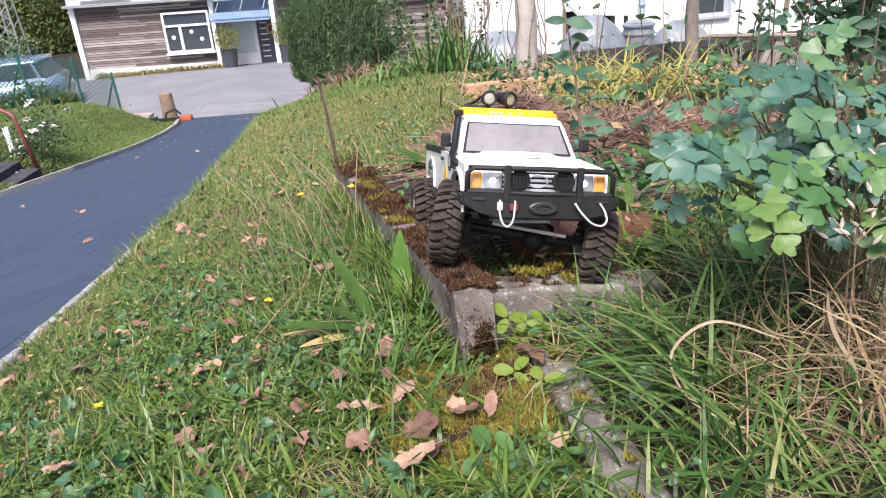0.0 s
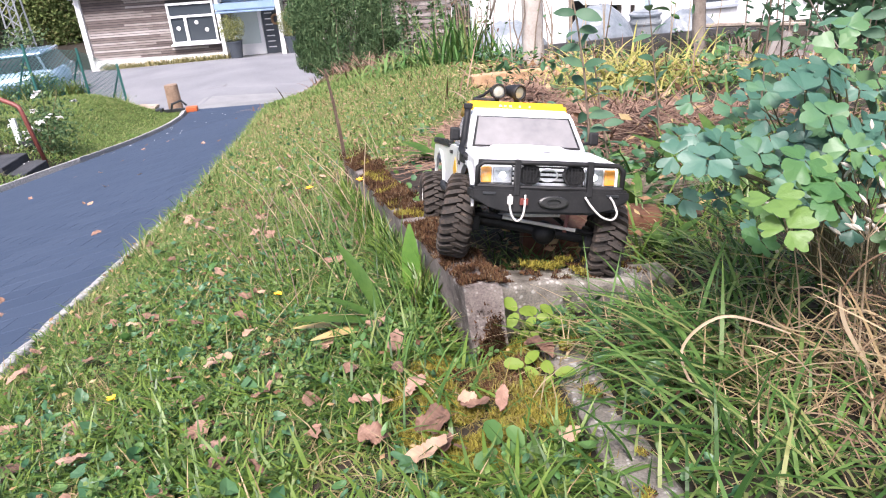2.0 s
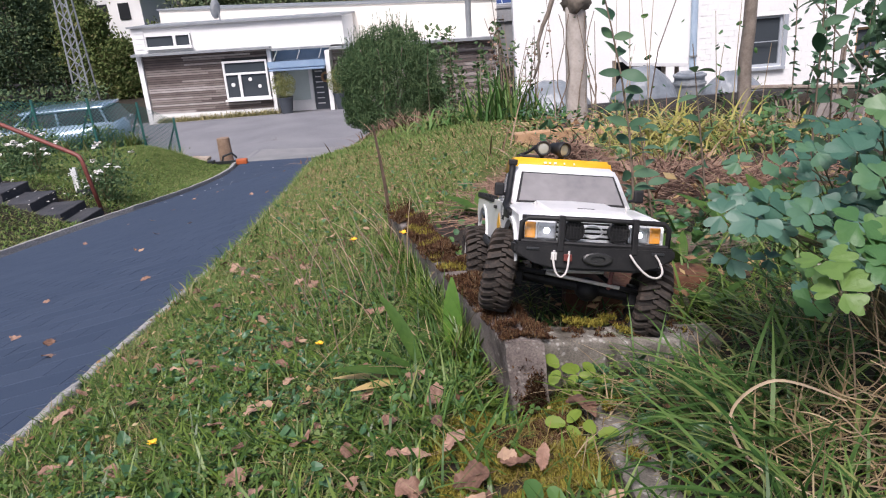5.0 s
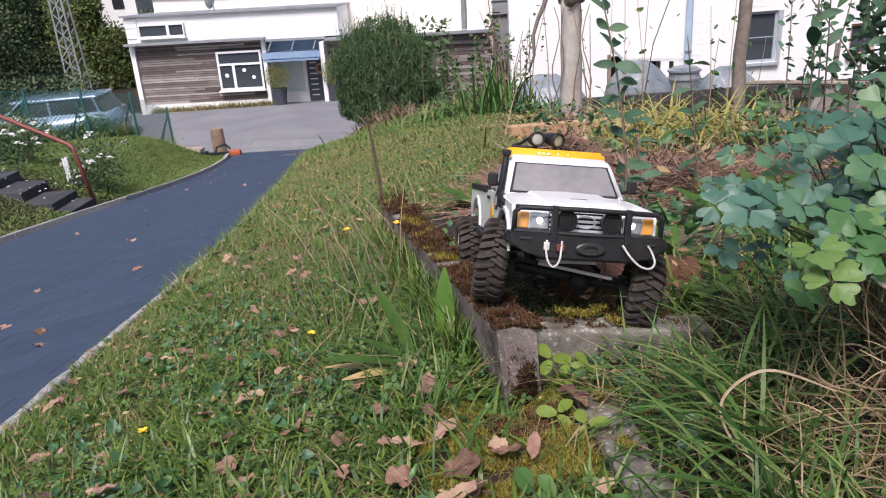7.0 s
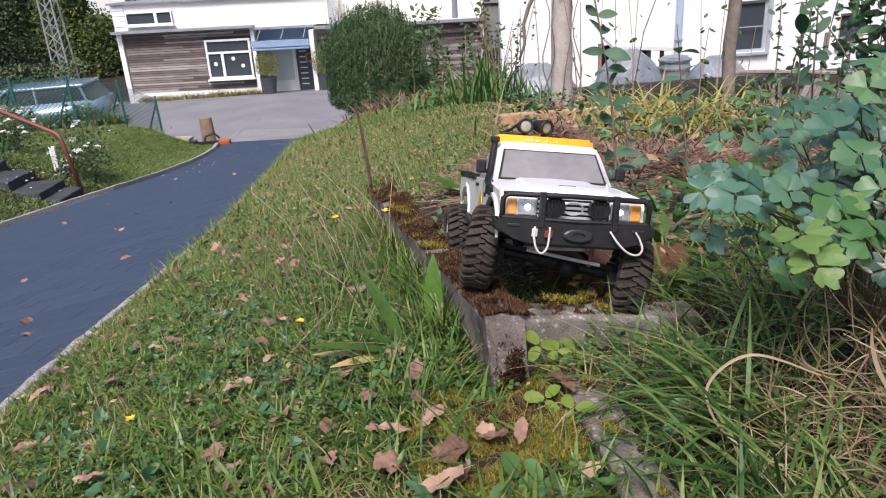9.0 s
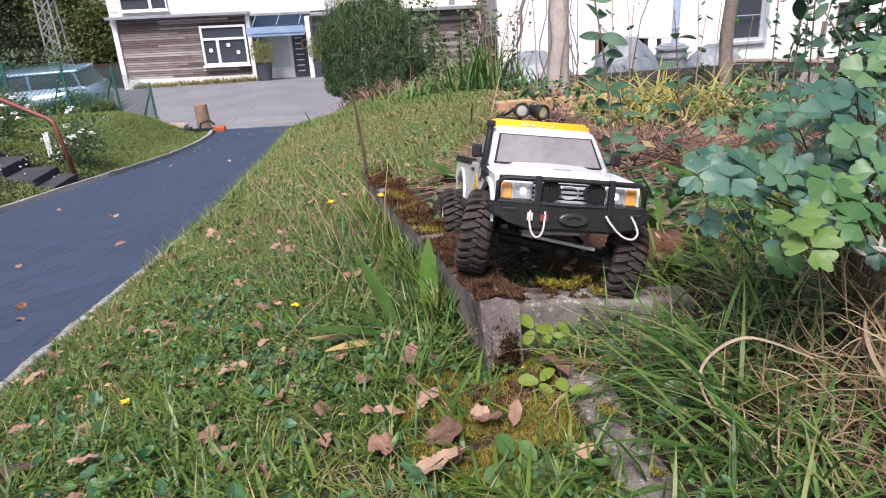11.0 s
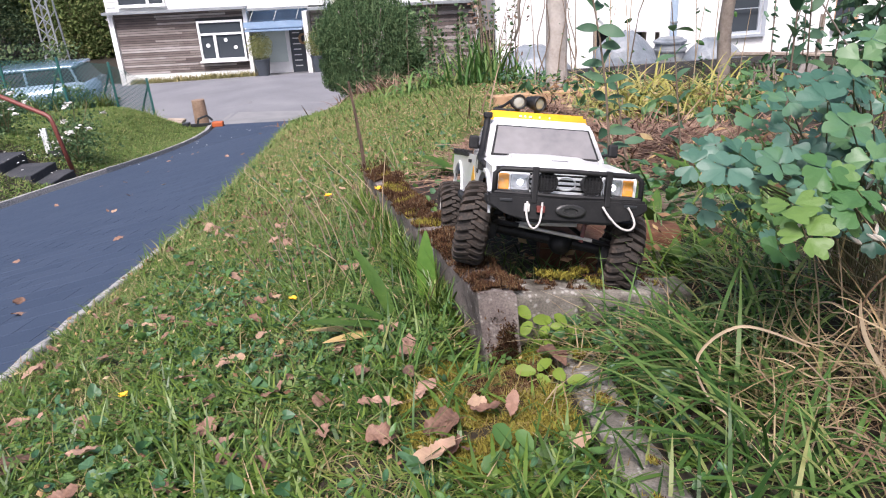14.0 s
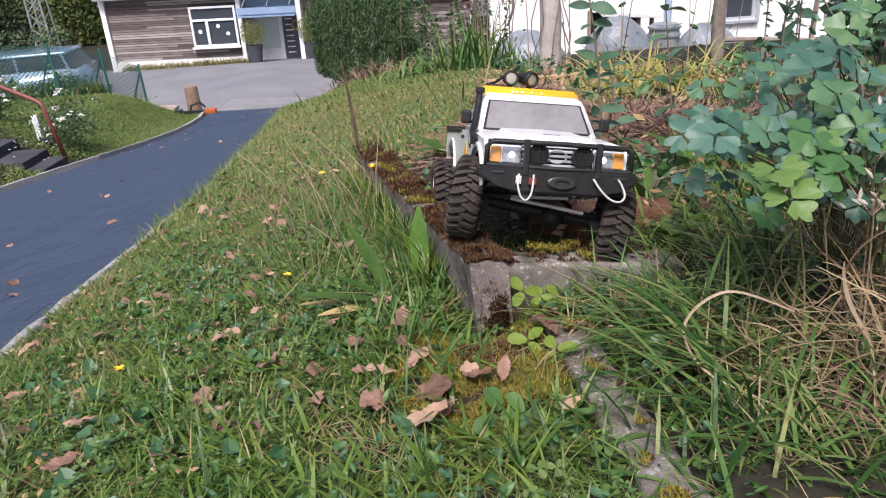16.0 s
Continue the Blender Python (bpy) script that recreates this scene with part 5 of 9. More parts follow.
columbine_leaves = [(x, y, z - (0.03 if 0.18 < x < 0.25 and z > 0.32 else 0.0), r) for x, y, z, r in columbine_leaves]
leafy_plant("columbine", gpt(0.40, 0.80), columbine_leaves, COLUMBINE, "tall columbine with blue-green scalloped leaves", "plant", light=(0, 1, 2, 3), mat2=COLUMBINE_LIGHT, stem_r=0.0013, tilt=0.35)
leafy_plant("columbine", gpt(0.42, 0.84), [(0.293, 0.72, 0.302, 0.038), (0.327, 0.72, 0.385, 0.036), (0.29, 0.62, 0.323, 0.034), (0.291, 0.6, 0.262, 0.026), (0.34, 0.75, 0.35, 0.042), (0.37, 0.78, 0.40, 0.042), (0.31, 0.80, 0.30, 0.036), (0.38, 0.74, 0.30, 0.038), (0.26, 0.86, 0.27, 0.03), (0.36, 0.90, 0.34, 0.036)],
            COLUMBINE, "blue-green columbine behind the long grass", "plant", tilt=0.4)
leafy_plant("columbine", gpt(0.41, 0.82), [(0.19 + 0.21 * u, 0.70 + random.uniform(0, 0.16), 0.24 + 0.13 * random.random() * (0.4 + 0.6 * u), random.uniform(0.024, 0.036)) for u in (random.random() for _ in range(22))],
            COLUMBINE, "bushy columbine with dense blue-green leaves", "plant", stem_r=0.0008, tilt=0.45)
leafy_plant("columbine", gpt(0.39, 0.76), [(0.20 + 0.20 * u, 0.60 + random.uniform(0, 0.2), 0.235 + 0.125 * random.random() ** 0.8 * (0.35 + 0.65 * u), random.uniform(0.024, 0.038)) for u in (random.random() for _ in range(34))],
            COLUMBINE, "leafy columbine with many blue-green leaves", "plant", stem_r=0.0008, tilt=0.5)
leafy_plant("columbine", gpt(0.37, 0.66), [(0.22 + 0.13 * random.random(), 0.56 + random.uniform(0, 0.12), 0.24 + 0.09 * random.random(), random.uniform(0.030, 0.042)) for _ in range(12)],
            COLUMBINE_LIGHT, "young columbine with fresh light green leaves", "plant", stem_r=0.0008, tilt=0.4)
# Extra low leaves, added to cast shade on the grass at the right.
leafy_plant("columbine", gpt(0.44, 0.78), [(0.34 + random.uniform(0, 0.12), 0.70 + random.uniform(0, 0.16), random.uniform(0.20, 0.34), random.uniform(0.026, 0.036)) for _ in range(16)],
            COLUMBINE, "added lower columbine leaves shading the grass", "plant", tilt=0.5)
leafy_plant("columbine", gpt(0.01, 1.34), [(0.01 + random.uniform(-0.09, 0.10), 1.32 + random.uniform(-0.10, 0.09), float(H(0, 1.32)) + random.uniform(0.03, 0.085), random.uniform(0.02, 0.03)) for _ in range(16)],
            COLUMBINE_LIGHT, "low pale green young columbine in the bed", "plant", tilt=0.6)
leafy_plant("columbine", gpt(0.16, 1.62), [(0.16 + random.uniform(-0.13, 0.14), 1.60 + random.uniform(-0.1, 0.1), float(H(0.1, 1.6)) + random.uniform(0.08, 0.15), random.uniform(0.025, 0.038)) for _ in range(7)],
            COLUMBINE, "leafy columbine before the straw heap", "plant", tilt=0.6)
CLOVER_DARK = surface("clover_leaves", [(0.05, 0.12, 0.03), (0.075, 0.16, 0.045), (0.10, 0.19, 0.055)], 30, 0.5, 0.1, 5, "object", translucent=0.3, spec=0.25)
THREE = ((0, 1.0), (115, 0.95), (-115, 0.95))
for foot, leaves, mat in (((0.045, 0.765), [(0.034, 0.78, 0.108, 0.025), (0.054, 0.778, 0.101, 0.018), (0.072, 0.775, 0.096, 0.025), (0.046, 0.768, 0.088, 0.014)], CLOVER),
                          ((0.036, 0.672), [(0.027, 0.680, 0.104, 0.023), (0.050, 0.652, 0.110, 0.023)], CLOVER),
                          ((-0.008, 0.55), [(-0.017, 0.545, 0.120, 0.028), (0.004, 0.54, 0.121, 0.023)], CLOVER_DARK),
                          ((0.045, 0.515), [(0.042, 0.512, 0.122, 0.014)], CLOVER_DARK),
                          ((-0.15, 0.80), [(-0.15, 0.80, float(H(-0.15, 0.8)) + 0.03, 0.014), (-0.135, 0.83, float(H(-0.135, 0.83)) + 0.03, 0.013)], CLOVER_DARK)):
    leafy_plant("wild_strawberry", gpt(*foot), leaves, mat, "wild strawberry with three-part leaves at the kerb", "plant", "oval", 0.0008, THREE, 0.25)


def lance(bm, length, width, m, bend):
    n = 10
    prev = None
    for k in range(n + 1):
        s = k / n
        w = width * 0.5 * math.sin(math.pi * min(0.98, 0.06 + 0.92 * s)) ** 0.8
        a = bend * s
        px, pz = length * s * math.cos(a / 2), length * s * math.sin(a / 2) * -1
        row = [bm.verts.new(m @ Vector((px, -w, pz + 0.25 * w))), bm.verts.new(m @ Vector((px, 0, pz))), bm.verts.new(m @ Vector((px, w, pz + 0.25 * w)))]
        if prev:
            for j in (0, 1):
                bm.faces.new((prev[j], prev[j + 1], row[j + 1], row[j]))
        prev = row


def dock(x, y, leaves, label="dock plant with long pointed green leaves by the kerb"):
    t = thing("dock_plant", pose(x, y, float(H(x, y))), label, "plant")
    for head, elev, length, width, bend, mat in leaves:
        bm = bmesh.new()
        lance(bm, length, width, pose(0, 0, 0.004, 0, 0, head) @ pose(0, 0, 0, 0, -elev, 0), bend)
        part("leaf", bm, mat, t, smooth=True)


YELLOW_DRY = surface("yellowed_dock_leaf", [(0.42, 0.30, 0.10), (0.55, 0.40, 0.18), (0.5, 0.32, 0.14)], 20, 0.6, 0.2, 6, translucent=0.2)
DOCK_FRESH = surface("fresh_dock_leaf", [(0.06, 0.145, 0.024), (0.095, 0.195, 0.032), (0.13, 0.23, 0.045)], 20, 0.45, 0.2, 6, "noise", translucent=0.25, spec=0.25)
dock(-0.088, 0.93, [(80, 84, 0.115, 0.026, 0.25, DOCK_FRESH), (190, 55, 0.08, 0.014, 0.6, DOCK), (240, 50, 0.07, 0.012, 0.5, DOCK)])
dock(-0.128, 0.89, [(130, 62, 0.13, 0.020, 0.5, DOCK), (200, 28, 0.13, 0.026, 0.3, DOCK), (215, 16, 0.11, 0.022, 0.1, YELLOW_DRY), (192, 14, 0.12, 0.018, 0.1, YELLOW_DRY), (300, 35, 0.08, 0.02, 0.4, DOCK), (170, 40, 0.09, 0.016, 0.4, DOCK)])
dock(0.14, 1.50, [(20, 30, 0.15, 0.03, 0.4, DOCK), (60, 50, 0.16, 0.03, 0.5, DOCK), (150, 40, 0.14, 0.028, 0.5, DOCK), (330, 35, 0.14, 0.028, 0.5, DOCK)], "dock plant with broad green leaves in the bed")
for x, y, r in ((0.47, 1.42, 0.12), (0.30, 1.20, 0.08), (0.52, 1.25, 0.10), (0.27, 0.99, 0.07), (0.62, 1.6, 0.13)):
    dock(x, y, [(a + random.uniform(-20, 20), random.uniform(25, 60), r * random.uniform(0.8, 1.2), r * random.uniform(0.22, 0.34), random.uniform(0.3, 0.8), DOCK) for a in (0, 55, 110, 165, 220, 275, 320)], "leafy green weed with broad pointed leaves in the bed")
dock(-0.02, 1.95, [(a, 40, 0.12, 0.04, 0.6, DOCK) for a in (10, 80, 150, 220, 290)], "broad-leaved dock behind the kerb")


PRIVET = surface("privet_leaves", [(0.030, 0.082, 0.042), (0.055, 0.122, 0.068), (0.088, 0.165, 0.098), (0.08, 0.16, 0.06)], 14, 0.55, 0.1, 5, "object", translucent=0.25, spec=0.3)


def flowing(pts, n=6):
    """Points of a smooth line through the given ones."""
    pts = [Vector(p) for p in pts]
    ext = [pts[0]] + pts + [pts[-1]]
    out = []
    for i in range(1, len(ext) - 2):
        p0, p1, p2, p3 = ext[i - 1:i + 3]
        for k in range(n):
            t = k / n
            out.append(0.5 * ((2 * p1) + (p2 - p0) * t + (2 * p0 - 5 * p1 + 4 * p2 - p3) * t * t + (3 * p1 - p0 - 3 * p2 + p3) * t ** 3))
    return out + [pts[-1]]


def shoot(base, top, n, size, label, mat=PRIVET, bend=(0.0, 0.0)):
    """An upright twig with pairs of pointed leaves."""
    base, top = Vector(base), Vector(top)
    t = thing("leafy_shoot", Matrix.Translation(base), label, "plant", "leafy shoots")
    d = top - base
    side = Vector((bend[0], bend[1], 0))
    pts = [d * k / 6 + side * math.sin(math.pi * k / 6) for k in range(7)]
    part("stem", tubed(pts, 0.0028, 6, 0.001), TWIG, t)
    for k in range(n):
        s = 0.16 + 0.82 * k / n
        p = d * s + side * math.sin(math.pi * s)
        for j in (0, 180):
            bm = bmesh.new()
            sz = size * (0.95 - 0.2 * s) * random.uniform(0.8, 1.15)
            lance(bm, sz, sz * random.uniform(0.40, 0.52), Matrix.Translation(p) @ pose(0, 0, 0, 0, 0, j + random.uniform(-75, 75)) @ pose(0, 0, 0, (1 if j == 0 else -1) * random.uniform(-20, 75), -random.uniform(-15, 70), 0), random.uniform(0.3, 1.2))
            part("leaf", bm, mat, t, smooth=True)


shoot(gpt(0.245, 1.3), (0.185, 1.3, 0.52), 14, 0.050, "upright privet shoot with pairs of dark green leaves", bend=(0.02, 0))
shoot(gpt(0.34, 1.5), (0.30, 1.5, 0.26), 6, 0.05, "young privet shoot in the bed")
shoot(gpt(0.52, 1.7), (0.47, 1.7, 0.36), 6, 0.06, "young privet shoot in the bed")
shoot(gpt(0.63, 1.45), (0.60, 1.4, 0.50), 9, 0.06, "tall privet shoot with dark green leaves")
shoot(gpt(0.80, 1.7), (0.72, 1.6, 0.50), 8, 0.065, "tall privet shoot with dark green leaves")
shoot(gpt(0.90, 1.5), (0.86, 1.45, 0.46), 9, 0.06, "tall privet shoot with dark green leaves")
shoot(gpt(1.02, 1.75), (0.99, 1.7, 0.56), 10, 0.06, "tall privet shoot with dark green leaves")
shoot(gpt(0.83, 1.35), (0.80, 1.3, 0.40), 8, 0.055, "tall privet shoot with dark green leaves")
shoot(gpt(0.28, 1.85), (0.26, 1.85, 0.10), 5, 0.05, "short privet shoot by the straw")


def overhang(start, tip, n, size, label):
    """A leafy branch reaching into the picture, on its own stem from the ground."""
    start, tip = Vector(start), Vector(tip)
    foot = Vector(gpt(start.x + 0.25, start.y + 0.05))
    t = thing("leafy_branch", Matrix.Translation(foot), label, "plant", "leafy shoots")
    mid = foot.lerp(start, 0.6) + Vector((0.05, 0, 0))
    pts = [Vector((0, 0, 0)), mid - foot, start - foot, tip - foot]
    part("stem", tubed(flowing(pts, 5), 0.006, 6, 0.002), TWIG, t)
    for k in range(n):
        p = (start - foot).lerp(tip - foot, random.random()) + Vector((random.gauss(0, 0.03), random.gauss(0, 0.04), random.gauss(0, 0.022)))
        bm = bmesh.new()
        sz = size * random.uniform(0.7, 1.2)
        lance(bm, sz, sz * random.uniform(0.42, 0.55), Matrix.Translation(p) @ pose(0, 0, 0, 0, 0, random.uniform(100, 260)) @ pose(0, 0, 0, random.uniform(-60, 60), random.uniform(5, 65), 0), random.uniform(0.3, 1.0))
        part("leaf", bm, PRIVET, t, smooth=True)


overhang((0.93, 1.5, 0.47), (0.735, 1.5, 0.475), 34, 0.058, "dark green leafy branch hanging over the bed")


def wisp(pts, r, mat, label, name="withered_weed", tip=None):
    t = thing(name, Matrix.Translation(pts[0]), label, "stem", "thin stems by the kerb")
    rel = [Vector(p) - Vector(pts[0]) for p in pts]
    part("stem", tubed(rel, r, 5, r * 0.5), mat, t)
    if tip:
        bm = bmesh.new()
        for k in range(12):
            lance(bm, 0.008, 0.004, Matrix.Translation(rel[-1]) @ pose(0, 0, 0, 0, 0, 30 * k) @ pose(0, 0, 0, 0, -random.uniform(15, 50), 0), 0.2)
        part("petals", bm, PETAL_YELLOW, t, "orange-yellow petals")
    return t


wisp([gpt(-0.252, 1.80), (-0.256, 1.80, 0.06), (-0.262, 1.80, 0.14), (-0.27, 1.80, 0.222)], 0.0058, surface("dark_stake_wood", [(0.05, 0.032, 0.022), (0.10, 0.066, 0.046), (0.16, 0.115, 0.085)], 40, 0.9, 0.5, 5), "thin brown stake standing at the kerb end", "stake")
wisp([gpt(-0.20, 1.22), (-0.19, 1.22, 0.05), (-0.169, 1.232, 0.129)], 0.0009, STEM, "yellow hawkweed flower on a thin stalk", "hawkweed", True)
wisp([gpt(-0.24, 1.24), (-0.25, 1.24, 0.06), (-0.258, 1.245, 0.118)], 0.0009, STEM, "yellow hawkweed flower on a thin stalk", "hawkweed", True)
wisp([gpt(-0.299, 1.05), (-0.30, 1.05, 0.02)], 0.0009, STEM, "yellow hawkweed flower low in the lawn", "hawkweed", True)
wisp([gpt(-0.485, 0.845), (-0.485, 0.845, 0.0)], 0.0009, STEM, "yellow hawkweed flower low in the lawn", "hawkweed", True)
for k in range(26):
    x, y = random.uniform(-0.48, -0.16), random.uniform(1.1, 1.9)
    h = random.uniform(0.08, 0.2)
    lx, ly = random.uniform(-0.13, 0.05), random.uniform(-0.05, 0.08)
    z = float(H(x, y))
    wisp([(x, y, z), (x + lx * 0.4, y + ly * 0.4, z + h * 0.6), (x + lx, y + ly, z + h)], 0.0013, random.choice([TWIG, STEM, PALE]), "thin withered weed stem in the grass")

wisp([gpt(1.16, 2.0), (1.12, 2.0, 0.09), (0.96, 2.0, 0.305), (0.80, 2.0, 0.50)], 0.0034, GREYBARK, "long bare grey-brown shoot leaning over the bed")
HEAD_BROWN = surface("withered_heads", [(0.07, 0.04, 0.025), (0.15, 0.09, 0.055), (0.24, 0.17, 0.11)], 60, 0.9, 0.2, 5)
for k in range(16):
    x, y = -0.13 - 0.26 * random.random(), random.uniform(1.0, 1.75)
    x -= 0.233 * (y - 1.0)
    h, z = random.uniform(0.07, 0.17), float(H(x, y))
    lx, ly = random.uniform(-0.05, 0.05), random.uniform(-0.04, 0.04)
    w = wisp([(x, y, z), (x + lx * 0.3, y + ly * 0.3, z + h * 0.5), (x + lx, y + ly, z + h)], 0.0010, random.choice([TWIG, STEM]), "thin weed stem with small withered heads")
    for j in range(random.randint(2, 5)):
        f = random.uniform(0.55, 1.0)
        a = Vector((lx * f, ly * f, h * f))
        b = a + Vector((random.uniform(-0.022, 0.022), random.uniform(-0.015, 0.015), random.uniform(0.008, 0.028)))
        sp = part("side_stem", tubed([a, b], 0.0005, 4), STEM, w)
        part("seed_bud", lathe(bmesh.new(), [(0.0004, -0.002), (0.0018, 0.0), (0.0022, 0.002), (0.0008, 0.005)], "z", 7, Matrix.Translation(b)), HEAD_BROWN, sp)

# ---- the model truck ----
WHITE_BODY = surface("white_lexan", [(0.70, 0.70, 0.71), (0.80, 0.80, 0.80), (0.83, 0.83, 0.82)], 25, 0.28, 0.02, 8, coat=0.4)
BLACK = surface("black_plastic", [(0.007, 0.007, 0.008), (0.013, 0.013, 0.014), (0.026, 0.025, 0.025)], 60, 0.55, 0.1, 6, spec=0.3)
RUBBER = surface("dusty_rubber", [(0.010, 0.009, 0.008), (0.028, 0.022, 0.018), (0.088, 0.062, 0.047)], 45, 0.8, 0.3, 6)
YELLOW = surface("yellow_panel", [(0.70, 0.34, 0.015), (0.76, 0.40, 0.02), (0.74, 0.44, 0.06)], 20, 0.4, 0.03)
CHROME = plain("chrome", (0.78, 0.79, 0.80), 0.3, 0.6)
STEEL = surface("steel_rod", [(0.50, 0.48, 0.46), (0.68, 0.66, 0.63)], 40, 0.4, 0.05, 6, metal=0.15)
LENS_WHITE = surface("headlight_lens", [(0.34, 0.36, 0.38), (0.55, 0.57, 0.60), (0.75, 0.77, 0.80)], 90, 0.15, 0.4, 4, metal=0.6, coat=0.6)
LENS_ORANGE = surface("orange_lens", [(0.62, 0.40, 0.22), (0.70, 0.30, 0.05), (0.78, 0.36, 0.06)], 140, 0.15, 0.3, 3, coat=0.6)
LENS_SPOT = plain("spot_lens", (0.42, 0.42, 0.36), 0.3, 0.5, 0.02, coat=0.3)
SCREEN = surface("grey_windscreen", [(0.15, 0.145, 0.15), (0.21, 0.20, 0.20), (0.26, 0.25, 0.25)], 14, 0.22, 0.02, 5, coat=0.3)
ROPE = surface("white_rope", [(0.40, 0.38, 0.36), (0.58, 0.55, 0.52)], 80, 0.8, 0.2)
REDHOOK = plain("red_hook", (0.14, 0.032, 0.025), 0.4)
COPPER = plain("copper_spring", (0.45, 0.20, 0.10), 0.35, 0.8)
RIMWHITE = surface("white_rim", [(0.66, 0.64, 0.60), (0.80, 0.78, 0.74)], 30, 0.4, 0.05)

truck = thing("model_truck", pose(0.0648, 0.8853, 0.1196, -13.9, 8.8, 2.9) @ Matrix.Scale(0.92, 4), "white radio-controlled pickup truck with black bull bar and mud tyres", "model truck")


def arch(cy, cz, r, n=9):
    return [(cy + r * math.cos(a), cz + r * math.sin(a)) for a in (0.21 + (math.pi - 0.42) * k / n for k in range(n + 1))]


# body shell
side = [(-0.066, 0.100), (-0.066, 0.130), (-0.058, 0.139), (0.0, 0.144), (0.050, 0.148), (0.176, 0.149), (0.180, 0.145), (0.405, 0.142), (0.412, 0.112), (0.392, 0.104)]
side += [(y_, z_) for y_, z_ in arch(0.313, 0.068, 0.064)] + [(0.23, 0.086), (0.08, 0.086)] + [(y_, z_) for y_, z_ in arch(0.0, 0.066, 0.064)][:-1]
for sx in (-1, 1):
    bm = extrude(bmesh.new(), side, sx * 0.0885, sx * 0.0925, "x")
    part("side_panel", bm, WHITE_BODY, truck)
    for cy, wide in ((0.0, 0.0950), (0.313, 0.0945)):
        inner, outer = arch(cy, 0.067, 0.0625), arch(cy, 0.067, 0.068)
        part("wheel_flare", extrude(bmesh.new(), outer + inner[::-1], sx * 0.092, sx * wide, "x"), WHITE_BODY, truck)
    part("rock_slider", tubed([(sx * 0.094, 0.065, 0.082), (sx * 0.097, 0.10, 0.079), (sx * 0.097, 0.21, 0.079), (sx * 0.094, 0.245, 0.082)], 0.0055, 8), BLACK, truck)
hood_rings = []
for y_, z_, hw in ((-0.064, 0.128, 0.084), (-0.060, 0.1395, 0.088), (-0.03, 0.1435, 0.0885), (0.01, 0.1465, 0.0885), (0.052, 0.150, 0.0885)):
    top = [(x_ * hw, y_, z_ + c_) for x_, c_ in ((-1, -0.006), (-0.93, 0.0), (-0.6, 0.002), (-0.55, 0.005), (0, 0.0065), (0.55, 0.005), (0.6, 0.002), (0.93, 0.0), (1, -0.006))]
    hood_rings.append(top + [(x_, y__, zz - 0.012) for x_, y__, zz in reversed(top)])
part("hood", loft(bmesh.new(), hood_rings), WHITE_BODY, truck, smooth=False)
for x_, y_ in ((-0.058, 0.015), (0.062, -0.005)):
    part("body_clip", tube(tubed([(x_ - 0.003, y_, 0.152), (x_ + 0.003, y_ + 0.002, 0.152)], 0.0014, 6), [(x_, y_, 0.143), (x_, y_, 0.155)], 0.0012, 6), STEEL, truck)
# decals are plain strips
part("hood_strip", boxed((-0.011, -0.022, 0.1508), (0.011, -0.018, 0.1514), 0, pose(0, 0, 0.0005, 4, 0, 0)), plain("dark_print", (0.06, 0.06, 0.07), 0.5), truck)
cab_lo = [(-0.0885, 0.048, 0.146), (0.0885, 0.048, 0.146), (0.0885, 0.176, 0.146), (-0.0885, 0.176, 0.146)]
cab_hi = [(-0.075, 0.087, 0.197), (0.075, 0.087, 0.197), (0.075, 0.168, 0.199), (-0.075, 0.168, 0.199)]
cab = loft(bmesh.new(), [cab_lo, cab_hi, [(x_ * 0.95, y_ + (0.010 if y_ < 0.1 else -0.004), z_ + 0.0085) for x_, y_, z_ in cab_hi]])
bmesh.ops.bevel(cab, geom=list(cab.edges), offset=0.004, segments=2, affect="EDGES")
part("cab", cab, WHITE_BODY, truck, smooth=True)


def on_cab(u, v, corners, lift, a=None):
    """A pane on a side of the cab: corners as fractions across and up."""
    (p00, p10, p11, p01) = [Vector(c_) for c_ in corners]
    nrm = (p10 - p00).cross(p01 - p00).normalized()
    q = []
    for s_, t_ in ((u[0], v[0]), (u[1], v[0]), (u[1], v[1]), (u[0], v[1])):
        q.append(p00.lerp(p10, s_).lerp(p01.lerp(p11, s_), t_) + nrm * lift)
    bm = bmesh.new()
    f = [bm.verts.new(p_) for p_ in q]
    b_ = [bm.verts.new(p_ - nrm * 0.003) for p_ in q]
    bm.faces.new(f), bm.faces.new(b_[::-1])
    for k_ in range(4):
        bm.faces.new((f[k_], b_[k_], b_[(k_ + 1) % 4], f[(k_ + 1) % 4]))
    return bm


front = (cab_lo[0], cab_lo[1], cab_hi[1], cab_hi[0])
part("windscreen_seal", on_cab((0.05, 0.95), (0.10, 0.94), front, 0.0012), BLACK, truck)
part("windscreen", on_cab((0.07, 0.93), (0.14, 0.90), front, 0.0020), SCREEN, truck, "dull grey windscreen")
for a_, b_, c_, d_ in ((cab_lo[3], cab_lo[0], cab_hi[0], cab_hi[3]), (cab_lo[1], cab_lo[2], cab_hi[2], cab_hi[1])):
    part("side_window", on_cab((0.12, 0.86), (0.14, 0.86), (a_, b_, c_, d_), 0.0015), SCREEN, truck)
part("rear_window", on_cab((0.12, 0.88), (0.2, 0.85), (cab_lo[2], cab_lo[3], cab_hi[3], cab_hi[2]), 0.0015), SCREEN, truck)
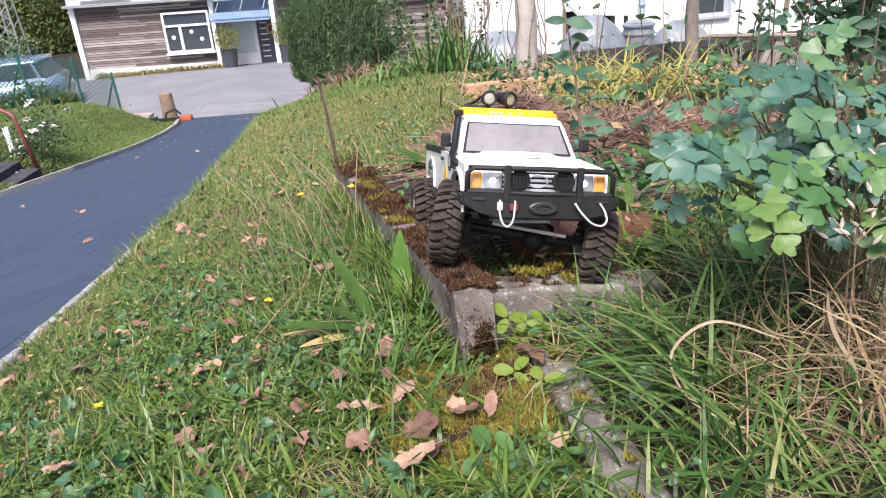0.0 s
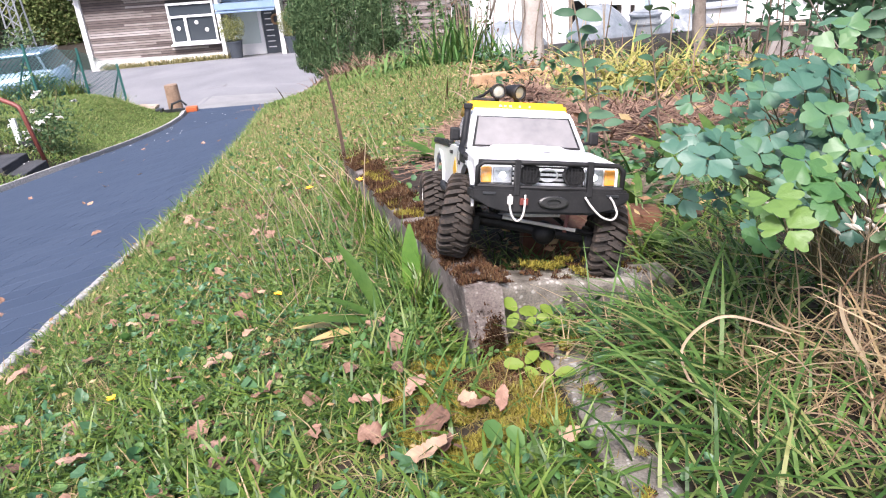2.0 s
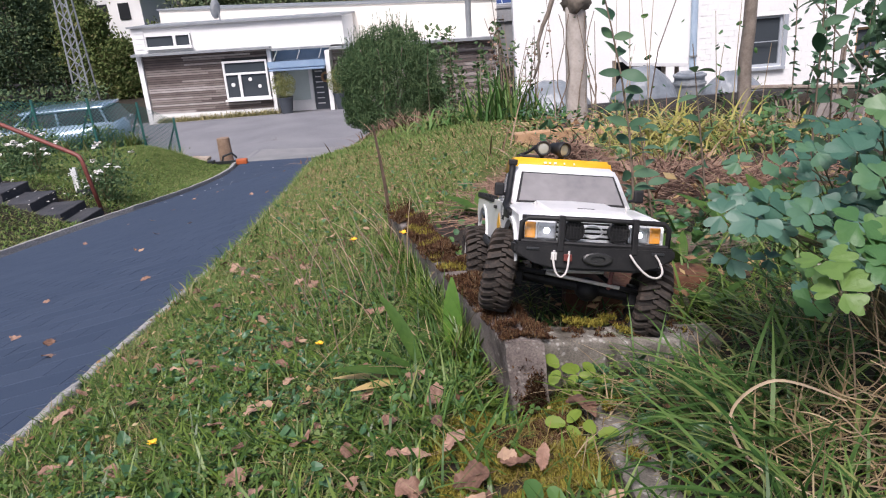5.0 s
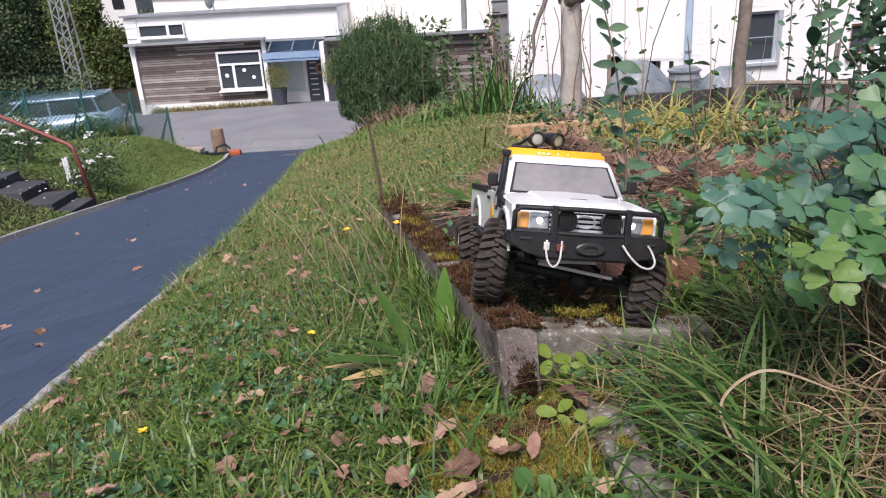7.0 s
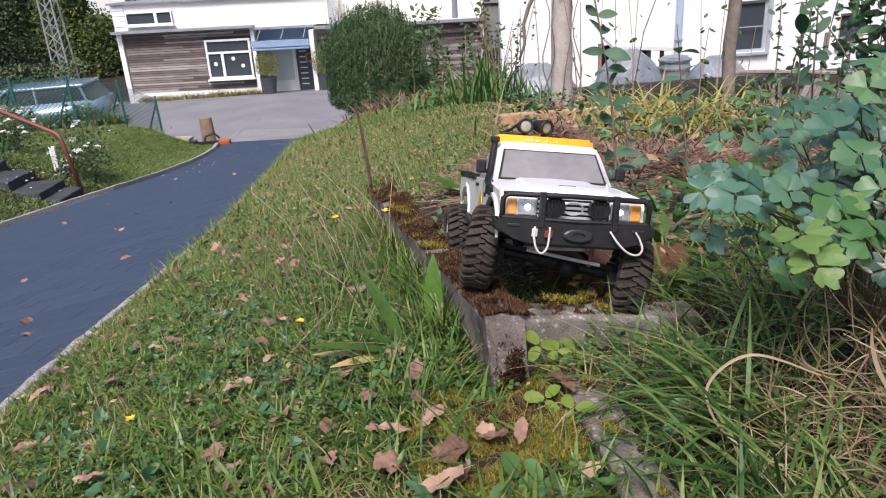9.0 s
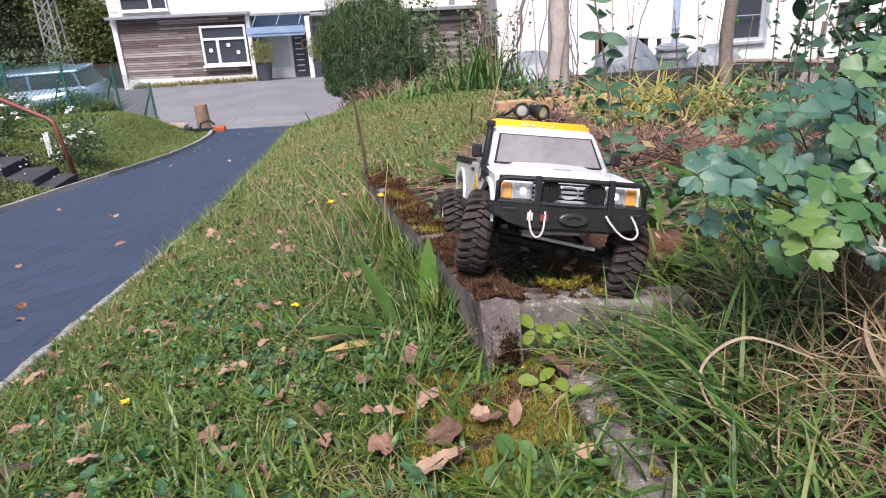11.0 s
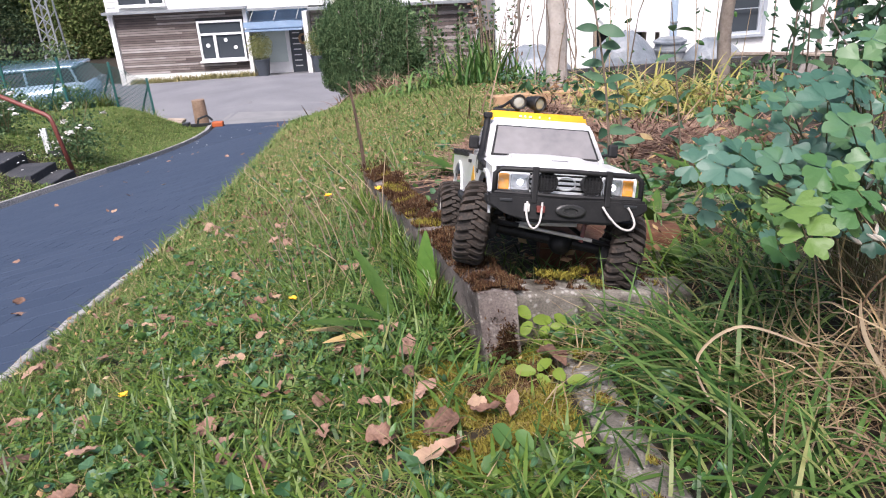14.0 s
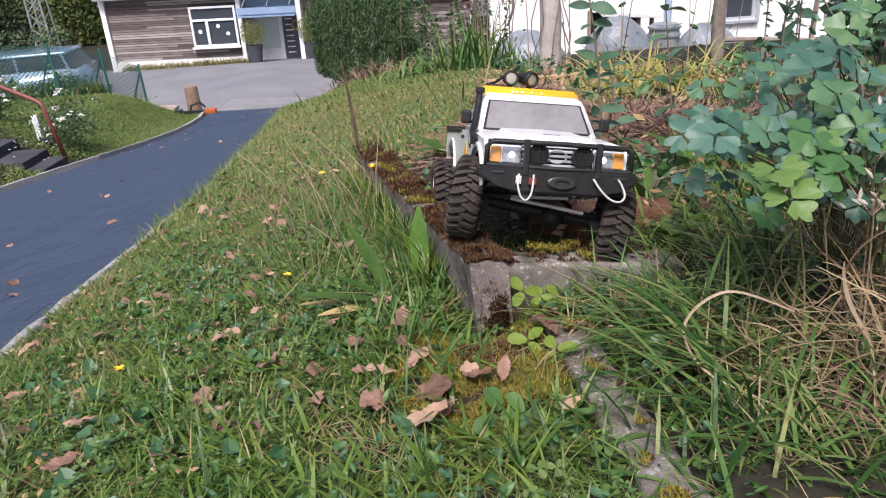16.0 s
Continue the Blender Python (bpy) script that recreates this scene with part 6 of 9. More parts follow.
# load bed
part("bed_floor", boxed((-0.086, 0.182, 0.112), (0.086, 0.402, 0.116)), WHITE_BODY, truck)
part("tailgate", boxed((-0.0885, 0.400, 0.106), (0.0885, 0.4085, 0.142), 0.002), WHITE_BODY, truck)
for sx in (-1, 1):
    rl = bmesh.new()
    box(rl, (sx * 0.0905 - 0.004, 0.186, 0.144), (sx * 0.0905 + 0.004, 0.405, 0.150), Matrix(), 0.001)
    for k_ in range(11):
        box(rl, (sx * 0.0905 - 0.005, 0.192 + 0.019 * k_, 0.1503), (sx * 0.0905 + 0.005, 0.201 + 0.019 * k_, 0.154))
    part("bed_rail", rl, BLACK, truck)
# yellow roof cap and spotlights
def slab(y0, y1, z0, z1, w0, w1):
    lo = [(-w0, y0 - 0.004, z0), (w0, y0 - 0.004, z0), (w0, y1, z0), (-w0, y1, z0)]
    hi = [(-w1, y0, z1), (w1, y0, z1), (w1, y1 - 0.006, z1), (-w1, y1 - 0.006, z1)]
    bm = loft(bmesh.new(), [lo, hi])
    bmesh.ops.bevel(bm, geom=list(bm.edges), offset=0.004, segments=2, affect="EDGES")
    return bm


part("roof_cap", slab(0.118, 0.196, 0.190, 0.2165, 0.079, 0.072), YELLOW, truck, "orange-yellow roof cap with pale print", smooth=True)
for k_, w_ in ((0, 0.004), (1, 0.003), (2, 0.004), (4, 0.002), (6, 0.002)):
    part("print_bar", boxed((-0.030 + 0.0075 * k_, 0.1145, 0.2085), (-0.030 + 0.0075 * k_ + w_, 0.1185, 0.2115)), plain("pale_print", (0.80, 0.72, 0.55), 0.6), truck)
for x_, tx, ty in ((-0.025, 0, 2), (0.006, 8, 28)):
    m_ = pose(x_, 0.158, 0.2325, tx, 0, ty)
    sp = part("spotlight", lathe(bmesh.new(), [(0.005, 0.028), (0.008, 0.024), (0.0105, 0.008), (0.0118, 0.0), (0.0118, -0.007), (0.0095, -0.007), (0.0090, -0.003), (0.002, -0.003)], "y", 20, m_), BLACK, truck, smooth=True)
    part("lens", lathe(bmesh.new(), [(0.001, -0.0050), (0.0075, -0.0045), (0.009, -0.0036), (0.009, -0.0032), (0.001, -0.0032)], "y", 20, m_), LENS_SPOT, sp)
    part("bracket", tubed([(x_, 0.164, 0.2155), (x_, 0.164, 0.225)], 0.004, 6), BLACK, sp)
part("light_bar", boxed((-0.062, 0.150, 0.2160), (-0.030, 0.172, 0.2215), 0.002), BLACK, truck)
part("light_cable", tubed([(-0.06, 0.17, 0.220), (-0.045, 0.176, 0.226), (-0.03, 0.186, 0.237), (-0.004, 0.186, 0.237)], 0.0025, 6), BLACK, truck)
# snorkel, mirrors
sn = [(-0.092, -0.004, 0.138), (-0.094, 0.02, 0.141), (-0.094, 0.045, 0.147), (-0.090, 0.056, 0.157), (-0.082, 0.086, 0.194), (-0.081, 0.090, 0.205)]
part("snorkel", tubed(sn, 0.0048, 8), BLACK, truck, smooth=True)
part("snorkel_head", boxed((-0.0865, 0.084, 0.203), (-0.0745, 0.098, 0.2115), 0.002), BLACK, truck)
part("snorkel_base", boxed((-0.0975, 0.000, 0.130), (-0.0925, 0.042, 0.143), 0.002), BLACK, truck)
for sx in (-1, 1):
    mi = part("mirror", boxed((sx * 0.1015 - 0.007, 0.062, 0.158), (sx * 0.1015 + 0.007, 0.070, 0.177), 0.003), BLACK, truck)
    part("mirror_arm", tubed([(sx * 0.086, 0.068, 0.159), (sx * 0.097, 0.067, 0.162)], 0.0025, 6), BLACK, mi)
# door details
for sx in (-1, 1):
    part("door_handle", boxed((sx * 0.0945 - 0.0015, 0.141, 0.136), (sx * 0.0945 + 0.0015, 0.159, 0.141), 0.0008), BLACK, truck)
    dm = extrude(bmesh.new(), [(0.116, 0.096), (0.133, 0.114), (0.116, 0.132), (0.099, 0.114)], sx * 0.0926, sx * 0.0932, "x")
    part("door_diamond", dm, YELLOW, truck, "yellow diamond sticker")
    part("fender_vent", boxed((sx * 0.0926, 0.064, 0.124), (sx * 0.0934, 0.080, 0.130)), BLACK, truck)
    for z_ in (0.098, 0.155):
        part("panel_joint", boxed((sx * 0.0926 - 0.0002, 0.090, 0.090), (sx * 0.0926 + 0.0004, 0.0912, 0.146)), BLACK, truck) if z_ < 0.1 else None

# grille, lamps, bull bar and bumper
part("grille", boxed((-0.088, -0.0655, 0.104), (0.088, -0.060, 0.140), 0.001), BLACK, truck)
for k_ in range(5):
    part("grille_bar", boxed((-0.045, -0.0685, 0.1095 + 0.006 * k_), (0.045, -0.066, 0.1130 + 0.006 * k_), 0.0006), CHROME, truck)
part("emblem", tubed([(0.0125 * math.cos(0.3 * k), -0.0705, 0.123 + 0.0078 * math.sin(0.3 * k)) for k in range(22)], 0.0011, 6), CHROME, truck, "plain oval chrome emblem")
for sx, x0_, x1_, xo in ((-1, -0.087, -0.046, -0.0715), (1, 0.046, 0.087, 0.0715)):
    hl = part("headlight", boxed((x0_, -0.071, 0.110), (x1_, -0.0658, 0.134), 0.002), CHROME, truck, "lit rectangular headlight")
    a_, b_ = (xo, x1_) if sx < 0 else (x0_, xo)
    part("lens", boxed((a_ + 0.001, -0.0740, 0.112), (b_ - 0.001, -0.0712, 0.132), 0.0012), LENS_WHITE, hl)
    part("bulb", lathe(bmesh.new(), [(0.0008, -0.0772), (0.0026, -0.0764), (0.0040, -0.0742), (0.0008, -0.0742)], "y", 16, Matrix.Translation(((a_ + b_) / 2, 0, 0.122))), plain("lit_bulb", (1.0, 1.0, 1.0), 0.2, 0, 4.0) if sx > 0 else plain("lit_bulb_dim", (1.0, 1.0, 1.0), 0.2, 0, 3.0), hl)
    a_, b_ = (x0_, xo) if sx < 0 else (xo, x1_)
    part("indicator", boxed((a_ + 0.001, -0.0738, 0.112), (b_ - 0.001, -0.0712, 0.132), 0.0012), LENS_ORANGE, hl, "orange indicator lens")
for x_ in (-0.0265, 0.0305):
    fg = part("driving_light", lathe(bmesh.new(), [(0.002, -0.062), (0.0115, -0.066), (0.0135, -0.078), (0.0135, -0.083), (0.0115, -0.083), (0.011, -0.080), (0.002, -0.080)], "y", 20, Matrix.Translation((x_, 0, 0.124))), BLACK, truck, "round black driving light with grid")
    for k_ in range(-2, 3):
        w_ = 0.0108 * math.sqrt(max(0.1, 1 - (k_ / 2.7) ** 2))
        part("guard_bar", boxed((x_ + 0.0042 * k_ - 0.0007, -0.0845, 0.124 - w_), (x_ + 0.0042 * k_ + 0.0007, -0.083, 0.124 + w_)), BLACK, fg)
        part("guard_bar", boxed((x_ - w_, -0.0850, 0.124 + 0.0042 * k_ - 0.0007), (x_ + w_, -0.0846, 0.124 + 0.0042 * k_ + 0.0007)), BLACK, fg)
bb = bmesh.new()
tube(bb, [(-0.091, -0.070, 0.104), (-0.092, -0.084, 0.108), (-0.092, -0.085, 0.132), (-0.085, -0.086, 0.138), (0.0, -0.089, 0.139), (0.085, -0.086, 0.138), (0.092, -0.085, 0.132), (0.092, -0.084, 0.108), (0.091, -0.070, 0.104)], 0.0034, 8)
part("bull_bar", bb, BLACK, truck, smooth=True)
part("bull_bar_rail", tubed([(-0.092, -0.085, 0.109), (0.0, -0.088, 0.108), (0.092, -0.085, 0.109)], 0.003, 8), BLACK, truck)
for x_ in (-0.0435, 0.0485):
    part("bull_bar_upright", boxed((x_ - 0.0038, -0.093, 0.098), (x_ + 0.0038, -0.085, 0.1425), 0.0015), BLACK, truck)
bp = extrude(bmesh.new(), [(-0.100, 0.108), (0.100, 0.108), (0.101, 0.094), (0.078, 0.084), (0.055, 0.076), (-0.055, 0.076), (-0.078, 0.084), (-0.101, 0.094)], -0.092, -0.060, "y")
bmesh.ops.bevel(bp, geom=list(bp.edges), offset=0.003, segments=2, affect="EDGES")
bumper = part("bumper", bp, BLACK, truck)
part("fairlead", lathe(bmesh.new(), [(0.008, -0.0925), (0.019, -0.0925), (0.019, -0.096), (0.016, -0.097), (0.009, -0.097), (0.008, -0.094)], "y", 24, Matrix.Translation((0.0025, 0, 0.0915)) @ Matrix.Diagonal((1, 1, 0.42, 1))), surface("worn_black", [(0.014, 0.014, 0.014), (0.028, 0.028, 0.028)], 50, 0.4), bumper)
for x_ in (-0.078, 0.078):
    part("bumper_slot", boxed((x_ - 0.008, -0.0935, 0.099), (x_ + 0.008, -0.0915, 0.1025), 0.0008), DARK, bumper)
part("tow_hook", boxed((-0.040, -0.0975, 0.0875), (-0.030, -0.0925, 0.096), 0.001), REDHOOK, bumper, "red tow hook")
part("winch_rope", tubed(flowing([(-0.052, -0.095, 0.100), (-0.0535, -0.1, 0.088), (-0.050, -0.103, 0.074), (-0.043, -0.104, 0.069), (-0.036, -0.101, 0.078), (-0.0335, -0.095, 0.100)]), 0.0014, 7), ROPE, bumper, "white rope loop", smooth=True)
part("winch_rope", tubed(flowing([(0.042, -0.095, 0.099), (0.050, -0.101, 0.087), (0.062, -0.104, 0.076), (0.075, -0.104, 0.073), (0.0825, -0.1, 0.080), (0.0795, -0.095, 0.092), (0.074, -0.094, 0.100)]), 0.0014, 7), ROPE, bumper, "white rope loop", smooth=True)
part("rope_eye", boxed((-0.056, -0.098, 0.088), (-0.049, -0.0945, 0.098), 0.001), STEEL, bumper)

# chassis
for sx in (-1, 1):
    part("frame_rail", boxed((sx * 0.032 - 0.004, -0.058, 0.083), (sx * 0.032 + 0.004, 0.40, 0.099), 0.001), BLACK, truck)
part("skid_plate", extrude(bmesh.new(), [(-0.035, 0.075), (0.03, 0.066), (0.20, 0.066), (0.25, 0.082), (-0.035, 0.085)], -0.03, 0.03, "x"), BLACK, truck)
part("gearbox", boxed((-0.028, 0.05, 0.082), (0.028, 0.17, 0.130), 0.006), BLACK, truck)
part("motor", tubed([(0.0, 0.03, 0.115), (0.0, 0.09, 0.115)], 0.018, 16), STEEL, truck)
part("servo", boxed((-0.02, -0.045, 0.080), (0.022, -0.025, 0.100), 0.002), BLACK, truck)
part("inner_floor", boxed((-0.084, -0.055, 0.128), (0.084, 0.225, 0.131)), BLACK, truck)


def tread_block(h_):
    rings = []
    for u, r_, wd in ((-0.16, 0.0562, 0.040), (0.10, 0.0572, 0.058), (0.40, 0.0572, 0.060), (0.70, 0.0566, 0.062), (0.90, 0.0540, 0.066), (1.06, 0.0455, 0.060)):
        a_ = 0.16 * max(0.0, u) - 0.10 * max(0.0, u - 0.6)
        ring = []
        for da, dr in ((-wd * 1.15, -0.0085), (-wd * 0.80, 0.0), (wd * 0.80, 0.0), (wd * 1.15, -0.0085)):
            ring.append((h_ * u * 0.0212 if u < 1 else h_ * (0.0226 if dr == 0 else 0.0195), (r_ + dr) * math.cos(a_ + da), (r_ + dr) * math.sin(a_ + da)))
        rings.append(ring if h_ > 0 else ring[::-1])
    bm = loft(bmesh.new(), rings)
    me = bpy.data.meshes.new("tread_block")
    bm.to_mesh(me)
    bm.free()
    me.materials.append(RUBBER)
    return me


LUG = {-1: tread_block(-1), 1: tread_block(1)}


def wheel(parent, base, x_, y_, steer, sx):
    """A knobbly tyre on a white rim, with its axis across the truck."""
    m_ = base @ Matrix.Translation((x_, y_, 0.060)) @ pose(0, 0, 0, 0, 0, steer)
    ty = lathe(bmesh.new(), [(0.030, -0.017), (0.034, -0.0200), (0.044, -0.0212), (0.0480, -0.0190), (0.0500, -0.012), (0.0505, 0.0), (0.0500, 0.012), (0.0480, 0.0190), (0.044, 0.0212), (0.034, 0.0200), (0.030, 0.017)], "x", 40, m_)
    w_ = part("wheel", ty, RUBBER, parent, "black knobbly tyre")
    for k_ in range(26):
        for h_, ph in ((-1, 0.0), (1, 0.5)):
            ob = new("tread_block", LUG[h_])
            ob.matrix_basis = m_ @ pose(0, 0, 0, 360 * (k_ + ph) / 26, 0, 0)
            ob.parent = w_
    rim = lathe(bmesh.new(), [(0.006, sx * 0.010), (0.024, sx * 0.011), (0.027, sx * 0.014), (0.0295, sx * 0.0180), (0.0305, sx * 0.0180), (0.0305, -sx * 0.016), (0.006, -sx * 0.016)], "x", 28, m_)
    for k_ in range(8):
        box(rim, (sx * 0.011 - 0.002, -0.0022, 0.010), (sx * 0.011 + 0.003, 0.0022, 0.024), m_ @ pose(0, 0, 0, 45 * k_, 0, 0), 0.0)
    part("rim", rim, RIMWHITE, w_, "white beadlock rim")
    part("hub_nut", lathe(bmesh.new(), [(0.001, sx * 0.016), (0.005, sx * 0.016), (0.006, sx * 0.0135), (0.006, sx * 0.010), (0.001, sx * 0.010)], "x", 8, m_), STEEL, w_)
    return w_


for name_, y_, roll_, lift_, steer in (("front_axle", 0.0, 8.0, -0.016, -3), ("rear_axle", 0.313, -4.0, -0.014, 0)):
    ax = part(name_, tubed([(-0.088, 0, 0.060), (-0.03, 0, 0.060), (0.03, 0, 0.060), (0.088, 0, 0.060)], 0.0072, 10), BLACK, truck)
    ax.matrix_basis = Matrix.Translation((0, y_, lift_)) @ Matrix.Translation((0, 0, 0.06)) @ pose(0, 0, 0, 0, roll_, 0) @ pose(0, 0, 0, 0, 0, -8 if y_ == 0.0 else 0) @ Matrix.Translation((0, 0, -0.06))
    df = lathe(bmesh.new(), [(0.002, -0.022), (0.011, -0.018), (0.016, -0.006), (0.016, 0.006), (0.011, 0.02), (0.002, 0.024)], "y", 18, Matrix.Translation((0.018, 0, 0.058)))
    part("differential", df, BLACK, ax, smooth=True)
    for sx in (-1, 1):
        wheel(truck, ax.matrix_basis.copy(), sx * 0.101, 0.0, steer, sx)
    if y_ == 0.0:
        part("tie_rod", tubed([(-0.045, -0.043, 0.073), (0.052, -0.043, 0.073)], 0.0024, 8), STEEL, ax, "bright steel tie rod")
        part("rod_end", tubed([(-0.080, -0.024, 0.070), (-0.045, -0.043, 0.073)], 0.0034, 8), BLACK, ax)
        part("rod_end", tubed([(0.052, -0.043, 0.073), (0.080, -0.024, 0.070)], 0.0034, 8), BLACK, ax)
        part("drag_link", tubed([(-0.05, -0.034, 0.074), (0.03, -0.034, 0.088)], 0.0024, 8), STEEL, ax)
        part("servo_horn", boxed((0.036, -0.0445, 0.068), (0.041, -0.0405, 0.092), 0.001), REDHOOK, ax, "small orange-red link")
        for sx in (-1, 1):
            part("knuckle", boxed((sx * 0.077 - 0.006, -0.02, 0.046), (sx * 0.077 + 0.006, 0.014, 0.076), 0.003), BLACK, ax)
for sx in (-1, 1):
    for y_, lean_ in ((0.0, 0.02), (0.313, -0.02)):
        sh = part("shock", tubed([(sx * 0.055, y_, 0.066), (sx * 0.046, y_ + lean_, 0.135)], 0.005, 8), BLACK, truck)
        spb = bmesh.new()
        p0, p1 = Vector((sx * 0.055, y_, 0.070)), Vector((sx * 0.047, y_ + lean_ * 0.85, 0.125))
        pts_ = []
        dd = (p1 - p0).normalized()
        uu = dd.orthogonal().normalized()
        ww = dd.cross(uu)
        for k_ in range(57):
            a_ = k_ * 0.7854
            pts_.append(p0.lerp(p1, k_ / 56) + 0.0075 * (math.cos(a_) * uu + math.sin(a_) * ww))
        tube(spb, pts_, 0.0011, 5)
        part("spring", spb, COPPER, sh)
        part("link", tubed([(sx * 0.045, y_, 0.052), (sx * 0.03, 0.10 if y_ == 0 else 0.21, 0.072)], 0.0035, 7), BLACK, truck)


# ---- the house across the yard ----
GREYSHEET = surface("grey_sheet_metal", [(0.16, 0.165, 0.175), (0.24, 0.245, 0.255), (0.30, 0.305, 0.31)], 2, 0.6, 0.1, 8)
HOUSE = pose(-8, 27, -2, 0, 1.26, 0)
house = thing("house", HOUSE, "low white house with weathered larch cladding and a grey door", "house")


def hb(name, x0, x1, y0, y1, z0, z1, mat, parent=None, label="", bevel=0.0):
    """A block of the house, in the yard's own measures."""
    return part(name, boxed((x0 + 8, y0 - 27, z0 + 2), (x1 + 8, y1 - 27, z1 + 2), bevel), mat, parent or house, label)


hb("wall", -11.95, -6.95, 27.0, 32, -3.7, 0.0, WHITEWALL)
hb("wall", -6.95, -4.1, 27.7, 32, -3.7, 0.0, WHITEWALL)
hb("wall", -6.95, -4.1, 27.0, 27.69, -1.0, 0.0, WHITEWALL)
hb("wall", -4.1, 1.5, 27.1, 29.9, -3.7, -1.15, WHITEWALL)
part("wall", extrude(bmesh.new(), [(-3.95, -1.7), (9.75, -1.7), (9.75, 2.13), (-3.95, 2.55)], 3.0, 9.0, "y"), CREAMWALL, house)
hb("plinth", -11.75, -6.95, 26.9, 26.99, -3.7, -3.17, WHITEWALL)
hb("coping", -12.05, -4.0, 26.86, 32, 0.004, 0.07, GALV)
part("coping", extrude(bmesh.new(), [(-4.0, 2.555), (9.8, 2.133), (9.8, 2.195), (-4.0, 2.617)], 2.94, 9.0, "y"), GALV, house)
hb("ledge", -11.95, -6.82, 26.55, 26.99, -0.985, -0.90, GALV)
hb("ledge", -4.6, 1.55, 26.6, 27.09, -1.15, -1.06, GALV)
for x in (-11.78, -6.93):
    hb("corner_trim", x - 0.07, x + 0.07, 26.84, 26.99, -3.6, -0.99, PAINT_WHITE)
hb("corner_trim", -4.78, -4.62, 26.4, 27.69, -3.6, -1.16, PAINT_WHITE)
for k in range(16):
    z = -2.9 + 0.18 * k
    if z < 0:
        hb("siding_board", -11.94, -11.86 if z < -0.9 else -11.5, 26.965, 26.998, z, z + 0.16, PAINT_WHITE)


def cladding(x0, x1, z0, z1, rows, y, holes=()):
    dz = (z1 - z0) / rows
    for r in range(rows):
        x = x0
        while x < x1 - 0.02:
            e = min(x1, x + random.uniform(1.2, 3.6))
            za, zb = z0 + dz * r + 0.006, z0 + dz * (r + 1) - 0.012
            spans = [(x, e)]
            for hx0, hx1, hz0, hz1 in holes:
                if za < hz1 and zb > hz0:
                    cut = []
                    for a, b in spans:
                        cut += [(a, min(b, hx0))] if a < hx0 else []
                        cut += [(max(a, hx1), b)] if b > hx1 else []
                    spans = [s_ for s_ in cut if s_[1] - s_[0] > 0.03]
            for a, b in spans:
                d = random.uniform(0, 0.014)
                hb("slat", a, b - 0.006, y - 0.05 - d, y - 0.012, za, zb, SLAT)
            x = e


cladding(-11.7, -7.0, -3.15, -1.0, 25, 26.99, ((-8.76, -7.02, -2.80, -1.32),))
cladding(-4.6, 1.45, -3.45, -1.16, 18, 27.09)
# Near-black sheet behind the slats, painted shade for their gaps.
hb("slat_gap_shade", -11.7, -7.0, 26.978, 26.998, -3.15, -1.0, DARK)


def window(x0, x1, z0, z1, y, bars, parent=house, cross=None, f=0.075):
    """A white window: frame, sill, dark room behind real panes."""
    w = part("window", boxed((x0 + 8, y - 0.02 - 27, z0 + 2), (x1 + 8, y + 0.02 - 27, z1 + 2)), DARK, parent, "dark room behind the glass")
    for a, b, c, d in ((x0, x1, z0, z0 + f), (x0, x1, z1 - f, z1), (x0, x0 + f, z0 + f, z1 - f), (x1 - f, x1, z0 + f, z1 - f)):
        hb("frame", a, b, y - 0.10, y - 0.022, c, d, PAINT_WHITE, w)
    top = z1 - f if cross is None else cross
    if cross is not None:
        hb("frame", x0 + f, x1 - f, y - 0.10, y - 0.022, cross, cross + f, PAINT_WHITE, w)
        hb("pane", x0 + f, x1 - f, y - 0.05, y - 0.044, cross + f, z1 - f, PANE, w)
    xs = [x0 + f] + list(bars) + [x1 - f]
    for k, (a, b) in enumerate(zip(xs, xs[1:])):
        hb("pane", a, b, y - 0.05, y - 0.044, z0 + f, top, PANE, w)
        if k:
            hb("frame", a - 0.05, a + 0.05, y - 0.11, y - 0.055, z0 + f, top, PAINT_WHITE, w)
    hb("sill", x0 - 0.05, x1 + 0.05, y - 0.2, y - 0.022, z0 - 0.06, z0 - 0.003, PAINT_WHITE, w)
    return w


w = window(-8.72, -7.05, -2.76, -1.35, 26.9, (-8.13,), cross=-1.86)
for x, z, r in ((-8.42, -2.22, 0.075), (-7.75, -2.05, 0.07), (-7.42, -2.32, 0.07)):
    part("paper_ornament", lathe(bmesh.new(), [(0.01, 0), (r, 0.002), (r, 0.01), (0.01, 0.012)], "y", 16, Matrix.Translation((x + 8, 26.83 - 27, z + 2))), PAINT_WHITE, w)
window(-11.44, -9.76, -0.72, -0.28, 26.98, (-10.35,), f=0.04)
# porch
hb("porch_wall", -6.86, -4.79, 27.45, 27.69, -1.76, -1.64, SLAT)
hb("ledge", -6.82, -4.6, 26.75, 26.99, -1.08, -1.0, GALV)
hb("fanlight", -6.86, -4.79, 27.5, 27.69, -1.63, -1.003, BLUEGLASS)
can = part("canopy", boxed((1.15, -0.8, 0.40), (3.2, 0.4, 0.44), 0, pose(0, 0, 0.02, 12, 0, 0)), BLUEGLASS, house, "pale blue glass canopy")
for x in (-6.6, -5.75, -4.95):
    part("canopy_rod", tubed([(x + 8, -0.9, 0.62), (x + 8, 0.0, 0.98)], 0.02, 6), GALV, can)
hb("canopy_front", -6.86, -4.8, 26.15, 26.2, -1.62, -1.42, BLUEGLASS)
dr = hb("door", -5.50, -4.86, 27.36, 27.44, -3.46, -1.78, ANTHRACITE, label="anthracite front door with pale bars")
for k in range(7):
    hb("door_bar", -5.40, -5.12, 27.34, 27.357, -3.18 + 0.2 * k, -3.14 + 0.2 * k, PAINT_WHITE, dr)
bm = bmesh.new()
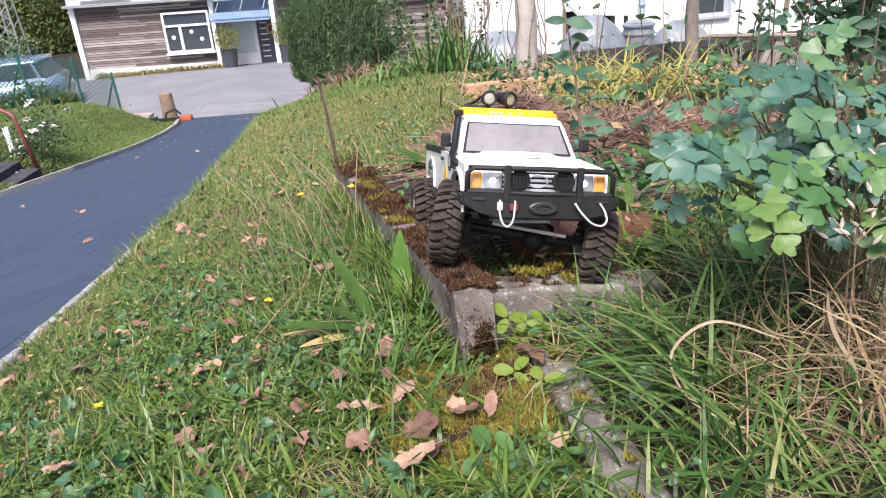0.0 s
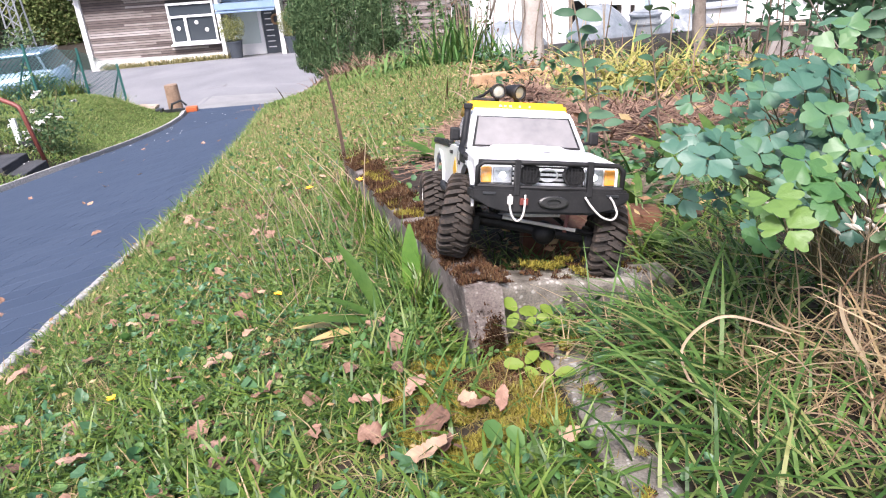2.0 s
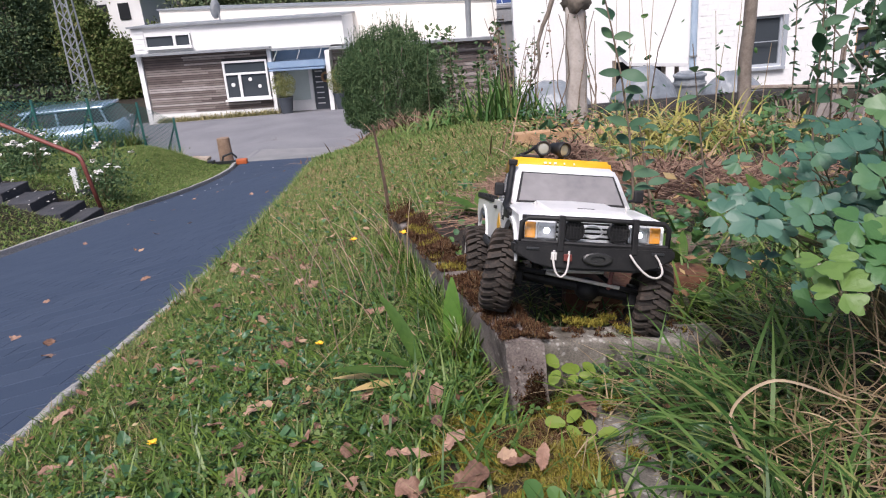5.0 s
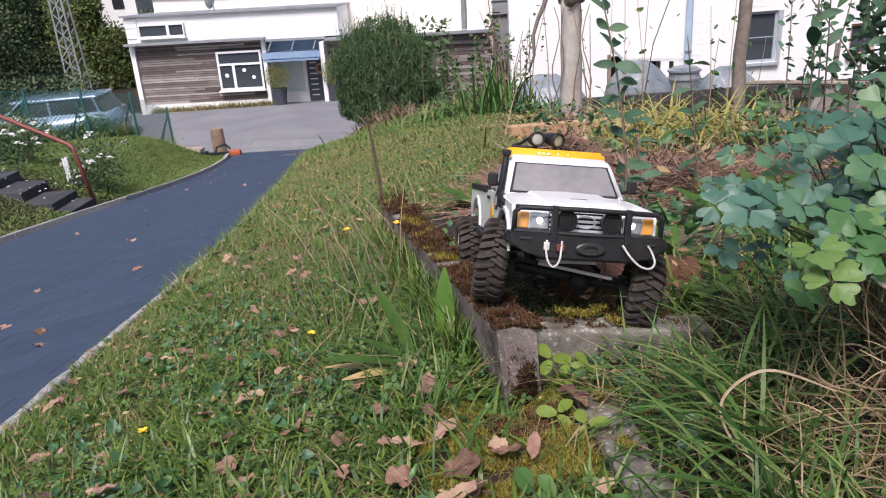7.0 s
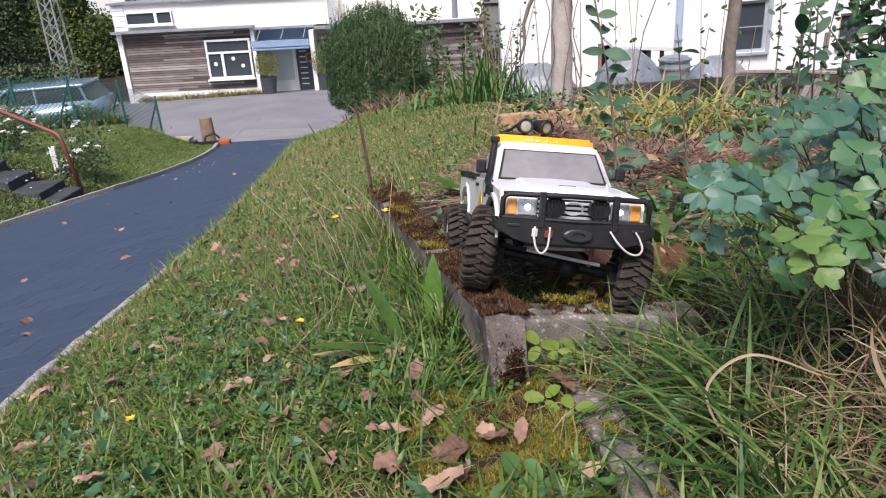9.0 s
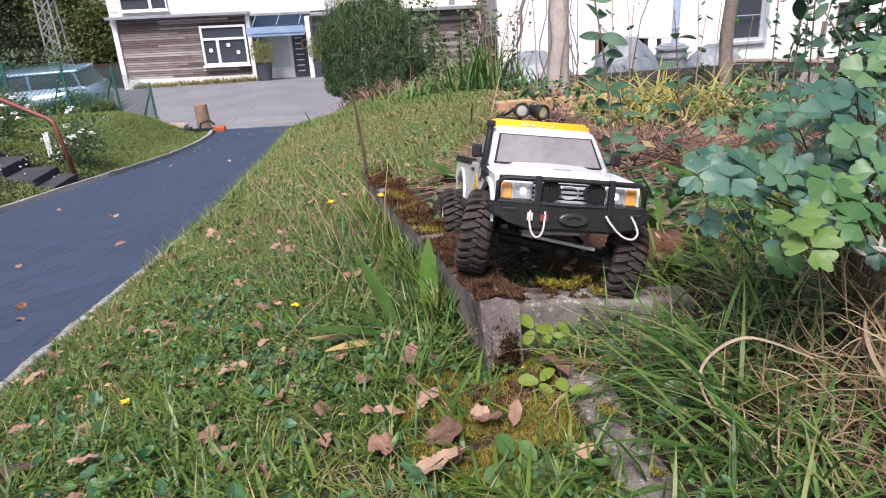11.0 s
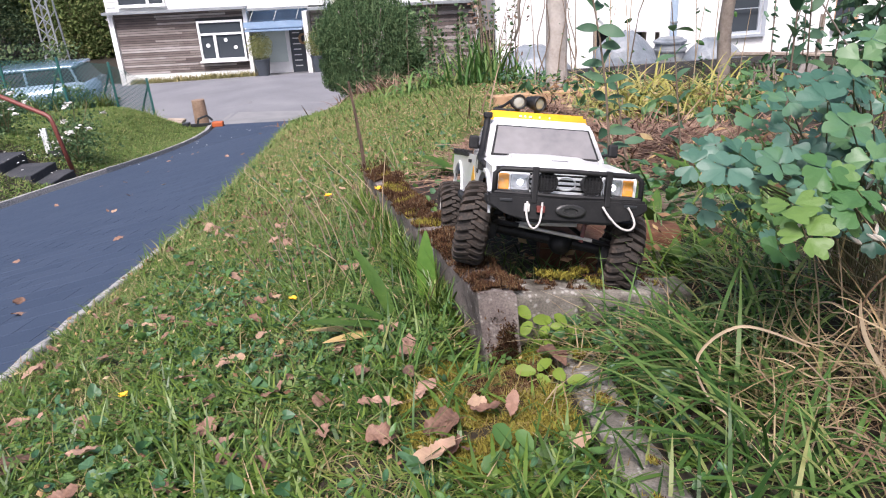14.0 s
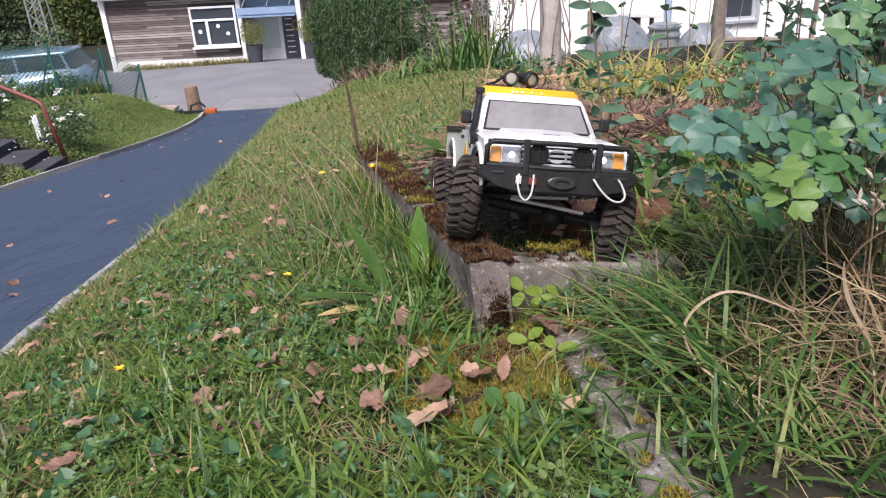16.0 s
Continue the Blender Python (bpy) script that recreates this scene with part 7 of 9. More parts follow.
for k in range(40):
    a = k * 2 * math.pi / 40
    box(bm, (-0.03, -0.03, -0.03), (0.03, 0.03, 0.03), Matrix.Translation((3.02 + 0.15 * math.cos(a) + random.uniform(-0.02, 0.02), 0.3, -0.18 + 0.16 * math.sin(a))) @ pose(0, 0, 0, k * 31, k * 17, k * 7))
part("wreath", bm, CUTWOOD, dr, "round dried-flower wreath")
fr = hb("side_light", -6.66, -5.52, 27.38, 27.44, -3.46, -1.78, PAINT_WHITE, label="white framed glazed panel beside the door")
hb("pane", -6.56, -5.66, 27.366, 27.378, -3.0, -1.88, surface("frosted_pane", [(0.50, 0.58, 0.56), (0.58, 0.66, 0.63)], 2, 0.25, 0.02), fr)
hb("door_step", -6.7, -4.8, 26.7, 27.35, -3.7, -3.40, CONCRETE_STRIP)
dish = part("satellite_dish", lathe(bmesh.new(), [(0.02, 0.0), (0.2, 0.02), (0.36, 0.09), (0.37, 0.10), (0.2, 0.05), (0.02, 0.03)], "y", 24, pose(-0.93, 0.9, 2.48, 10, 0, 40) @ Matrix.Diagonal((0.55, 1, 1.0, 1))), GALV, house, "grey satellite dish")
part("dish_mast", tubed([(-0.88, 1.0, 2.0), (-0.88, 1.0, 2.4)], 0.03, 8), GALV, house)
part("flue_pipe", tubed([(8.52, -0.15, 0.98), (8.52, -0.15, 2.54)], 0.11, 12), GALV, house, "steel flue pipe")
link = thing("outbuilding", pose(2.75, 36.4, -3.7), "grey outbuilding with solar panels on its roof", "building")
part("wall", boxed((-0.85, 0.0, 0.0), (1.6, 4.6, 2.45)), CONCRETE_STRIP, link)
part("fascia", boxed((-0.9, -0.14, 2.46), (1.65, -0.003, 3.18)), GREYSHEET, link, "grey sheet fascia")
lr = part("roof", extrude(bmesh.new(), [(-0.2, 3.19), (4.8, 5.4), (4.8, 5.3), (-0.2, 3.09)], -0.9, 1.65, "x"), GREYSHEET, link, "sloping grey sheet roof")
CELLS = plain("solar_cells", (0.035, 0.06, 0.16), 0.25)
CELL_FRAME = plain("panel_frame", (0.55, 0.58, 0.62), 0.4, 0.3)
for k in range(3):
    for j in range(2):
        a, b = -0.10 + 1.62 * k, 1.46 + 1.62 * k
        zf = lambda v: 3.21 + (v + 0.2) * 2.21 / 5.0
        x0 = -0.80 + 1.10 * j
        sp = part("solar_panel", extrude(bmesh.new(), [(a, zf(a)), (b, zf(b)), (b, zf(b) + 0.04), (a, zf(a) + 0.04)], x0, x0 + 1.05, "x"), CELL_FRAME, lr, "dark blue solar panel")
        for i in range(2):
            for h in range(3):
                u0, u1 = a + 0.03 + 0.51 * h, a + 0.50 + 0.51 * h
                part("cell", extrude(bmesh.new(), [(u0, zf(u0) + 0.041), (u1, zf(u1) + 0.041), (u1, zf(u1) + 0.05), (u0, zf(u0) + 0.05)], x0 + 0.03 + 0.51 * i, x0 + 0.50 + 0.51 * i, "x"), CELLS, sp)


def potted(x, y, h, r):
    z = float(H(x, y))
    t = thing("potted_shrub", pose(x, y, z), "round yellowish shrub in a dark grey planter by the door", "potted plant", "planters at the door")
    part("planter", lathe(bmesh.new(), [(0.02, 0), (r * 0.72, 0), (r, h), (r * 1.06, h), (r * 1.06, h + 0.05), (r * 0.9, h + 0.05), (r * 0.88, h - 0.02), (0.02, h - 0.02)], "z", 24), ANTHRACITE, t)
    part("trunk", tubed([(0, 0, h - 0.03), (0.02, 0, h + 0.45)], 0.03, 6, 0.01), BARK, t)
    n = 1500
    d = rng.normal(size=(n, 3))
    d /= np.linalg.norm(d, axis=1)[:, None]
    c = d * (rng.random(n) ** 0.4 * 0.46)[:, None] * np.array([1, 1, 1.12]) + np.array([0, 0, h + 0.47])
    sheet("crown", *flakes(c, rng.uniform(0.05, 0.11, n), 0.35), YELLOWGREEN_DULL, t)


YELLOWGREEN_DULL = surface("dull_box_leaves", [(0.10, 0.13, 0.04), (0.20, 0.22, 0.07), (0.30, 0.29, 0.12)], 3, 0.6, 0, 4, "island", translucent=0.15)
potted(-6.42, 26.3, 0.55, 0.28)
potted(-4.35, 26.3, 0.55, 0.28)
x, y = scatter(1500, -11.4, -6.8, 26.3, 26.85, lambda x, y: x < 9)
stuff("wall_foot_grass", blades(x, y, 0.08, 0.3, 0.02, 0.04, (0, 0.6), (0.2, 1.0), 2), surface("dull_verge", [(0.12, 0.13, 0.04), (0.22, 0.20, 0.08), (0.32, 0.27, 0.13)], 2, 0.7, 0, 4, "island"), "dry weeds along the foot of the house wall", "weeds")

# ---- the white barn beside the garden ----
barn = thing("barn", pose(0, 16.6, -3.6), "tall white rendered barn with grey window frames", "building")
wm = bmesh.new()
# front wall with two openings
holes = ((6.66, 7.36, 1.83, 2.95), (9.0, 9.58, 1.83, 2.53))
xs = [1.32, 6.66, 7.36, 9.0, 9.58, 16.0]
for a, b in zip(xs, xs[1:]):
    h = [q for q in holes if abs(q[0] - a) < 1e-6]
    spans = [(0, 7.0)] if not h else [(0, h[0][2]), (h[0][3], 7.0)]
    for lo, hi in spans:
        box(wm, (a, 0, lo), (b, 0.35, hi))
extrude(wm, [(1.32, 0.35), (1.67, 0.35), (2.65, 10.0), (2.30, 10.0)], 0.0, 7.0, "z")
box(wm, (15.65, 0.35, 0), (16, 10, 7.0)), box(wm, (2.66, 9.65, 0), (15.65, 10, 7.0))
bmesh.ops.remove_doubles(wm, verts=wm.verts, dist=0.0005)
part("wall", wm, WHITEWALL, barn)
part("roof", extrude(bmesh.new(), [(-0.5, 6.9), (5.0, 9.4), (10.4, 6.9), (10.4, 7.1), (5.0, 9.6), (-0.5, 7.1)], 1.0, 16.4, "x"), surface("roof_tiles", [(0.10, 0.06, 0.05), (0.16, 0.10, 0.08)], 2, 0.8), barn)
dp = part("downpipe", tubed([(5.33, -0.09, 1.0), (5.33, -0.09, 6.9)], 0.075, 10), surface("zinc_pipe", [(0.33, 0.43, 0.55), (0.42, 0.52, 0.63)], 2, 0.5), barn, "pale blue-grey zinc downpipe")
for z in (2.2, 4.2, 6.2):
    part("bracket", tubed([(5.33, -0.10, z), (5.33, -0.10, z + 0.04)], 0.09, 10), GALV, dp)
GREYFRAME = plain("grey_frame", (0.35, 0.38, 0.42), 0.5)
for k, (a, b, lo, hi) in enumerate(holes):
    wd = part("window", boxed((a, 0.3, lo), (b, 0.34, hi)), DARK, barn, "dark barn window with grey frame")
    for p, q, r, t in ((a, a + 0.06, lo, hi), (b - 0.06, b, lo, hi), (a + 0.06, b - 0.06, lo, lo + 0.06), (a + 0.06, b - 0.06, hi - 0.06, hi)):
        part("frame", boxed((p, 0.06, r), (q, 0.16, t)), GREYFRAME if k == 0 else CUTWOOD, wd)
    part("pane", boxed((a + 0.06, 0.10, lo + 0.06), (b - 0.06, 0.106, hi - 0.06)), PANE, wd)
    part("sill", boxed((a - 0.06, -0.10, lo - 0.06), (b + 0.06, 0.05, lo - 0.003)), GREYFRAME, wd)
    if k == 0:
        part("reveal", boxed((b + 0.003, -0.02, lo), (b + 0.09, 0.05, hi)), GREYFRAME, wd)
        part("curtain", boxed((a + 0.08, 0.2, lo + 0.5), (a + 0.2, 0.22, hi - 0.07)), surface("orange_curtain", [(0.35, 0.12, 0.04), (0.5, 0.2, 0.08)], 8), wd, "orange-brown curtain")
        part("grille", boxed((a + 0.07, 0.01, lo + 0.55), (b - 0.07, 0.02, lo + 0.57)), GREYFRAME, wd)
# white-painted blocks in courses right of the pipe
bl = bmesh.new()
vs, qs = [], []
for r in range(36):
    z = 0.9 + 0.12 * r
    x = 5.5 + (0.13 if r % 2 else 0.0)
    while x < 15.6:
        if not any(h0 - 0.12 < x + 0.13 < h1 + 0.12 and l0 - 0.16 < z < l1 + 0.05 for h0, h1, l0, l1 in holes):
            d = random.uniform(0.006, 0.008)
            vs.append([(x, -d, z), (x + 0.25, -d, z), (x + 0.25, -d, z + 0.114), (x, -d, z + 0.114), (x, 0.002, z), (x + 0.25, 0.002, z), (x + 0.25, 0.002, z + 0.114), (x, 0.002, z + 0.114)])
        x += 0.255
vs = np.array(vs).reshape(-1, 3)
q = np.array([(0, 1, 2, 3), (4, 0, 3, 7), (1, 5, 6, 2), (3, 2, 6, 7), (4, 5, 1, 0)])
bl.free()
tagged(sheet("far_blockwork", vs, (q[None] + 8 * np.arange(len(vs) // 8)[:, None, None]).reshape(-1, 4), WHITEWALL, barn), kind="stuff")


# ---- things along the barn ----
def tarp(x, y, w, h, label):
    z = float(H(x, y))
    bm = bmesh.new()
    n, m = 20, 8
    rows = []
    for i in range(m + 1):
        f = i / m
        row = []
        for k in range(n):
            a = 2 * math.pi * k / n
            r = w * (1 - 0.75 * f ** 2.2) * (1 + 0.12 * noise.noise((math.cos(a) * 1.5 + x, math.sin(a) * 1.5, f * 2)))
            row.append((r * math.cos(a), r * 0.7 * math.sin(a), h * f * (1 + 0.1 * noise.noise((math.cos(a) * 2, math.sin(a) * 2 + x, 0)))))
        rows.append(row)
    loft(bm, rows)
    ob = part("covered_mound", bm, FILM_PLASTIC, None, smooth=True)
    ob.matrix_basis = pose(x, y, z - 0.02)
    return tagged(ob, label, "tarpaulin", "covered mounds by the barn")


tarp(2.78, 11.0, 0.56, 0.66, "grey plastic sheet draped over a garden heap")
tarp(4.25, 11.3, 0.5, 0.46, "grey plastic sheet draped over a garden heap")
tarp(1.45, 11.5, 0.7, 0.6, "grey plastic sheet draped over a garden heap")


def barrel(x, y):
    t = thing("rain_barrel", pose(x, y, float(H(x, y)) + 0.02), "pale grey rain barrel with a ribbed lid", "barrel")
    part("drum", lathe(bmesh.new(), [(0.02, 0), (0.22, 0), (0.24, 0.12), (0.245, 0.3), (0.23, 0.42)], "z", 24), GALV, t)
    part("lid", lathe(bmesh.new(), [(0.02, 0.422), (0.26, 0.422), (0.26, 0.45), (0.21, 0.47), (0.19, 0.49), (0.02, 0.50)], "z", 24), FILM_PLASTIC, t)
    for z in (0.1, 0.3):
        part("hoop", lathe(bmesh.new(), [(0.247, z), (0.262, z), (0.262, z + 0.03), (0.247, z + 0.03)], "z", 24), GALV, t)


barrel(3.68, 11.6)
z = float(H(3.6, 10.6))
tagged(part("bed_edging_board", boxed((1.5, 10.35, z - 0.05), (4.9, 10.41, z + 0.16), 0.005), surface("dark_board", [(0.04, 0.04, 0.045), (0.08, 0.075, 0.07)], 3, 0.8), None), "dark wooden board edging a garden bed", "board")
shed = thing("low_shelter", pose(3.3, 13.2, float(H(3.3, 13.2))), "low garden shelter with a white roof sheet", "shelter")
part("roof", boxed((-0.45, -0.5, 0.86), (0.60, 0.5, 0.93), 0.01, pose(0, 0, 0, 6, 5, 0)), PAINT_WHITE, shed, "white roof sheet")
for x, y in ((-0.38, 0.42), (0.30, -0.42), (0.53, 0.42), (0.53, -0.42)):
    part("post", boxed((x - 0.03, y - 0.03, 0), (x + 0.03, y + 0.03, 0.84)), BARK, shed)
# Near-black sheet standing for the shade inside the shelter.
part("inside_shade_panel", boxed((-0.4, 0.46, 0.05), (0.55, 0.48, 0.8)), DARK, shed)

# woodpile, leaning boards and rails
x0, y0 = 2.18, 5.4
pile = thing("woodpile", pose(x0, y0, float(H(x0, y0))) @ Matrix.Scale(0.66, 4), "small stack of grey-brown logs beside the tree", "woodpile")
for r, c in ((0, 0), (0, 1), (0, 2), (1, 0), (1, 1), (2, 0)):
    rr = random.uniform(0.042, 0.055)
    lumpy = [rr * random.uniform(0.85, 1.1) for _ in range(8)]
    part("log", extrude(bmesh.new(), [(lumpy[j] * math.cos(math.pi * j / 4), lumpy[j] * math.sin(math.pi * j / 4)) for j in range(8)], -random.uniform(0.15, 0.24), random.uniform(0.15, 0.24), "x", pose(random.uniform(-0.04, 0.04), -0.10 + 0.10 * c + 0.05 * r, 0.045 + 0.088 * r, 0, 0, random.uniform(-7, 7))), BARK, pile)
GREYBOARD = surface("grey_board", [(0.10, 0.085, 0.075), (0.20, 0.175, 0.16), (0.32, 0.29, 0.27)], 4, 0.85, 0.3, 6, "object")
sticks = thing("stick_fan", pose(2.38, 5.25, float(H(2.38, 5.25))) @ Matrix.Scale(0.68, 4), "fan of weathered grey-brown sticks standing together", "sticks")
for k in range(20):
    a, h = -0.20 + 0.021 * k + random.uniform(-0.02, 0.02), random.uniform(0.30, 0.46)
    part("stick", tubed([(a * 0.8, random.uniform(-0.06, 0.06), 0), (a * 0.95 + random.uniform(-0.03, 0.03), 0.0, h * 0.5), (a * 1.1 + random.uniform(-0.07, 0.07), random.uniform(-0.04, 0.1), h)], random.uniform(0.010, 0.022), 6, 0.008), random.choice([BARK, TWIG, GREYBARK]), sticks)
boards = thing("leaning_boards", pose(2.77, 5.25, float(H(2.77, 5.25)) - 0.01) @ Matrix.Scale(0.68, 4), "pale grey weathered slats leaning in a row", "boards")
for k in range(9):
    part("board", boxed((-0.030, -0.012, 0), (0.030, 0.012, random.uniform(0.34, 0.50)), 0.004, pose(-0.36 + 0.085 * k, random.uniform(-0.05, 0.05), 0, -8, 28 + random.uniform(-14, 12), 0)), GREYBOARD, boards)
rail = thing("garden_rail", pose(4.5, 9.6, float(H(4.5, 9.6))), "rough wooden rail on posts", "fence")
part("rail_bar", tubed([(-0.75, 0, 0.36), (-0.2, 0.02, 0.33), (0.4, 0.0, 0.28), (1.6, 0, 0.18)], 0.03, 7), BARK, rail)
for x, h in ((-0.7, 0.42), (0.53, 0.78), (1.5, 0.3)):
    part("post", tubed([(x, 0.05, 0), (x + 0.02, 0.05, h)], 0.035, 7), BARK, rail)


# ---- trees and shrubs ----
def trunk_tree(x, y, r, h, label, bark, wrap=False, pollard=False):
    z = float(H(x, y))
    t = thing("tree", pose(x, y, z - 0.03), label, "tree")
    sway = 0.003 if pollard else 0.012
    pts = [(sway * math.sin(k * 1.7), sway * math.cos(k * 2.1), h * k / 10) for k in range(11)]
    part("trunk", tubed(pts, r * 1.15, 14, r * (0.95 if pollard else 0.8)), bark, t, smooth=True)
    if pollard:
        knob = lathe(bmesh.new(), [(r * 0.6, h - 0.06)] + [(r * (0.95 + 0.42 * math.sin(math.pi * k / 10) ** 0.8), h - 0.03 + 0.016 * k) for k in range(11)] + [(r * 0.4, h + 0.14)], "z", 20)
        for v in knob.verts:
            v.co += noise.noise_vector(v.co * 11) * r * 0.55 + noise.noise_vector(v.co * 35) * r * 0.22
        part("knob", knob, GREYBARK, t, "knotted head where limbs were cut", smooth=True)
        for p, thick in (([(-0.04, 0, h + 0.08), (-0.11, -0.02, h + 0.13), (-0.17, -0.04, h + 0.07), (-0.205, -0.05, h - 0.03), (-0.25, -0.05, h - 0.12), (-0.29, -0.05, h - 0.24), (-0.285, -0.05, h - 0.38), (-0.33, -0.05, h - 0.50)], 0.024),
                         ([(0.03, 0, h + 0.08), (0.07, 0.02, h + 0.30), (0.05, 0.03, h + 0.62), (0.12, 0.03, h + 1.0)], 0.026), ([(-0.03, 0, h + 0.08), (-0.08, 0.03, h + 0.4), (-0.05, 0.06, h + 0.9)], 0.02)):
            part("limb", tubed(p, thick, 8, thick * 0.35), GREYBARK, t, smooth=True)
    else:
        for k in range(7):
            a, z0_ = random.uniform(0, 6.28), h * random.uniform(0.72, 0.98)
            ln = random.uniform(0.6, 1.3)
            p = [Vector((0, 0, z0_)), Vector((ln * 0.5 * math.cos(a), ln * 0.5 * math.sin(a), z0_ + ln * 0.35)), Vector((ln * math.cos(a), ln * math.sin(a), z0_ + ln * 0.8))]
            part("limb", tubed(p, r * 0.35, 7, r * 0.1), BARK, t)
    n = 1500
    c = rng.normal(size=(n, 3)) * np.array([0.8, 0.8, 0.6]) + np.array([0, 0, h + (1.6 if pollard else 0.6)])
    c = c[c[:, 2] > h + (0.7 if pollard else -0.4)]
    sheet("crown", *flakes(c, rng.uniform(0.05, 0.1, len(c)), 0.5), WEED, t)
    if wrap:
        for k in range(6):
            a = k * 1.1
            q = [Vector(((r * 1.6 + 0.04 * math.sin(j + 2.3 * k)) * math.cos(a + 0.12 * j), (r * 1.6) * math.sin(a + 0.12 * j), h * 0.118 * j)) for j in range(9)]
            part("vine", tubed(q, 0.006, 5, 0.003), TWIG, t)
    return t


trunk_tree(0.865, 5.6, 0.076, 0.35 - float(H(0.865, 5.6)), "pale pollarded tree trunk with climbing vines", PALEBARK, True, True)
trunk_tree(3.12, 8.0, 0.068, 3.2, "slender grey tree trunk before the barn", GREYBARK)


def bush(x, y, w, h, n, mat, label, size=(0.05, 0.12), aspect=0.25, name="bush", lumps=14):
    z = float(H(x, y))
    t = thing(name, pose(x, y, z), label, "bush")
    cs = []
    for k in range(lumps):
        a, f = random.uniform(0, 6.28), random.uniform(0.15, 0.95)
        rr = w * math.sqrt(max(0.04, 1 - (2.1 * f - 0.95) ** 2)) * random.uniform(0.45, 0.72)
        cs.append((rr * 1.12 * math.cos(a), rr * 0.8 * math.sin(a), h * f * 0.88, w * random.uniform(0.22, 0.44)))
    for k in range(lumps // 4):
        a = random.uniform(0, 6.28)
        cs.append((w * 0.72 * math.cos(a), w * 0.5 * math.sin(a), h * random.uniform(0.02, 0.22), w * random.uniform(0.22, 0.34)))
    cs += [(0, 0, h * 0.45, w * 0.7), (0.02, 0, h * 0.80, w * 0.42), (-0.42 * w, 0, h * 0.58, w * 0.44), (0.46 * w, 0, h * 0.55, w * 0.46)]
    pts = []
    for cx, cy, cz, r in cs:
        m = n // len(cs)
        d = rng.normal(size=(m, 3))
        d /= np.linalg.norm(d, axis=1)[:, None]
        pts.append(d * (r * rng.random(m) ** 0.25)[:, None] + np.array([cx, cy, max(cz, r * 0.3)]))
    p = np.concatenate(pts)
    p = p[p[:, 2] > H(x + p[:, 0], y + p[:, 1]) - z + 0.02]
    sp = p[rng.random(len(p)) < 0.12]
    sp = sp[np.linalg.norm(sp[:, :2], axis=1) + sp[:, 2] * 0.3 > w * 0.7]
    m_ = len(sp)
    sprigs = ribbons(sp, rng.uniform(0.05, 0.19, m_), np.full(m_, 0.012), rng.uniform(0, 6.28, m_), rng.uniform(0, 0.5, m_), rng.uniform(-0.2, 0.3, m_), 0, 2)
    top = p[(p[:, 2] > h * 0.5) & (rng.random(len(p)) < 0.03)]
    top = top[np.argsort(-top[:, 2] - 0.8 * np.abs(top[:, 0]))[:170]]
    shoots = []
    for q in top:
        ln, lean = random.uniform(0.12, 0.34), random.uniform(-0.25, 0.25)
        f = rng.random(26)
        c = np.stack([q[0] + lean * ln * f, q[1] + 0.1 * ln * f, q[2] + ln * f], 1)
        shoots.append(ribbons(c, rng.uniform(0.03, 0.065, 26), np.full(26, 0.011), rng.uniform(0, 6.28, 26), rng.uniform(0.3, 1.1, 26), rng.uniform(-0.2, 0.3, 26), 0, 1))
    sheet("crown", *joined([flakes(p, rng.uniform(*size, len(p)), aspect), sprigs] + shoots), mat, t)
    for k in range(7):
        a = k * 0.9
        part("stem", tubed([(0, 0, 0), (w * 0.25 * math.cos(a), w * 0.25 * math.sin(a), h * 0.4), (w * 0.5 * math.cos(a), w * 0.5 * math.sin(a), h * 0.8)], 0.025, 6, 0.008), BARK, t)
    return t


bush(-1.22, 12.6, 0.95, 1.74, 60000, BUSH, "dense dark green rounded yew bush", (0.03, 0.085), 0.22, lumps=34)


def stalks(name, n, cx, cy, sx, sy, h0, h1, mat, label, leafy=0.0, leafmat=None, r=0.006, size=0.05):
    """Upright thin stalks with small leaves, in one object."""
    bm = bmesh.new()
    pts = []
    for k in range(n):
        x, y = random.gauss(cx, sx), random.gauss(cy, sy)
        z, h = float(H(x, y)), random.uniform(h0, h1)
        lx, ly = random.gauss(0, 0.12) * h, random.gauss(0, 0.12) * h
        tube(bm, [(x, y, z - 0.01), (x + lx * 0.3, y + ly * 0.3, z + h * 0.5), (x + lx, y + ly, z + h)], r, 4, r * 0.4)
        for j in range(int(leafy * h)):
            f = random.uniform(0.15, 1)
            pts.append((x + lx * f + random.gauss(0, 0.04), y + ly * f + random.gauss(0, 0.04), z + h * f))
    t = tagged(part(name, bm, mat, None), label, "plants", kind="stuff")
    if pts:
        tagged(sheet(name + "_leaves", *discs(np.array(pts), rng.uniform(size * 0.32, size * 0.72, len(pts)), 0.9, 0, 0.25, 9, 0.5), leafmat), label, "plants", kind="stuff")
    return t


stalks("tall_weeds", 26, 0.05, 10.4, 0.5, 0.4, 0.6, 1.4, TWIG, "tall withered garden stalks with small leaves", 34, BUSH, 0.008, 0.075)
stalks("seed_stalks", 16, 0.55, 8.6, 0.2, 0.3, 0.7, 1.5, TWIG, "brown teasel stalks with seed heads", 10, STRAW, 0.010, 0.05)
stalks("vine_stalks", 5, 0.80, 5.4, 0.2, 0.2, 0.5, 1.3, TWIG, "thin brown vines round the tree", 6, WEED, 0.006, 0.035)
stalks("pale_stalks", 9, 1.25, 4.6, 0.3, 0.3, 0.5, 1.1, PALE, "pale dry stalks among the plants", 6, WEED, 0.004, 0.05)
stalks("barn_weeds", 22, 2.6, 9.4, 1.0, 0.5, 0.12, 0.26, TWIG, "green weeds before the barn", 30, WEED, 0.006, 0.08)
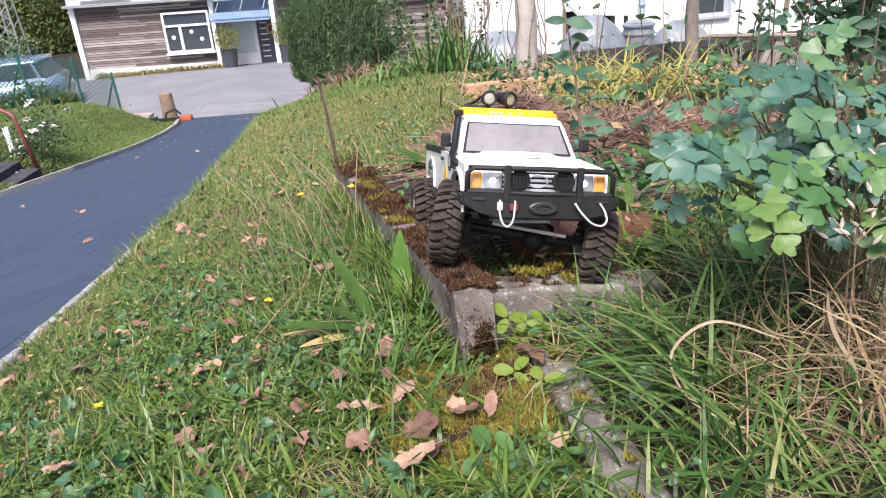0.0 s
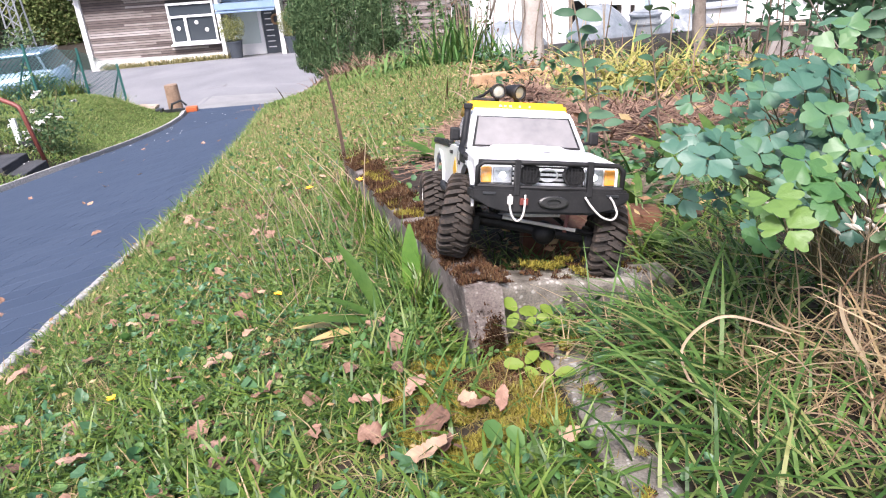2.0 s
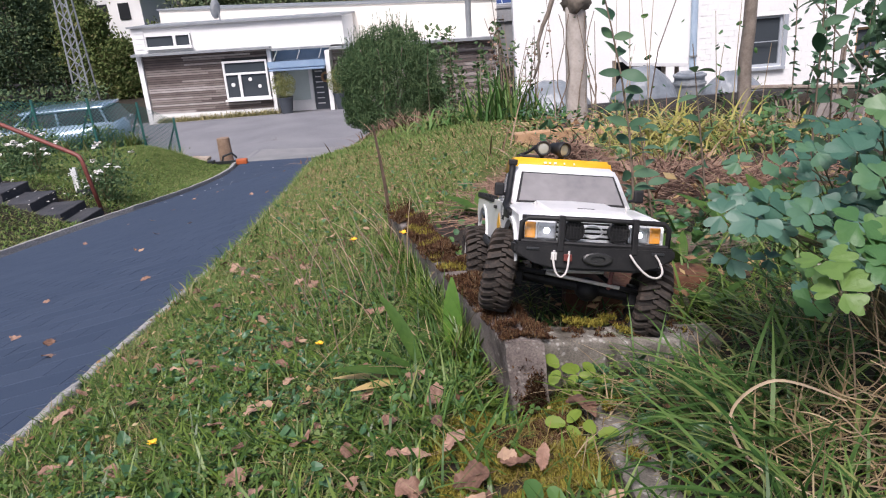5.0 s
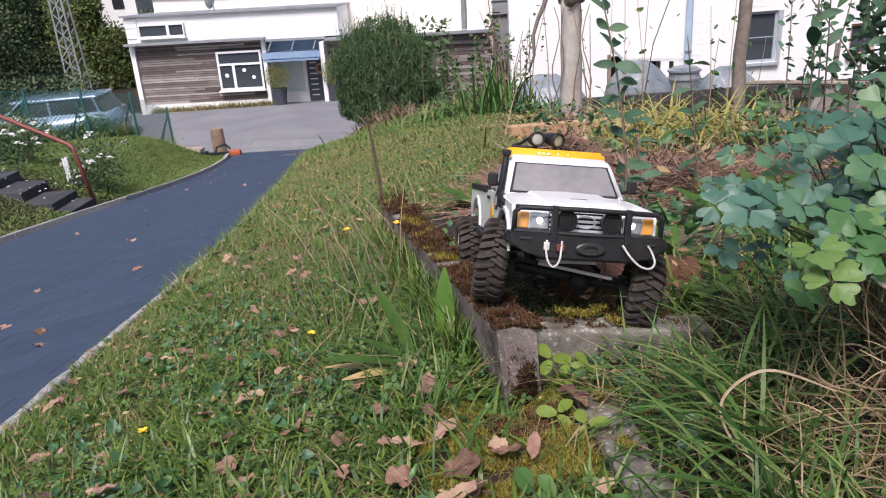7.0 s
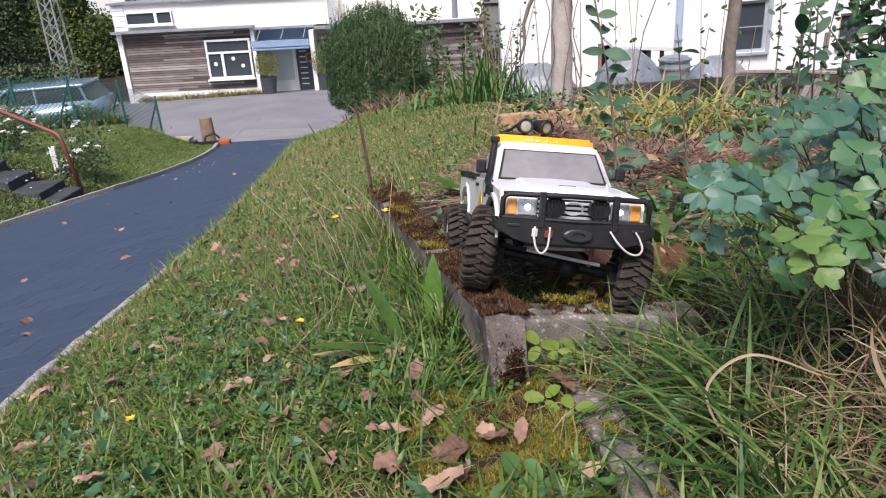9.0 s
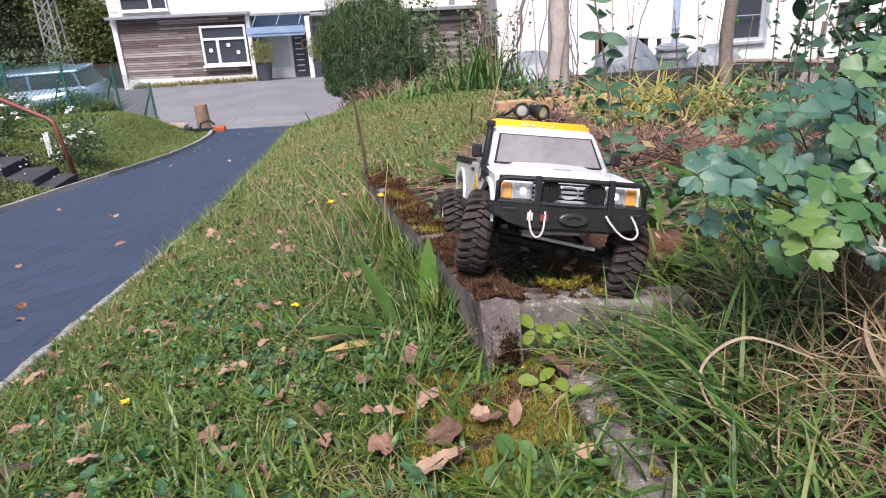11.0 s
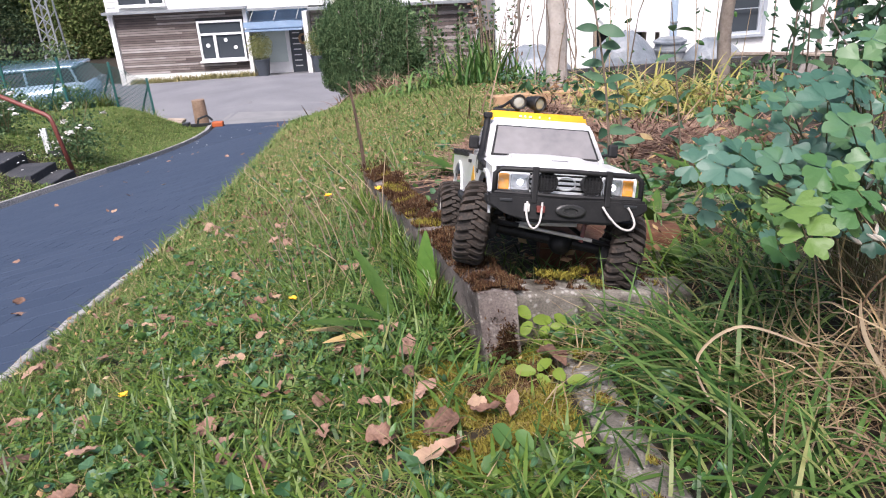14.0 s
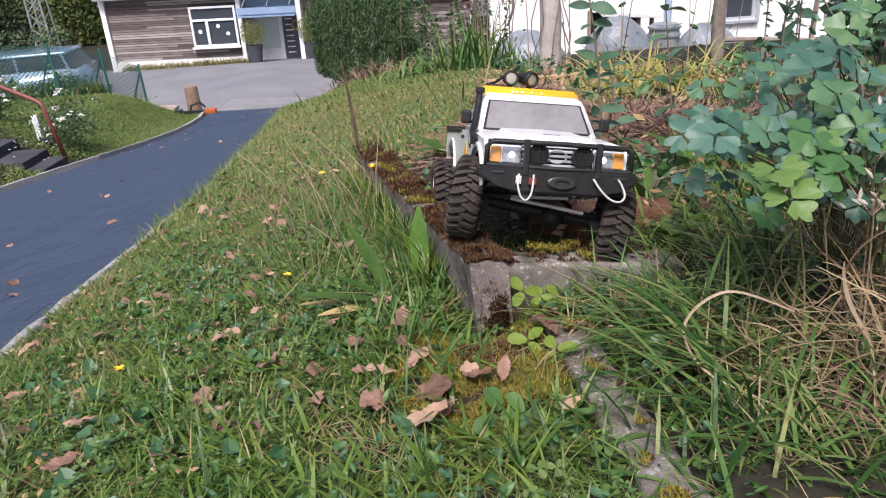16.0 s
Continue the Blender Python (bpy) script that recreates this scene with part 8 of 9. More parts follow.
stalks("shrub_twigs", 9, 3.6, 6.0, 0.5, 0.5, 0.9, 1.8, TWIG, "leafy shrub twigs before the barn", 34, COLUMBINE, 0.008, 0.075)
stalks("bed_weeds", 12, 1.15, 3.2, 0.4, 0.5, 0.08, 0.26, STEM, "green weeds in the bed", 60, WEED, 0.003, 0.05)
stalks("bed_herbs", 9, 0.95, 2.6, 0.30, 0.30, 0.08, 0.25, STEM, "leafy herbs in the bed", 70, COLUMBINE, 0.0025, 0.045)
stalks("dark_shrub", 12, 2.10, 3.5, 0.10, 0.2, 0.55, 1.0, TWIG, "dark green leafy shrub at the end of the bed", 75, PRIVET, 0.004, 0.075)
stalks("bed_saplings", 5, 1.75, 2.3, 0.25, 0.3, 0.4, 0.85, TWIG, "leafy saplings in the bed", 40, COLUMBINE, 0.004, 0.06)


def garden_clump(n, cx, cy, sx, sy, l0, l1, w0, w1, lean, droop, segs=5):
    return clump(n, cx, cy, sx, sy, l0, l1, w0, w1, 2.0, 3.0, lean, droop, segs)


stuff("iris_clump", [garden_clump(80, 0.38, 7.6, 0.18, 0.2, 0.40, 0.72, 0.016, 0.030, (0.0, 0.5), (0.1, 1.0), 7), garden_clump(300, 0.05, 7.9, 0.26, 0.2, 0.25, 0.50, 0.015, 0.03, (0.2, 0.9), (0.9, 2.2), 7), garden_clump(60, 0.75, 7.6, 0.25, 0.2, 0.25, 0.5, 0.015, 0.03, (0.0, 0.6), (0.2, 1.2))], IRIS, "clump of arching green iris blades", "plants")
stuff("yellow_daylily", [garden_clump(420, 0.93, 3.2, 0.20, 0.16, 0.20, 0.42, 0.006, 0.012, (0.3, 1.1), (0.9, 2.4), 8), garden_clump(160, 0.72, 2.8, 0.10, 0.12, 0.14, 0.30, 0.005, 0.010, (0.3, 1.2), (0.8, 2.4), 7), garden_clump(40, 1.3, 5.3, 0.3, 0.3, 0.2, 0.4, 0.012, 0.024, (0.1, 0.9), (0.5, 2.0)), garden_clump(40, 1.85, 5.6, 0.3, 0.3, 0.2, 0.42, 0.012, 0.024, (0.1, 0.9), (0.5, 2.0))], YELLOWGREEN, "yellowed daylily leaves collapsing over the bed", "plants")
stuff("dead_stalks", [garden_clump(260, 1.0, 3.6, 0.45, 0.4, 0.12, 0.35, 0.005, 0.010, (0.3, 1.4), (0.2, 1.4)), garden_clump(300, 0.0, 8.8, 0.9, 0.4, 0.1, 0.35, 0.01, 0.02, (0.5, 1.4), (0.2, 1.2)), garden_clump(400, -0.9, 11.4, 0.5, 0.3, 0.2, 0.5, 0.012, 0.02, (0.5, 1.4), (0.2, 1.0))], STRAW, "brown dead stalks and leaves in the beds", "plants")
stuff("bed_grass", [garden_clump(700, 1.9, 3.6, 0.8, 0.9, 0.03, 0.085, 0.004, 0.009, (0.1, 0.9), (0.4, 1.5)), garden_clump(800, 2.6, 6.6, 1.0, 1.0, 0.04, 0.11, 0.008, 0.016, (0.1, 0.9), (0.4, 1.5)), garden_clump(260, 1.0, 2.9, 0.35, 0.5, 0.08, 0.2, 0.004, 0.009, (0.1, 0.9), (0.4, 1.5)), garden_clump(500, 3.4, 9.2, 1.4, 0.6, 0.1, 0.25, 0.015, 0.03, (0.1, 0.9), (0.4, 1.5))], LONG, "rank green grass through the garden beds", "grass")
x, y = scatter(2600, 0.35, 4.5, 1.7, 10, lambda x, y: (x < 0.9 + 0.42 * y) & ((y > 2.5) | (x > 0.75)) & ((x < 2.4) | (rng.random(len(x)) < 0.4)))
stuff("bed_leaves", flakes(np.stack([x, y, H(x, y) + rng.uniform(0.02, 0.16, len(x)) * np.where(x > 1.1 + 0.1 * y, 0.35, 1.0)], 1), rng.uniform(0.02, 0.05, len(x)) * (0.7 + 0.12 * y) * np.where(x > 1.1 + 0.1 * y, 0.7, 1.0), 0.6, 0.5), WEED, "low green leaves covering the garden beds", "weeds")
x, y = scatter(1800, 0.2, 2.5, 1.7, 6, lambda x, y: x < 0.6 + 0.42 * y)
stuff("bed_litter", flakes(np.stack([x, y, H(x, y) + rng.uniform(0.01, 0.1, len(x))], 1), rng.uniform(0.02, 0.05, len(x)), 0.5, 0.5), LITTER, "brown leaf litter among the beds", "leaf litter")
tb = tagged(part("timber_edging", boxed((-0.35, -0.03, -0.02), (0.35, 0.03, 0.07), 0.006), CUTWOOD, None), "pale timber board edging a garden bed", "board")
tb.matrix_basis = pose(0.60, 4.06, float(H(0.60, 4.06)), 0, 0, 2)

# ---- steps, rail and bank ----
for k, (px, py, pz) in enumerate(((-4.84, 8.9, -1.80), (-5.08, 8.95, -1.70), (-5.52, 9.1, -1.57), (-5.95, 9.25, -1.45), (-6.40, 9.4, -1.32))):
    st = stone_bar("step", (px, py - 0.62, pz), (px, py, pz), (-0.48, 0.02, 0.0), 0.3, STEP_STONE, None, 0.003, 10, k * 3.0, 0.012)
    tagged(st, "dark stone block step with leaves on it", "step", "steps up the bank")
hr = thing("handrail", pose(-4.86, 8.9, -1.85), "red-brown painted steel handrail beside the steps", "handrail")
part("rail_tube", tubed([(0, 0, 0), (-0.10, 0.02, 0.68), (-0.12, 0.03, 0.73), (-0.18, 0.05, 0.765), (-1.1, 0.30, 1.14), (-1.6, 0.45, 1.33), (-2.2, 0.6, 1.42)], 0.028, 8), REDPAINT, hr, smooth=True)
part("post", tubed([(-2.0, 0.54, 0.5), (-2.0, 0.54, 1.38)], 0.024, 8), REDPAINT, hr)
lamp = thing("marker_post", pose(-5.55, 9.7, float(H(-5.55, 9.7)) - 0.05), "small white marker post in the bank", "post")
part("post", boxed((-0.04, -0.02, 0), (0.04, 0.02, 0.42), 0.006), PAINT_WHITE, lamp)
part("foot_board", boxed((0.0, -0.05, 0.02), (0.2, -0.022, 0.11), 0.006), STEP_STONE, lamp)

x, y = scatter(190000, -11, -4.2, 4.0, 18.6, lambda x, y: (x < road_left(y) - 0.12) & ~((x < -4.7) & (x > -7) & (np.abs(y - 8.6 + 0.3 * (x + 4.84)) < 0.42)))
stuff("bank_grass", blades(x, y, 0.04, 0.08, 0.009, 0.018, (0.6, 1.4), (0.1, 0.9)), LAWN_FAR, "grass on the bank beside the drive", "grass")


def rose(x, y, n, h):
    z = float(H(x, y))
    t = thing("rose_bush", pose(x, y, z), "white flowering rose bush on the bank", "bush", "rose bushes")
    for k in range(7):
        a = k * 0.9
        part("stem", tubed([(0, 0, 0), (0.12 * math.cos(a), 0.12 * math.sin(a), h * 0.6), (0.28 * math.cos(a), 0.28 * math.sin(a), h)], 0.008, 5, 0.004), STEM, t)
    m = 700
    c = rng.normal(size=(m, 3)) * np.array([0.20, 0.18, h * 0.3]) + np.array([0, 0, h * 0.55])
    c[:, 2] = np.abs(c[:, 2])
    sheet("leaves", *flakes(c, rng.uniform(0.03, 0.07, m), 0.6), BUSH, t)
    for k in range(n):
        p = Vector((random.gauss(0, 0.22), random.gauss(-0.12, 0.12), h * random.uniform(0.45, 1.1)))
        bm = bmesh.new()
        for j in range(10):
            lance(bm, 0.055, 0.05, Matrix.Translation(p) @ pose(0, 0, 0, 0, 0, 36 * j) @ pose(0, 0, 0, 0, -random.uniform(-10, 60), 0), 0.6)
        part("blossom", bm, PETAL, t, "white rose blossom")


for x, y, n, h in ((-6.6, 10.6, 14, 0.65), (-7.2, 10.9, 8, 0.7), (-7.3, 11.8, 7, 0.7), (-5.12, 9.62, 7, 0.55), (-5.25, 9.95, 7, 0.8), (-8.0, 10.8, 5, 0.6)):
    rose(x, y, n, h)
x, y = scatter(3400, -10, -6.0, 9.6, 12.2, lambda x, y: x < -6.1 - 0.5 * (y - 9.6))
stuff("bank_shrubbery", flakes(np.stack([x, y, H(x, y) + rng.random(len(x)) ** 1.5 * 0.55 * step(5.8, 6.8, -x)], 1), rng.uniform(0.04, 0.1, len(x)), 0.5), BUSH, "low dark shrubs covering the bank", "shrubs")

x, y = np.concatenate([rng.uniform(-6.6, -4.9, 46), rng.uniform(-4.8, -2.9, 26)]), np.concatenate([rng.uniform(8.4, 9.3, 46), rng.uniform(8.5, 15.0, 26)])
lying = np.where(x < -4.84, np.interp(-x, [4.84, 5.08, 5.52, 5.95, 6.4, 6.9], [-1.79, -1.69, -1.56, -1.44, -1.31, -1.31]), H(x, y) + 0.006)
stuff("fallen_petals", flakes(np.stack([x, y, lying], 1), rng.uniform(0.02, 0.045, len(x)), 0.8, 0.95, 0.05), PETAL, "white rose petals strewn on the steps and the drive", "petals")

# ---- fence, car, tools ----
def fence(points, h, label):
    f = thing("fence", pose(points[0][0], points[0][1], 0), label, "fence", "wire fences")
    o = Vector((points[0][0], points[0][1], 0))
    P3 = [Vector((x, y, float(H(x, y)))) - o for x, y in points]
    for p in P3:
        part("post", tubed([p - Vector((0, 0, 0.1)), p + Vector((0, 0, h + 0.06))], 0.03, 7), GREENPAINT, f)
        part("brace", tubed([p + Vector((0, 0, h * 0.9)), p + Vector((-0.42, -0.1, 0))], 0.022, 6), GREENPAINT, f)
    for a, b in zip(P3, P3[1:]):
        bm = bmesh.new()
        d = b - a
        u = Vector((d.x, d.y, 0)).length
        c_ = -h
        while c_ < u + h:
            for s_ in (1, -1):
                z0_, z1_ = max(0.0, -c_ * s_ if s_ > 0 else c_ - u), min(h, u - c_ if s_ > 0 else c_)
                if z1_ - z0_ > 0.02:
                    tube(bm, [a + d * ((c_ + s_ * q_) / u) + Vector((0, 0, q_)) for q_ in (z0_, z1_)], 0.008, 3)
            c_ += 0.085
        part("wire_mesh", bm, GREENPAINT, f)
    return f


x = rng.uniform(-9.4, -6.7, 1500)
y = 16.95 - 0.70 * (-6.9 - x) + rng.normal(size=1500) * 0.16
tall = (np.sin(x * 7.0) + np.sin(x * 17.0 + 1.0) > 0.3) & (x < -6.95)
stuff("fence_weeds", blades(x[tall], y[tall], 0.2, 0.55, 0.012, 0.026, (0.05, 0.6), (0.3, 1.2), 3), LAWN_FAR, "tall weeds growing along the wire fence", "weeds")
x = rng.normal(size=2600) * 0.55 - 8.7
y = 16.9 - 0.5 * (-7.6 - x) + rng.normal(size=2600) * 0.25
stuff("shrubs_behind_fence", flakes(np.stack([x, y, H(x, y) + rng.random(2600) * (0.30 + 0.25 * np.sin(x * 5.0))], 1), rng.uniform(0.04, 0.09, 2600), 0.6), BUSH, "leafy green shrubs behind the wire fence", "shrubs")
fence([(-7.05, 17.25), (-7.6, 16.65), (-8.3, 15.8), (-9.2, 15.2), (-10.4, 14.6), (-12.0, 14.2)], 1.1, "dark green wire mesh fence with braced posts")


def car(m):
    t = thing("car", m, "pale blue silver hatchback parked behind the fence", "car")
    CARP = plain("silver_blue_paint", (0.27, 0.37, 0.47), 0.25, 0.3, coat=0.6)
    side = [(-2.0, 0.35), (-2.05, 0.65), (-1.9, 0.85), (-1.0, 0.98), (1.75, 1.0), (2.0, 0.9), (2.02, 0.4), (1.7, 0.25), (-1.7, 0.25)]
    b = extrude(bmesh.new(), side, -0.85, 0.85, "y")
    bmesh.ops.bevel(b, geom=list(b.edges), offset=0.05, segments=2, affect="EDGES")
    part("body", b, CARP, t, smooth=True)
    part("cabin", loft(bmesh.new(), [[(-1.05, -0.8, 0.96), (1.85, -0.8, 0.96), (1.85, 0.8, 0.96), (-1.05, 0.8, 0.96)], [(-0.45, -0.68, 1.32), (1.62, -0.7, 1.34), (1.62, 0.7, 1.34), (-0.45, 0.68, 1.32)]]), glass("car_glass", (0.02, 0.025, 0.03), 0.0, 0.25), t, "dark car windows")
    rf = boxed((-0.55, -0.72, 1.325), (1.68, 0.72, 1.42), 0.045)
    part("roof", rf, CARP, t, smooth=True)
    for x in (-0.8, 0.45, 1.7):
        for s_ in (-1, 1):
            part("pillar", tubed([(x, s_ * 0.80, 0.97), (min(max(x, -0.4), 1.6) + (0.1 if x < 0 else -0.03), s_ * 0.71, 1.35)], 0.035, 6), CARP, t)
    for x in (-1.3, 1.3):
        for s_ in (-1, 1):
            wh = part("wheel", lathe(bmesh.new(), [(0.02, -0.1), (0.28, -0.1), (0.31, -0.06), (0.31, 0.06), (0.28, 0.1), (0.02, 0.1)], "y", 24, Matrix.Translation((x, s_ * 0.8, 0.31))), DARK, t)
            part("rim", lathe(bmesh.new(), [(0.02, -0.115), (0.18, -0.115), (0.2, -0.105), (0.02, -0.10)], "y", 16, Matrix.Translation((x, s_ * 0.8 + (0.0 if s_ < 0 else 0.215), 0.31))), GALV, wh)
    for s_ in (-1, 1):
        part("headlight", boxed((-2.06, s_ * 0.62 - 0.16, 0.62), (-1.9, s_ * 0.62 + 0.16, 0.78), 0.03), PAINT_WHITE, t)


car(pose(-11.3, 19.4, float(H(-11.3, 19.4)) + 0.02, 0, 0, 8))

st = thing("chopping_block", pose(-5.42, 15.75, float(H(-5.42, 15.75)) - 0.02), "upright sawn log block beside the drive", "log")
part("log", lathe(bmesh.new(), [(0.02, 0), (0.16, 0), (0.15, 0.25), (0.14, 0.62), (0.02, 0.63)], "z", 14), surface("dull_sawn_log", [(0.14, 0.09, 0.06), (0.24, 0.16, 0.11), (0.32, 0.23, 0.17)], 6, 0.85, 0.3, 6), st)
tl = thing("garden_tools", pose(-5.2, 15.2, float(H(-5.2, 15.2)) + 0.01), "orange and black garden tool lying at the kerb", "tool")
ORANGE = plain("orange_plastic", (0.42, 0.10, 0.03), 0.5)
part("housing", boxed((0.18, -0.07, 0.0), (0.42, 0.07, 0.12), 0.03), ORANGE, tl, "orange plastic housing")
part("grip", tubed([(0.2, 0, 0.15), (0.1, 0, 0.26), (-0.1, 0, 0.2), (-0.15, 0, 0.05)], 0.025, 7), DARK, tl)
part("bar", boxed((-0.5, -0.02, 0.03), (0.15, 0.02, 0.1), 0.01), DARK, tl)
part("battery", boxed((-0.45, -0.1, 0.0), (-0.3, 0.05, 0.14), 0.02), DARK, tl)
lg = thing("log_heap", pose(-6.1, 15.9, float(H(-6.1, 15.9))), "few grey logs lying at the bank foot", "logs")
for k in range(4):
    part("log", tubed([(-0.22, 0.08 * k, 0.04 + 0.04 * (k % 2)), (0.18, 0.08 * k, 0.04)], 0.04, 8), BARK, lg)

# ---- woods, pylon and distance ----
WOODS_LIGHT = surface("light_foliage", [(0.05, 0.08, 0.03), (0.09, 0.13, 0.04), (0.14, 0.18, 0.06), (0.22, 0.20, 0.09)], 1, 0.8, 0, 4, "island", translucent=0.15, spec=0.15)


def far_tree(x, y, h, w, label="tall dark woodland tree behind the house", mat=WOODS, each=640, leaf=(0.10, 0.26)):
    z = float(H(x, y))
    t = thing("tree", pose(x, y, z), label, "tree", "woodland trees")
    part("trunk", tubed([(0, 0, 0), (0.1, 0, h * 0.5), (0, 0.1, h * 0.9)], 0.25, 7, 0.06), BARK, t)
    pts = []
    for k in range(16):
        f = random.uniform(0.12, 0.98)
        rr = w * math.sin(math.pi * min(0.95, 0.25 + 0.7 * f)) * random.uniform(0.2, 0.9)
        a = random.uniform(0, 6.28)
        m = each
        d = rng.normal(size=(m, 3)) * np.array([1, 1, 0.8]) * w * 0.28
        pts.append(d + np.array([rr * math.cos(a), rr * math.sin(a), h * f]))
        part("limb", tubed([(0, 0, h * f * 0.7), (rr * math.cos(a), rr * math.sin(a), h * f)], 0.06, 5, 0.02), BARK, t) if k < 5 else None
    p = np.concatenate(pts)
    sheet("crown", *flakes(p, rng.uniform(*leaf, len(p)), 0.6), mat, t)


for x, y, h, w in ((-34, 40, 10, 3.2), (-30, 44, 11, 3.4), (-27, 38, 9, 2.8), (-27, 50, 11, 3.2), (-25, 46, 7.5, 2.6), (-31, 36, 8, 2.8), (-36, 46, 12, 3.6), (-23, 38, 7, 2.4), (-21.5, 41, 7.5, 2.0), (-17, 53, 9, 3.2), (-12, 56, 9, 3.4), (-7, 54, 8.5, 3.2), (-2, 58, 9, 3.6), (3, 56, 8, 3), (-25, 36, 6.5, 2.6), (-29, 33, 6, 2.6),):
    far_tree(x, y, h, w)
for x, y, h, w in ((-19.3, 38, 5.4, 1.4), (-16.6, 42, 3.0, 1.5), (-18.2, 37, 4.2, 1.1), (-17.0, 37, 2.7, 1.3), (-14.8, 40, 3.6, 1.2)):
    far_tree(x, y, h, w, "light green woodland tree behind the house", WOODS_LIGHT)
# Paler foliage for the slope: distance haze is mixed into the leaf colour.
WOODS_HAZY = surface("hazed_hillside_foliage", [(0.095, 0.140, 0.084), (0.146, 0.196, 0.106), (0.202, 0.246, 0.129), (0.291, 0.291, 0.157)], 1, 0.8, 0, 4, "island", translucent=0.15, spec=0.15)
for k in range(10):
    far_tree(-15.0 + 2.2 * k, 47 + random.uniform(-2, 2), random.uniform(7.0, 9.0), random.uniform(2.2, 2.9), "green broadleaf tree on the slope behind the house", WOODS_HAZY, 330, (0.18, 0.40))
x, y = scatter(5200, -32, -13.2, 25.5, 27.5, lambda x, y: x < 0)
stuff("hedge", flakes(np.stack([x, y, H(x, y) + rng.random(len(x)) * 1.7], 1), rng.uniform(0.1, 0.22, len(x)), 0.6), WOODS, "clipped green hedge beside the yard", "hedge")
py = thing("lattice_pylon", pose(-17.25, 33, float(H(-17.25, 33))), "grey steel lattice mast behind the house", "pylon")
hp = 9.0
for sx, sy in ((-1, -1), (1, -1), (1, 1), (-1, 1)):
    part("leg", tubed([(sx * 0.36, sy * 0.36, 0), (sx * 0.18, sy * 0.18, hp)], 0.045, 5), GALV, py)
for k in range(14):
    z0_, z1_ = hp * k / 14, hp * (k + 1) / 14
    a, b = 0.36 - 0.18 * k / 14, 0.36 - 0.18 * (k + 1) / 14
    part("brace", tubed([(-a, -a, z0_), (b, -b, z1_)], 0.025, 4), GALV, py)
    part("brace", tubed([(a, -a, z0_), (-b, -b, z1_)], 0.025, 4), GALV, py)
    part("brace", tubed([(-a, a, z0_), (b, b, z1_)], 0.025, 4), GALV, py)
nb = thing("neighbour_house", pose(-21.4, 50, float(H(0, 50)) - 0.2), "white gabled house among the trees", "house")
part("wall", extrude(bmesh.new(), [(-1.7, 0), (1.7, 0), (1.7, 5.6), (0, 7.0), (-1.7, 5.6)], -3, 3, "y"), WHITEWALL, nb)
part("roof", extrude(bmesh.new(), [(-2.0, 5.35), (0, 7.02), (2.0, 5.35), (2.0, 5.5), (0, 7.2), (-2.0, 5.5)], -3.4, 3.4, "y"), surface("neighbour_tiles", [(0.11, 0.075, 0.065), (0.16, 0.11, 0.095)], 2, 0.8), nb)
far = thing("neighbour_house", pose(-0.42, 41.5, float(H(0, 41)) - 0.2), "small white gabled house beyond the roof", "house")
top = 0.50 - float(H(0, 41)) + 0.2
part("wall", extrude(bmesh.new(), [(-2.2, 0), (2.2, 0), (2.2, top - 2.5), (0, top), (-2.2, top - 2.5)], 0, 2.5, "y"), WHITEWALL, far)
part("roof", extrude(bmesh.new(), [(-2.4, top - 2.72), (0, top + 0.01), (2.4, top - 2.72), (2.4, top - 2.60), (0, top + 0.10), (-2.4, top - 2.60)], -0.05, 2.6, "y"), GREYSHEET, far)
for x in (-0.8, 0.6):
    part("window", boxed((x - 0.35, -3.05, 4.0), (x + 0.35, -2.99, 5.0)), DARK, nb)

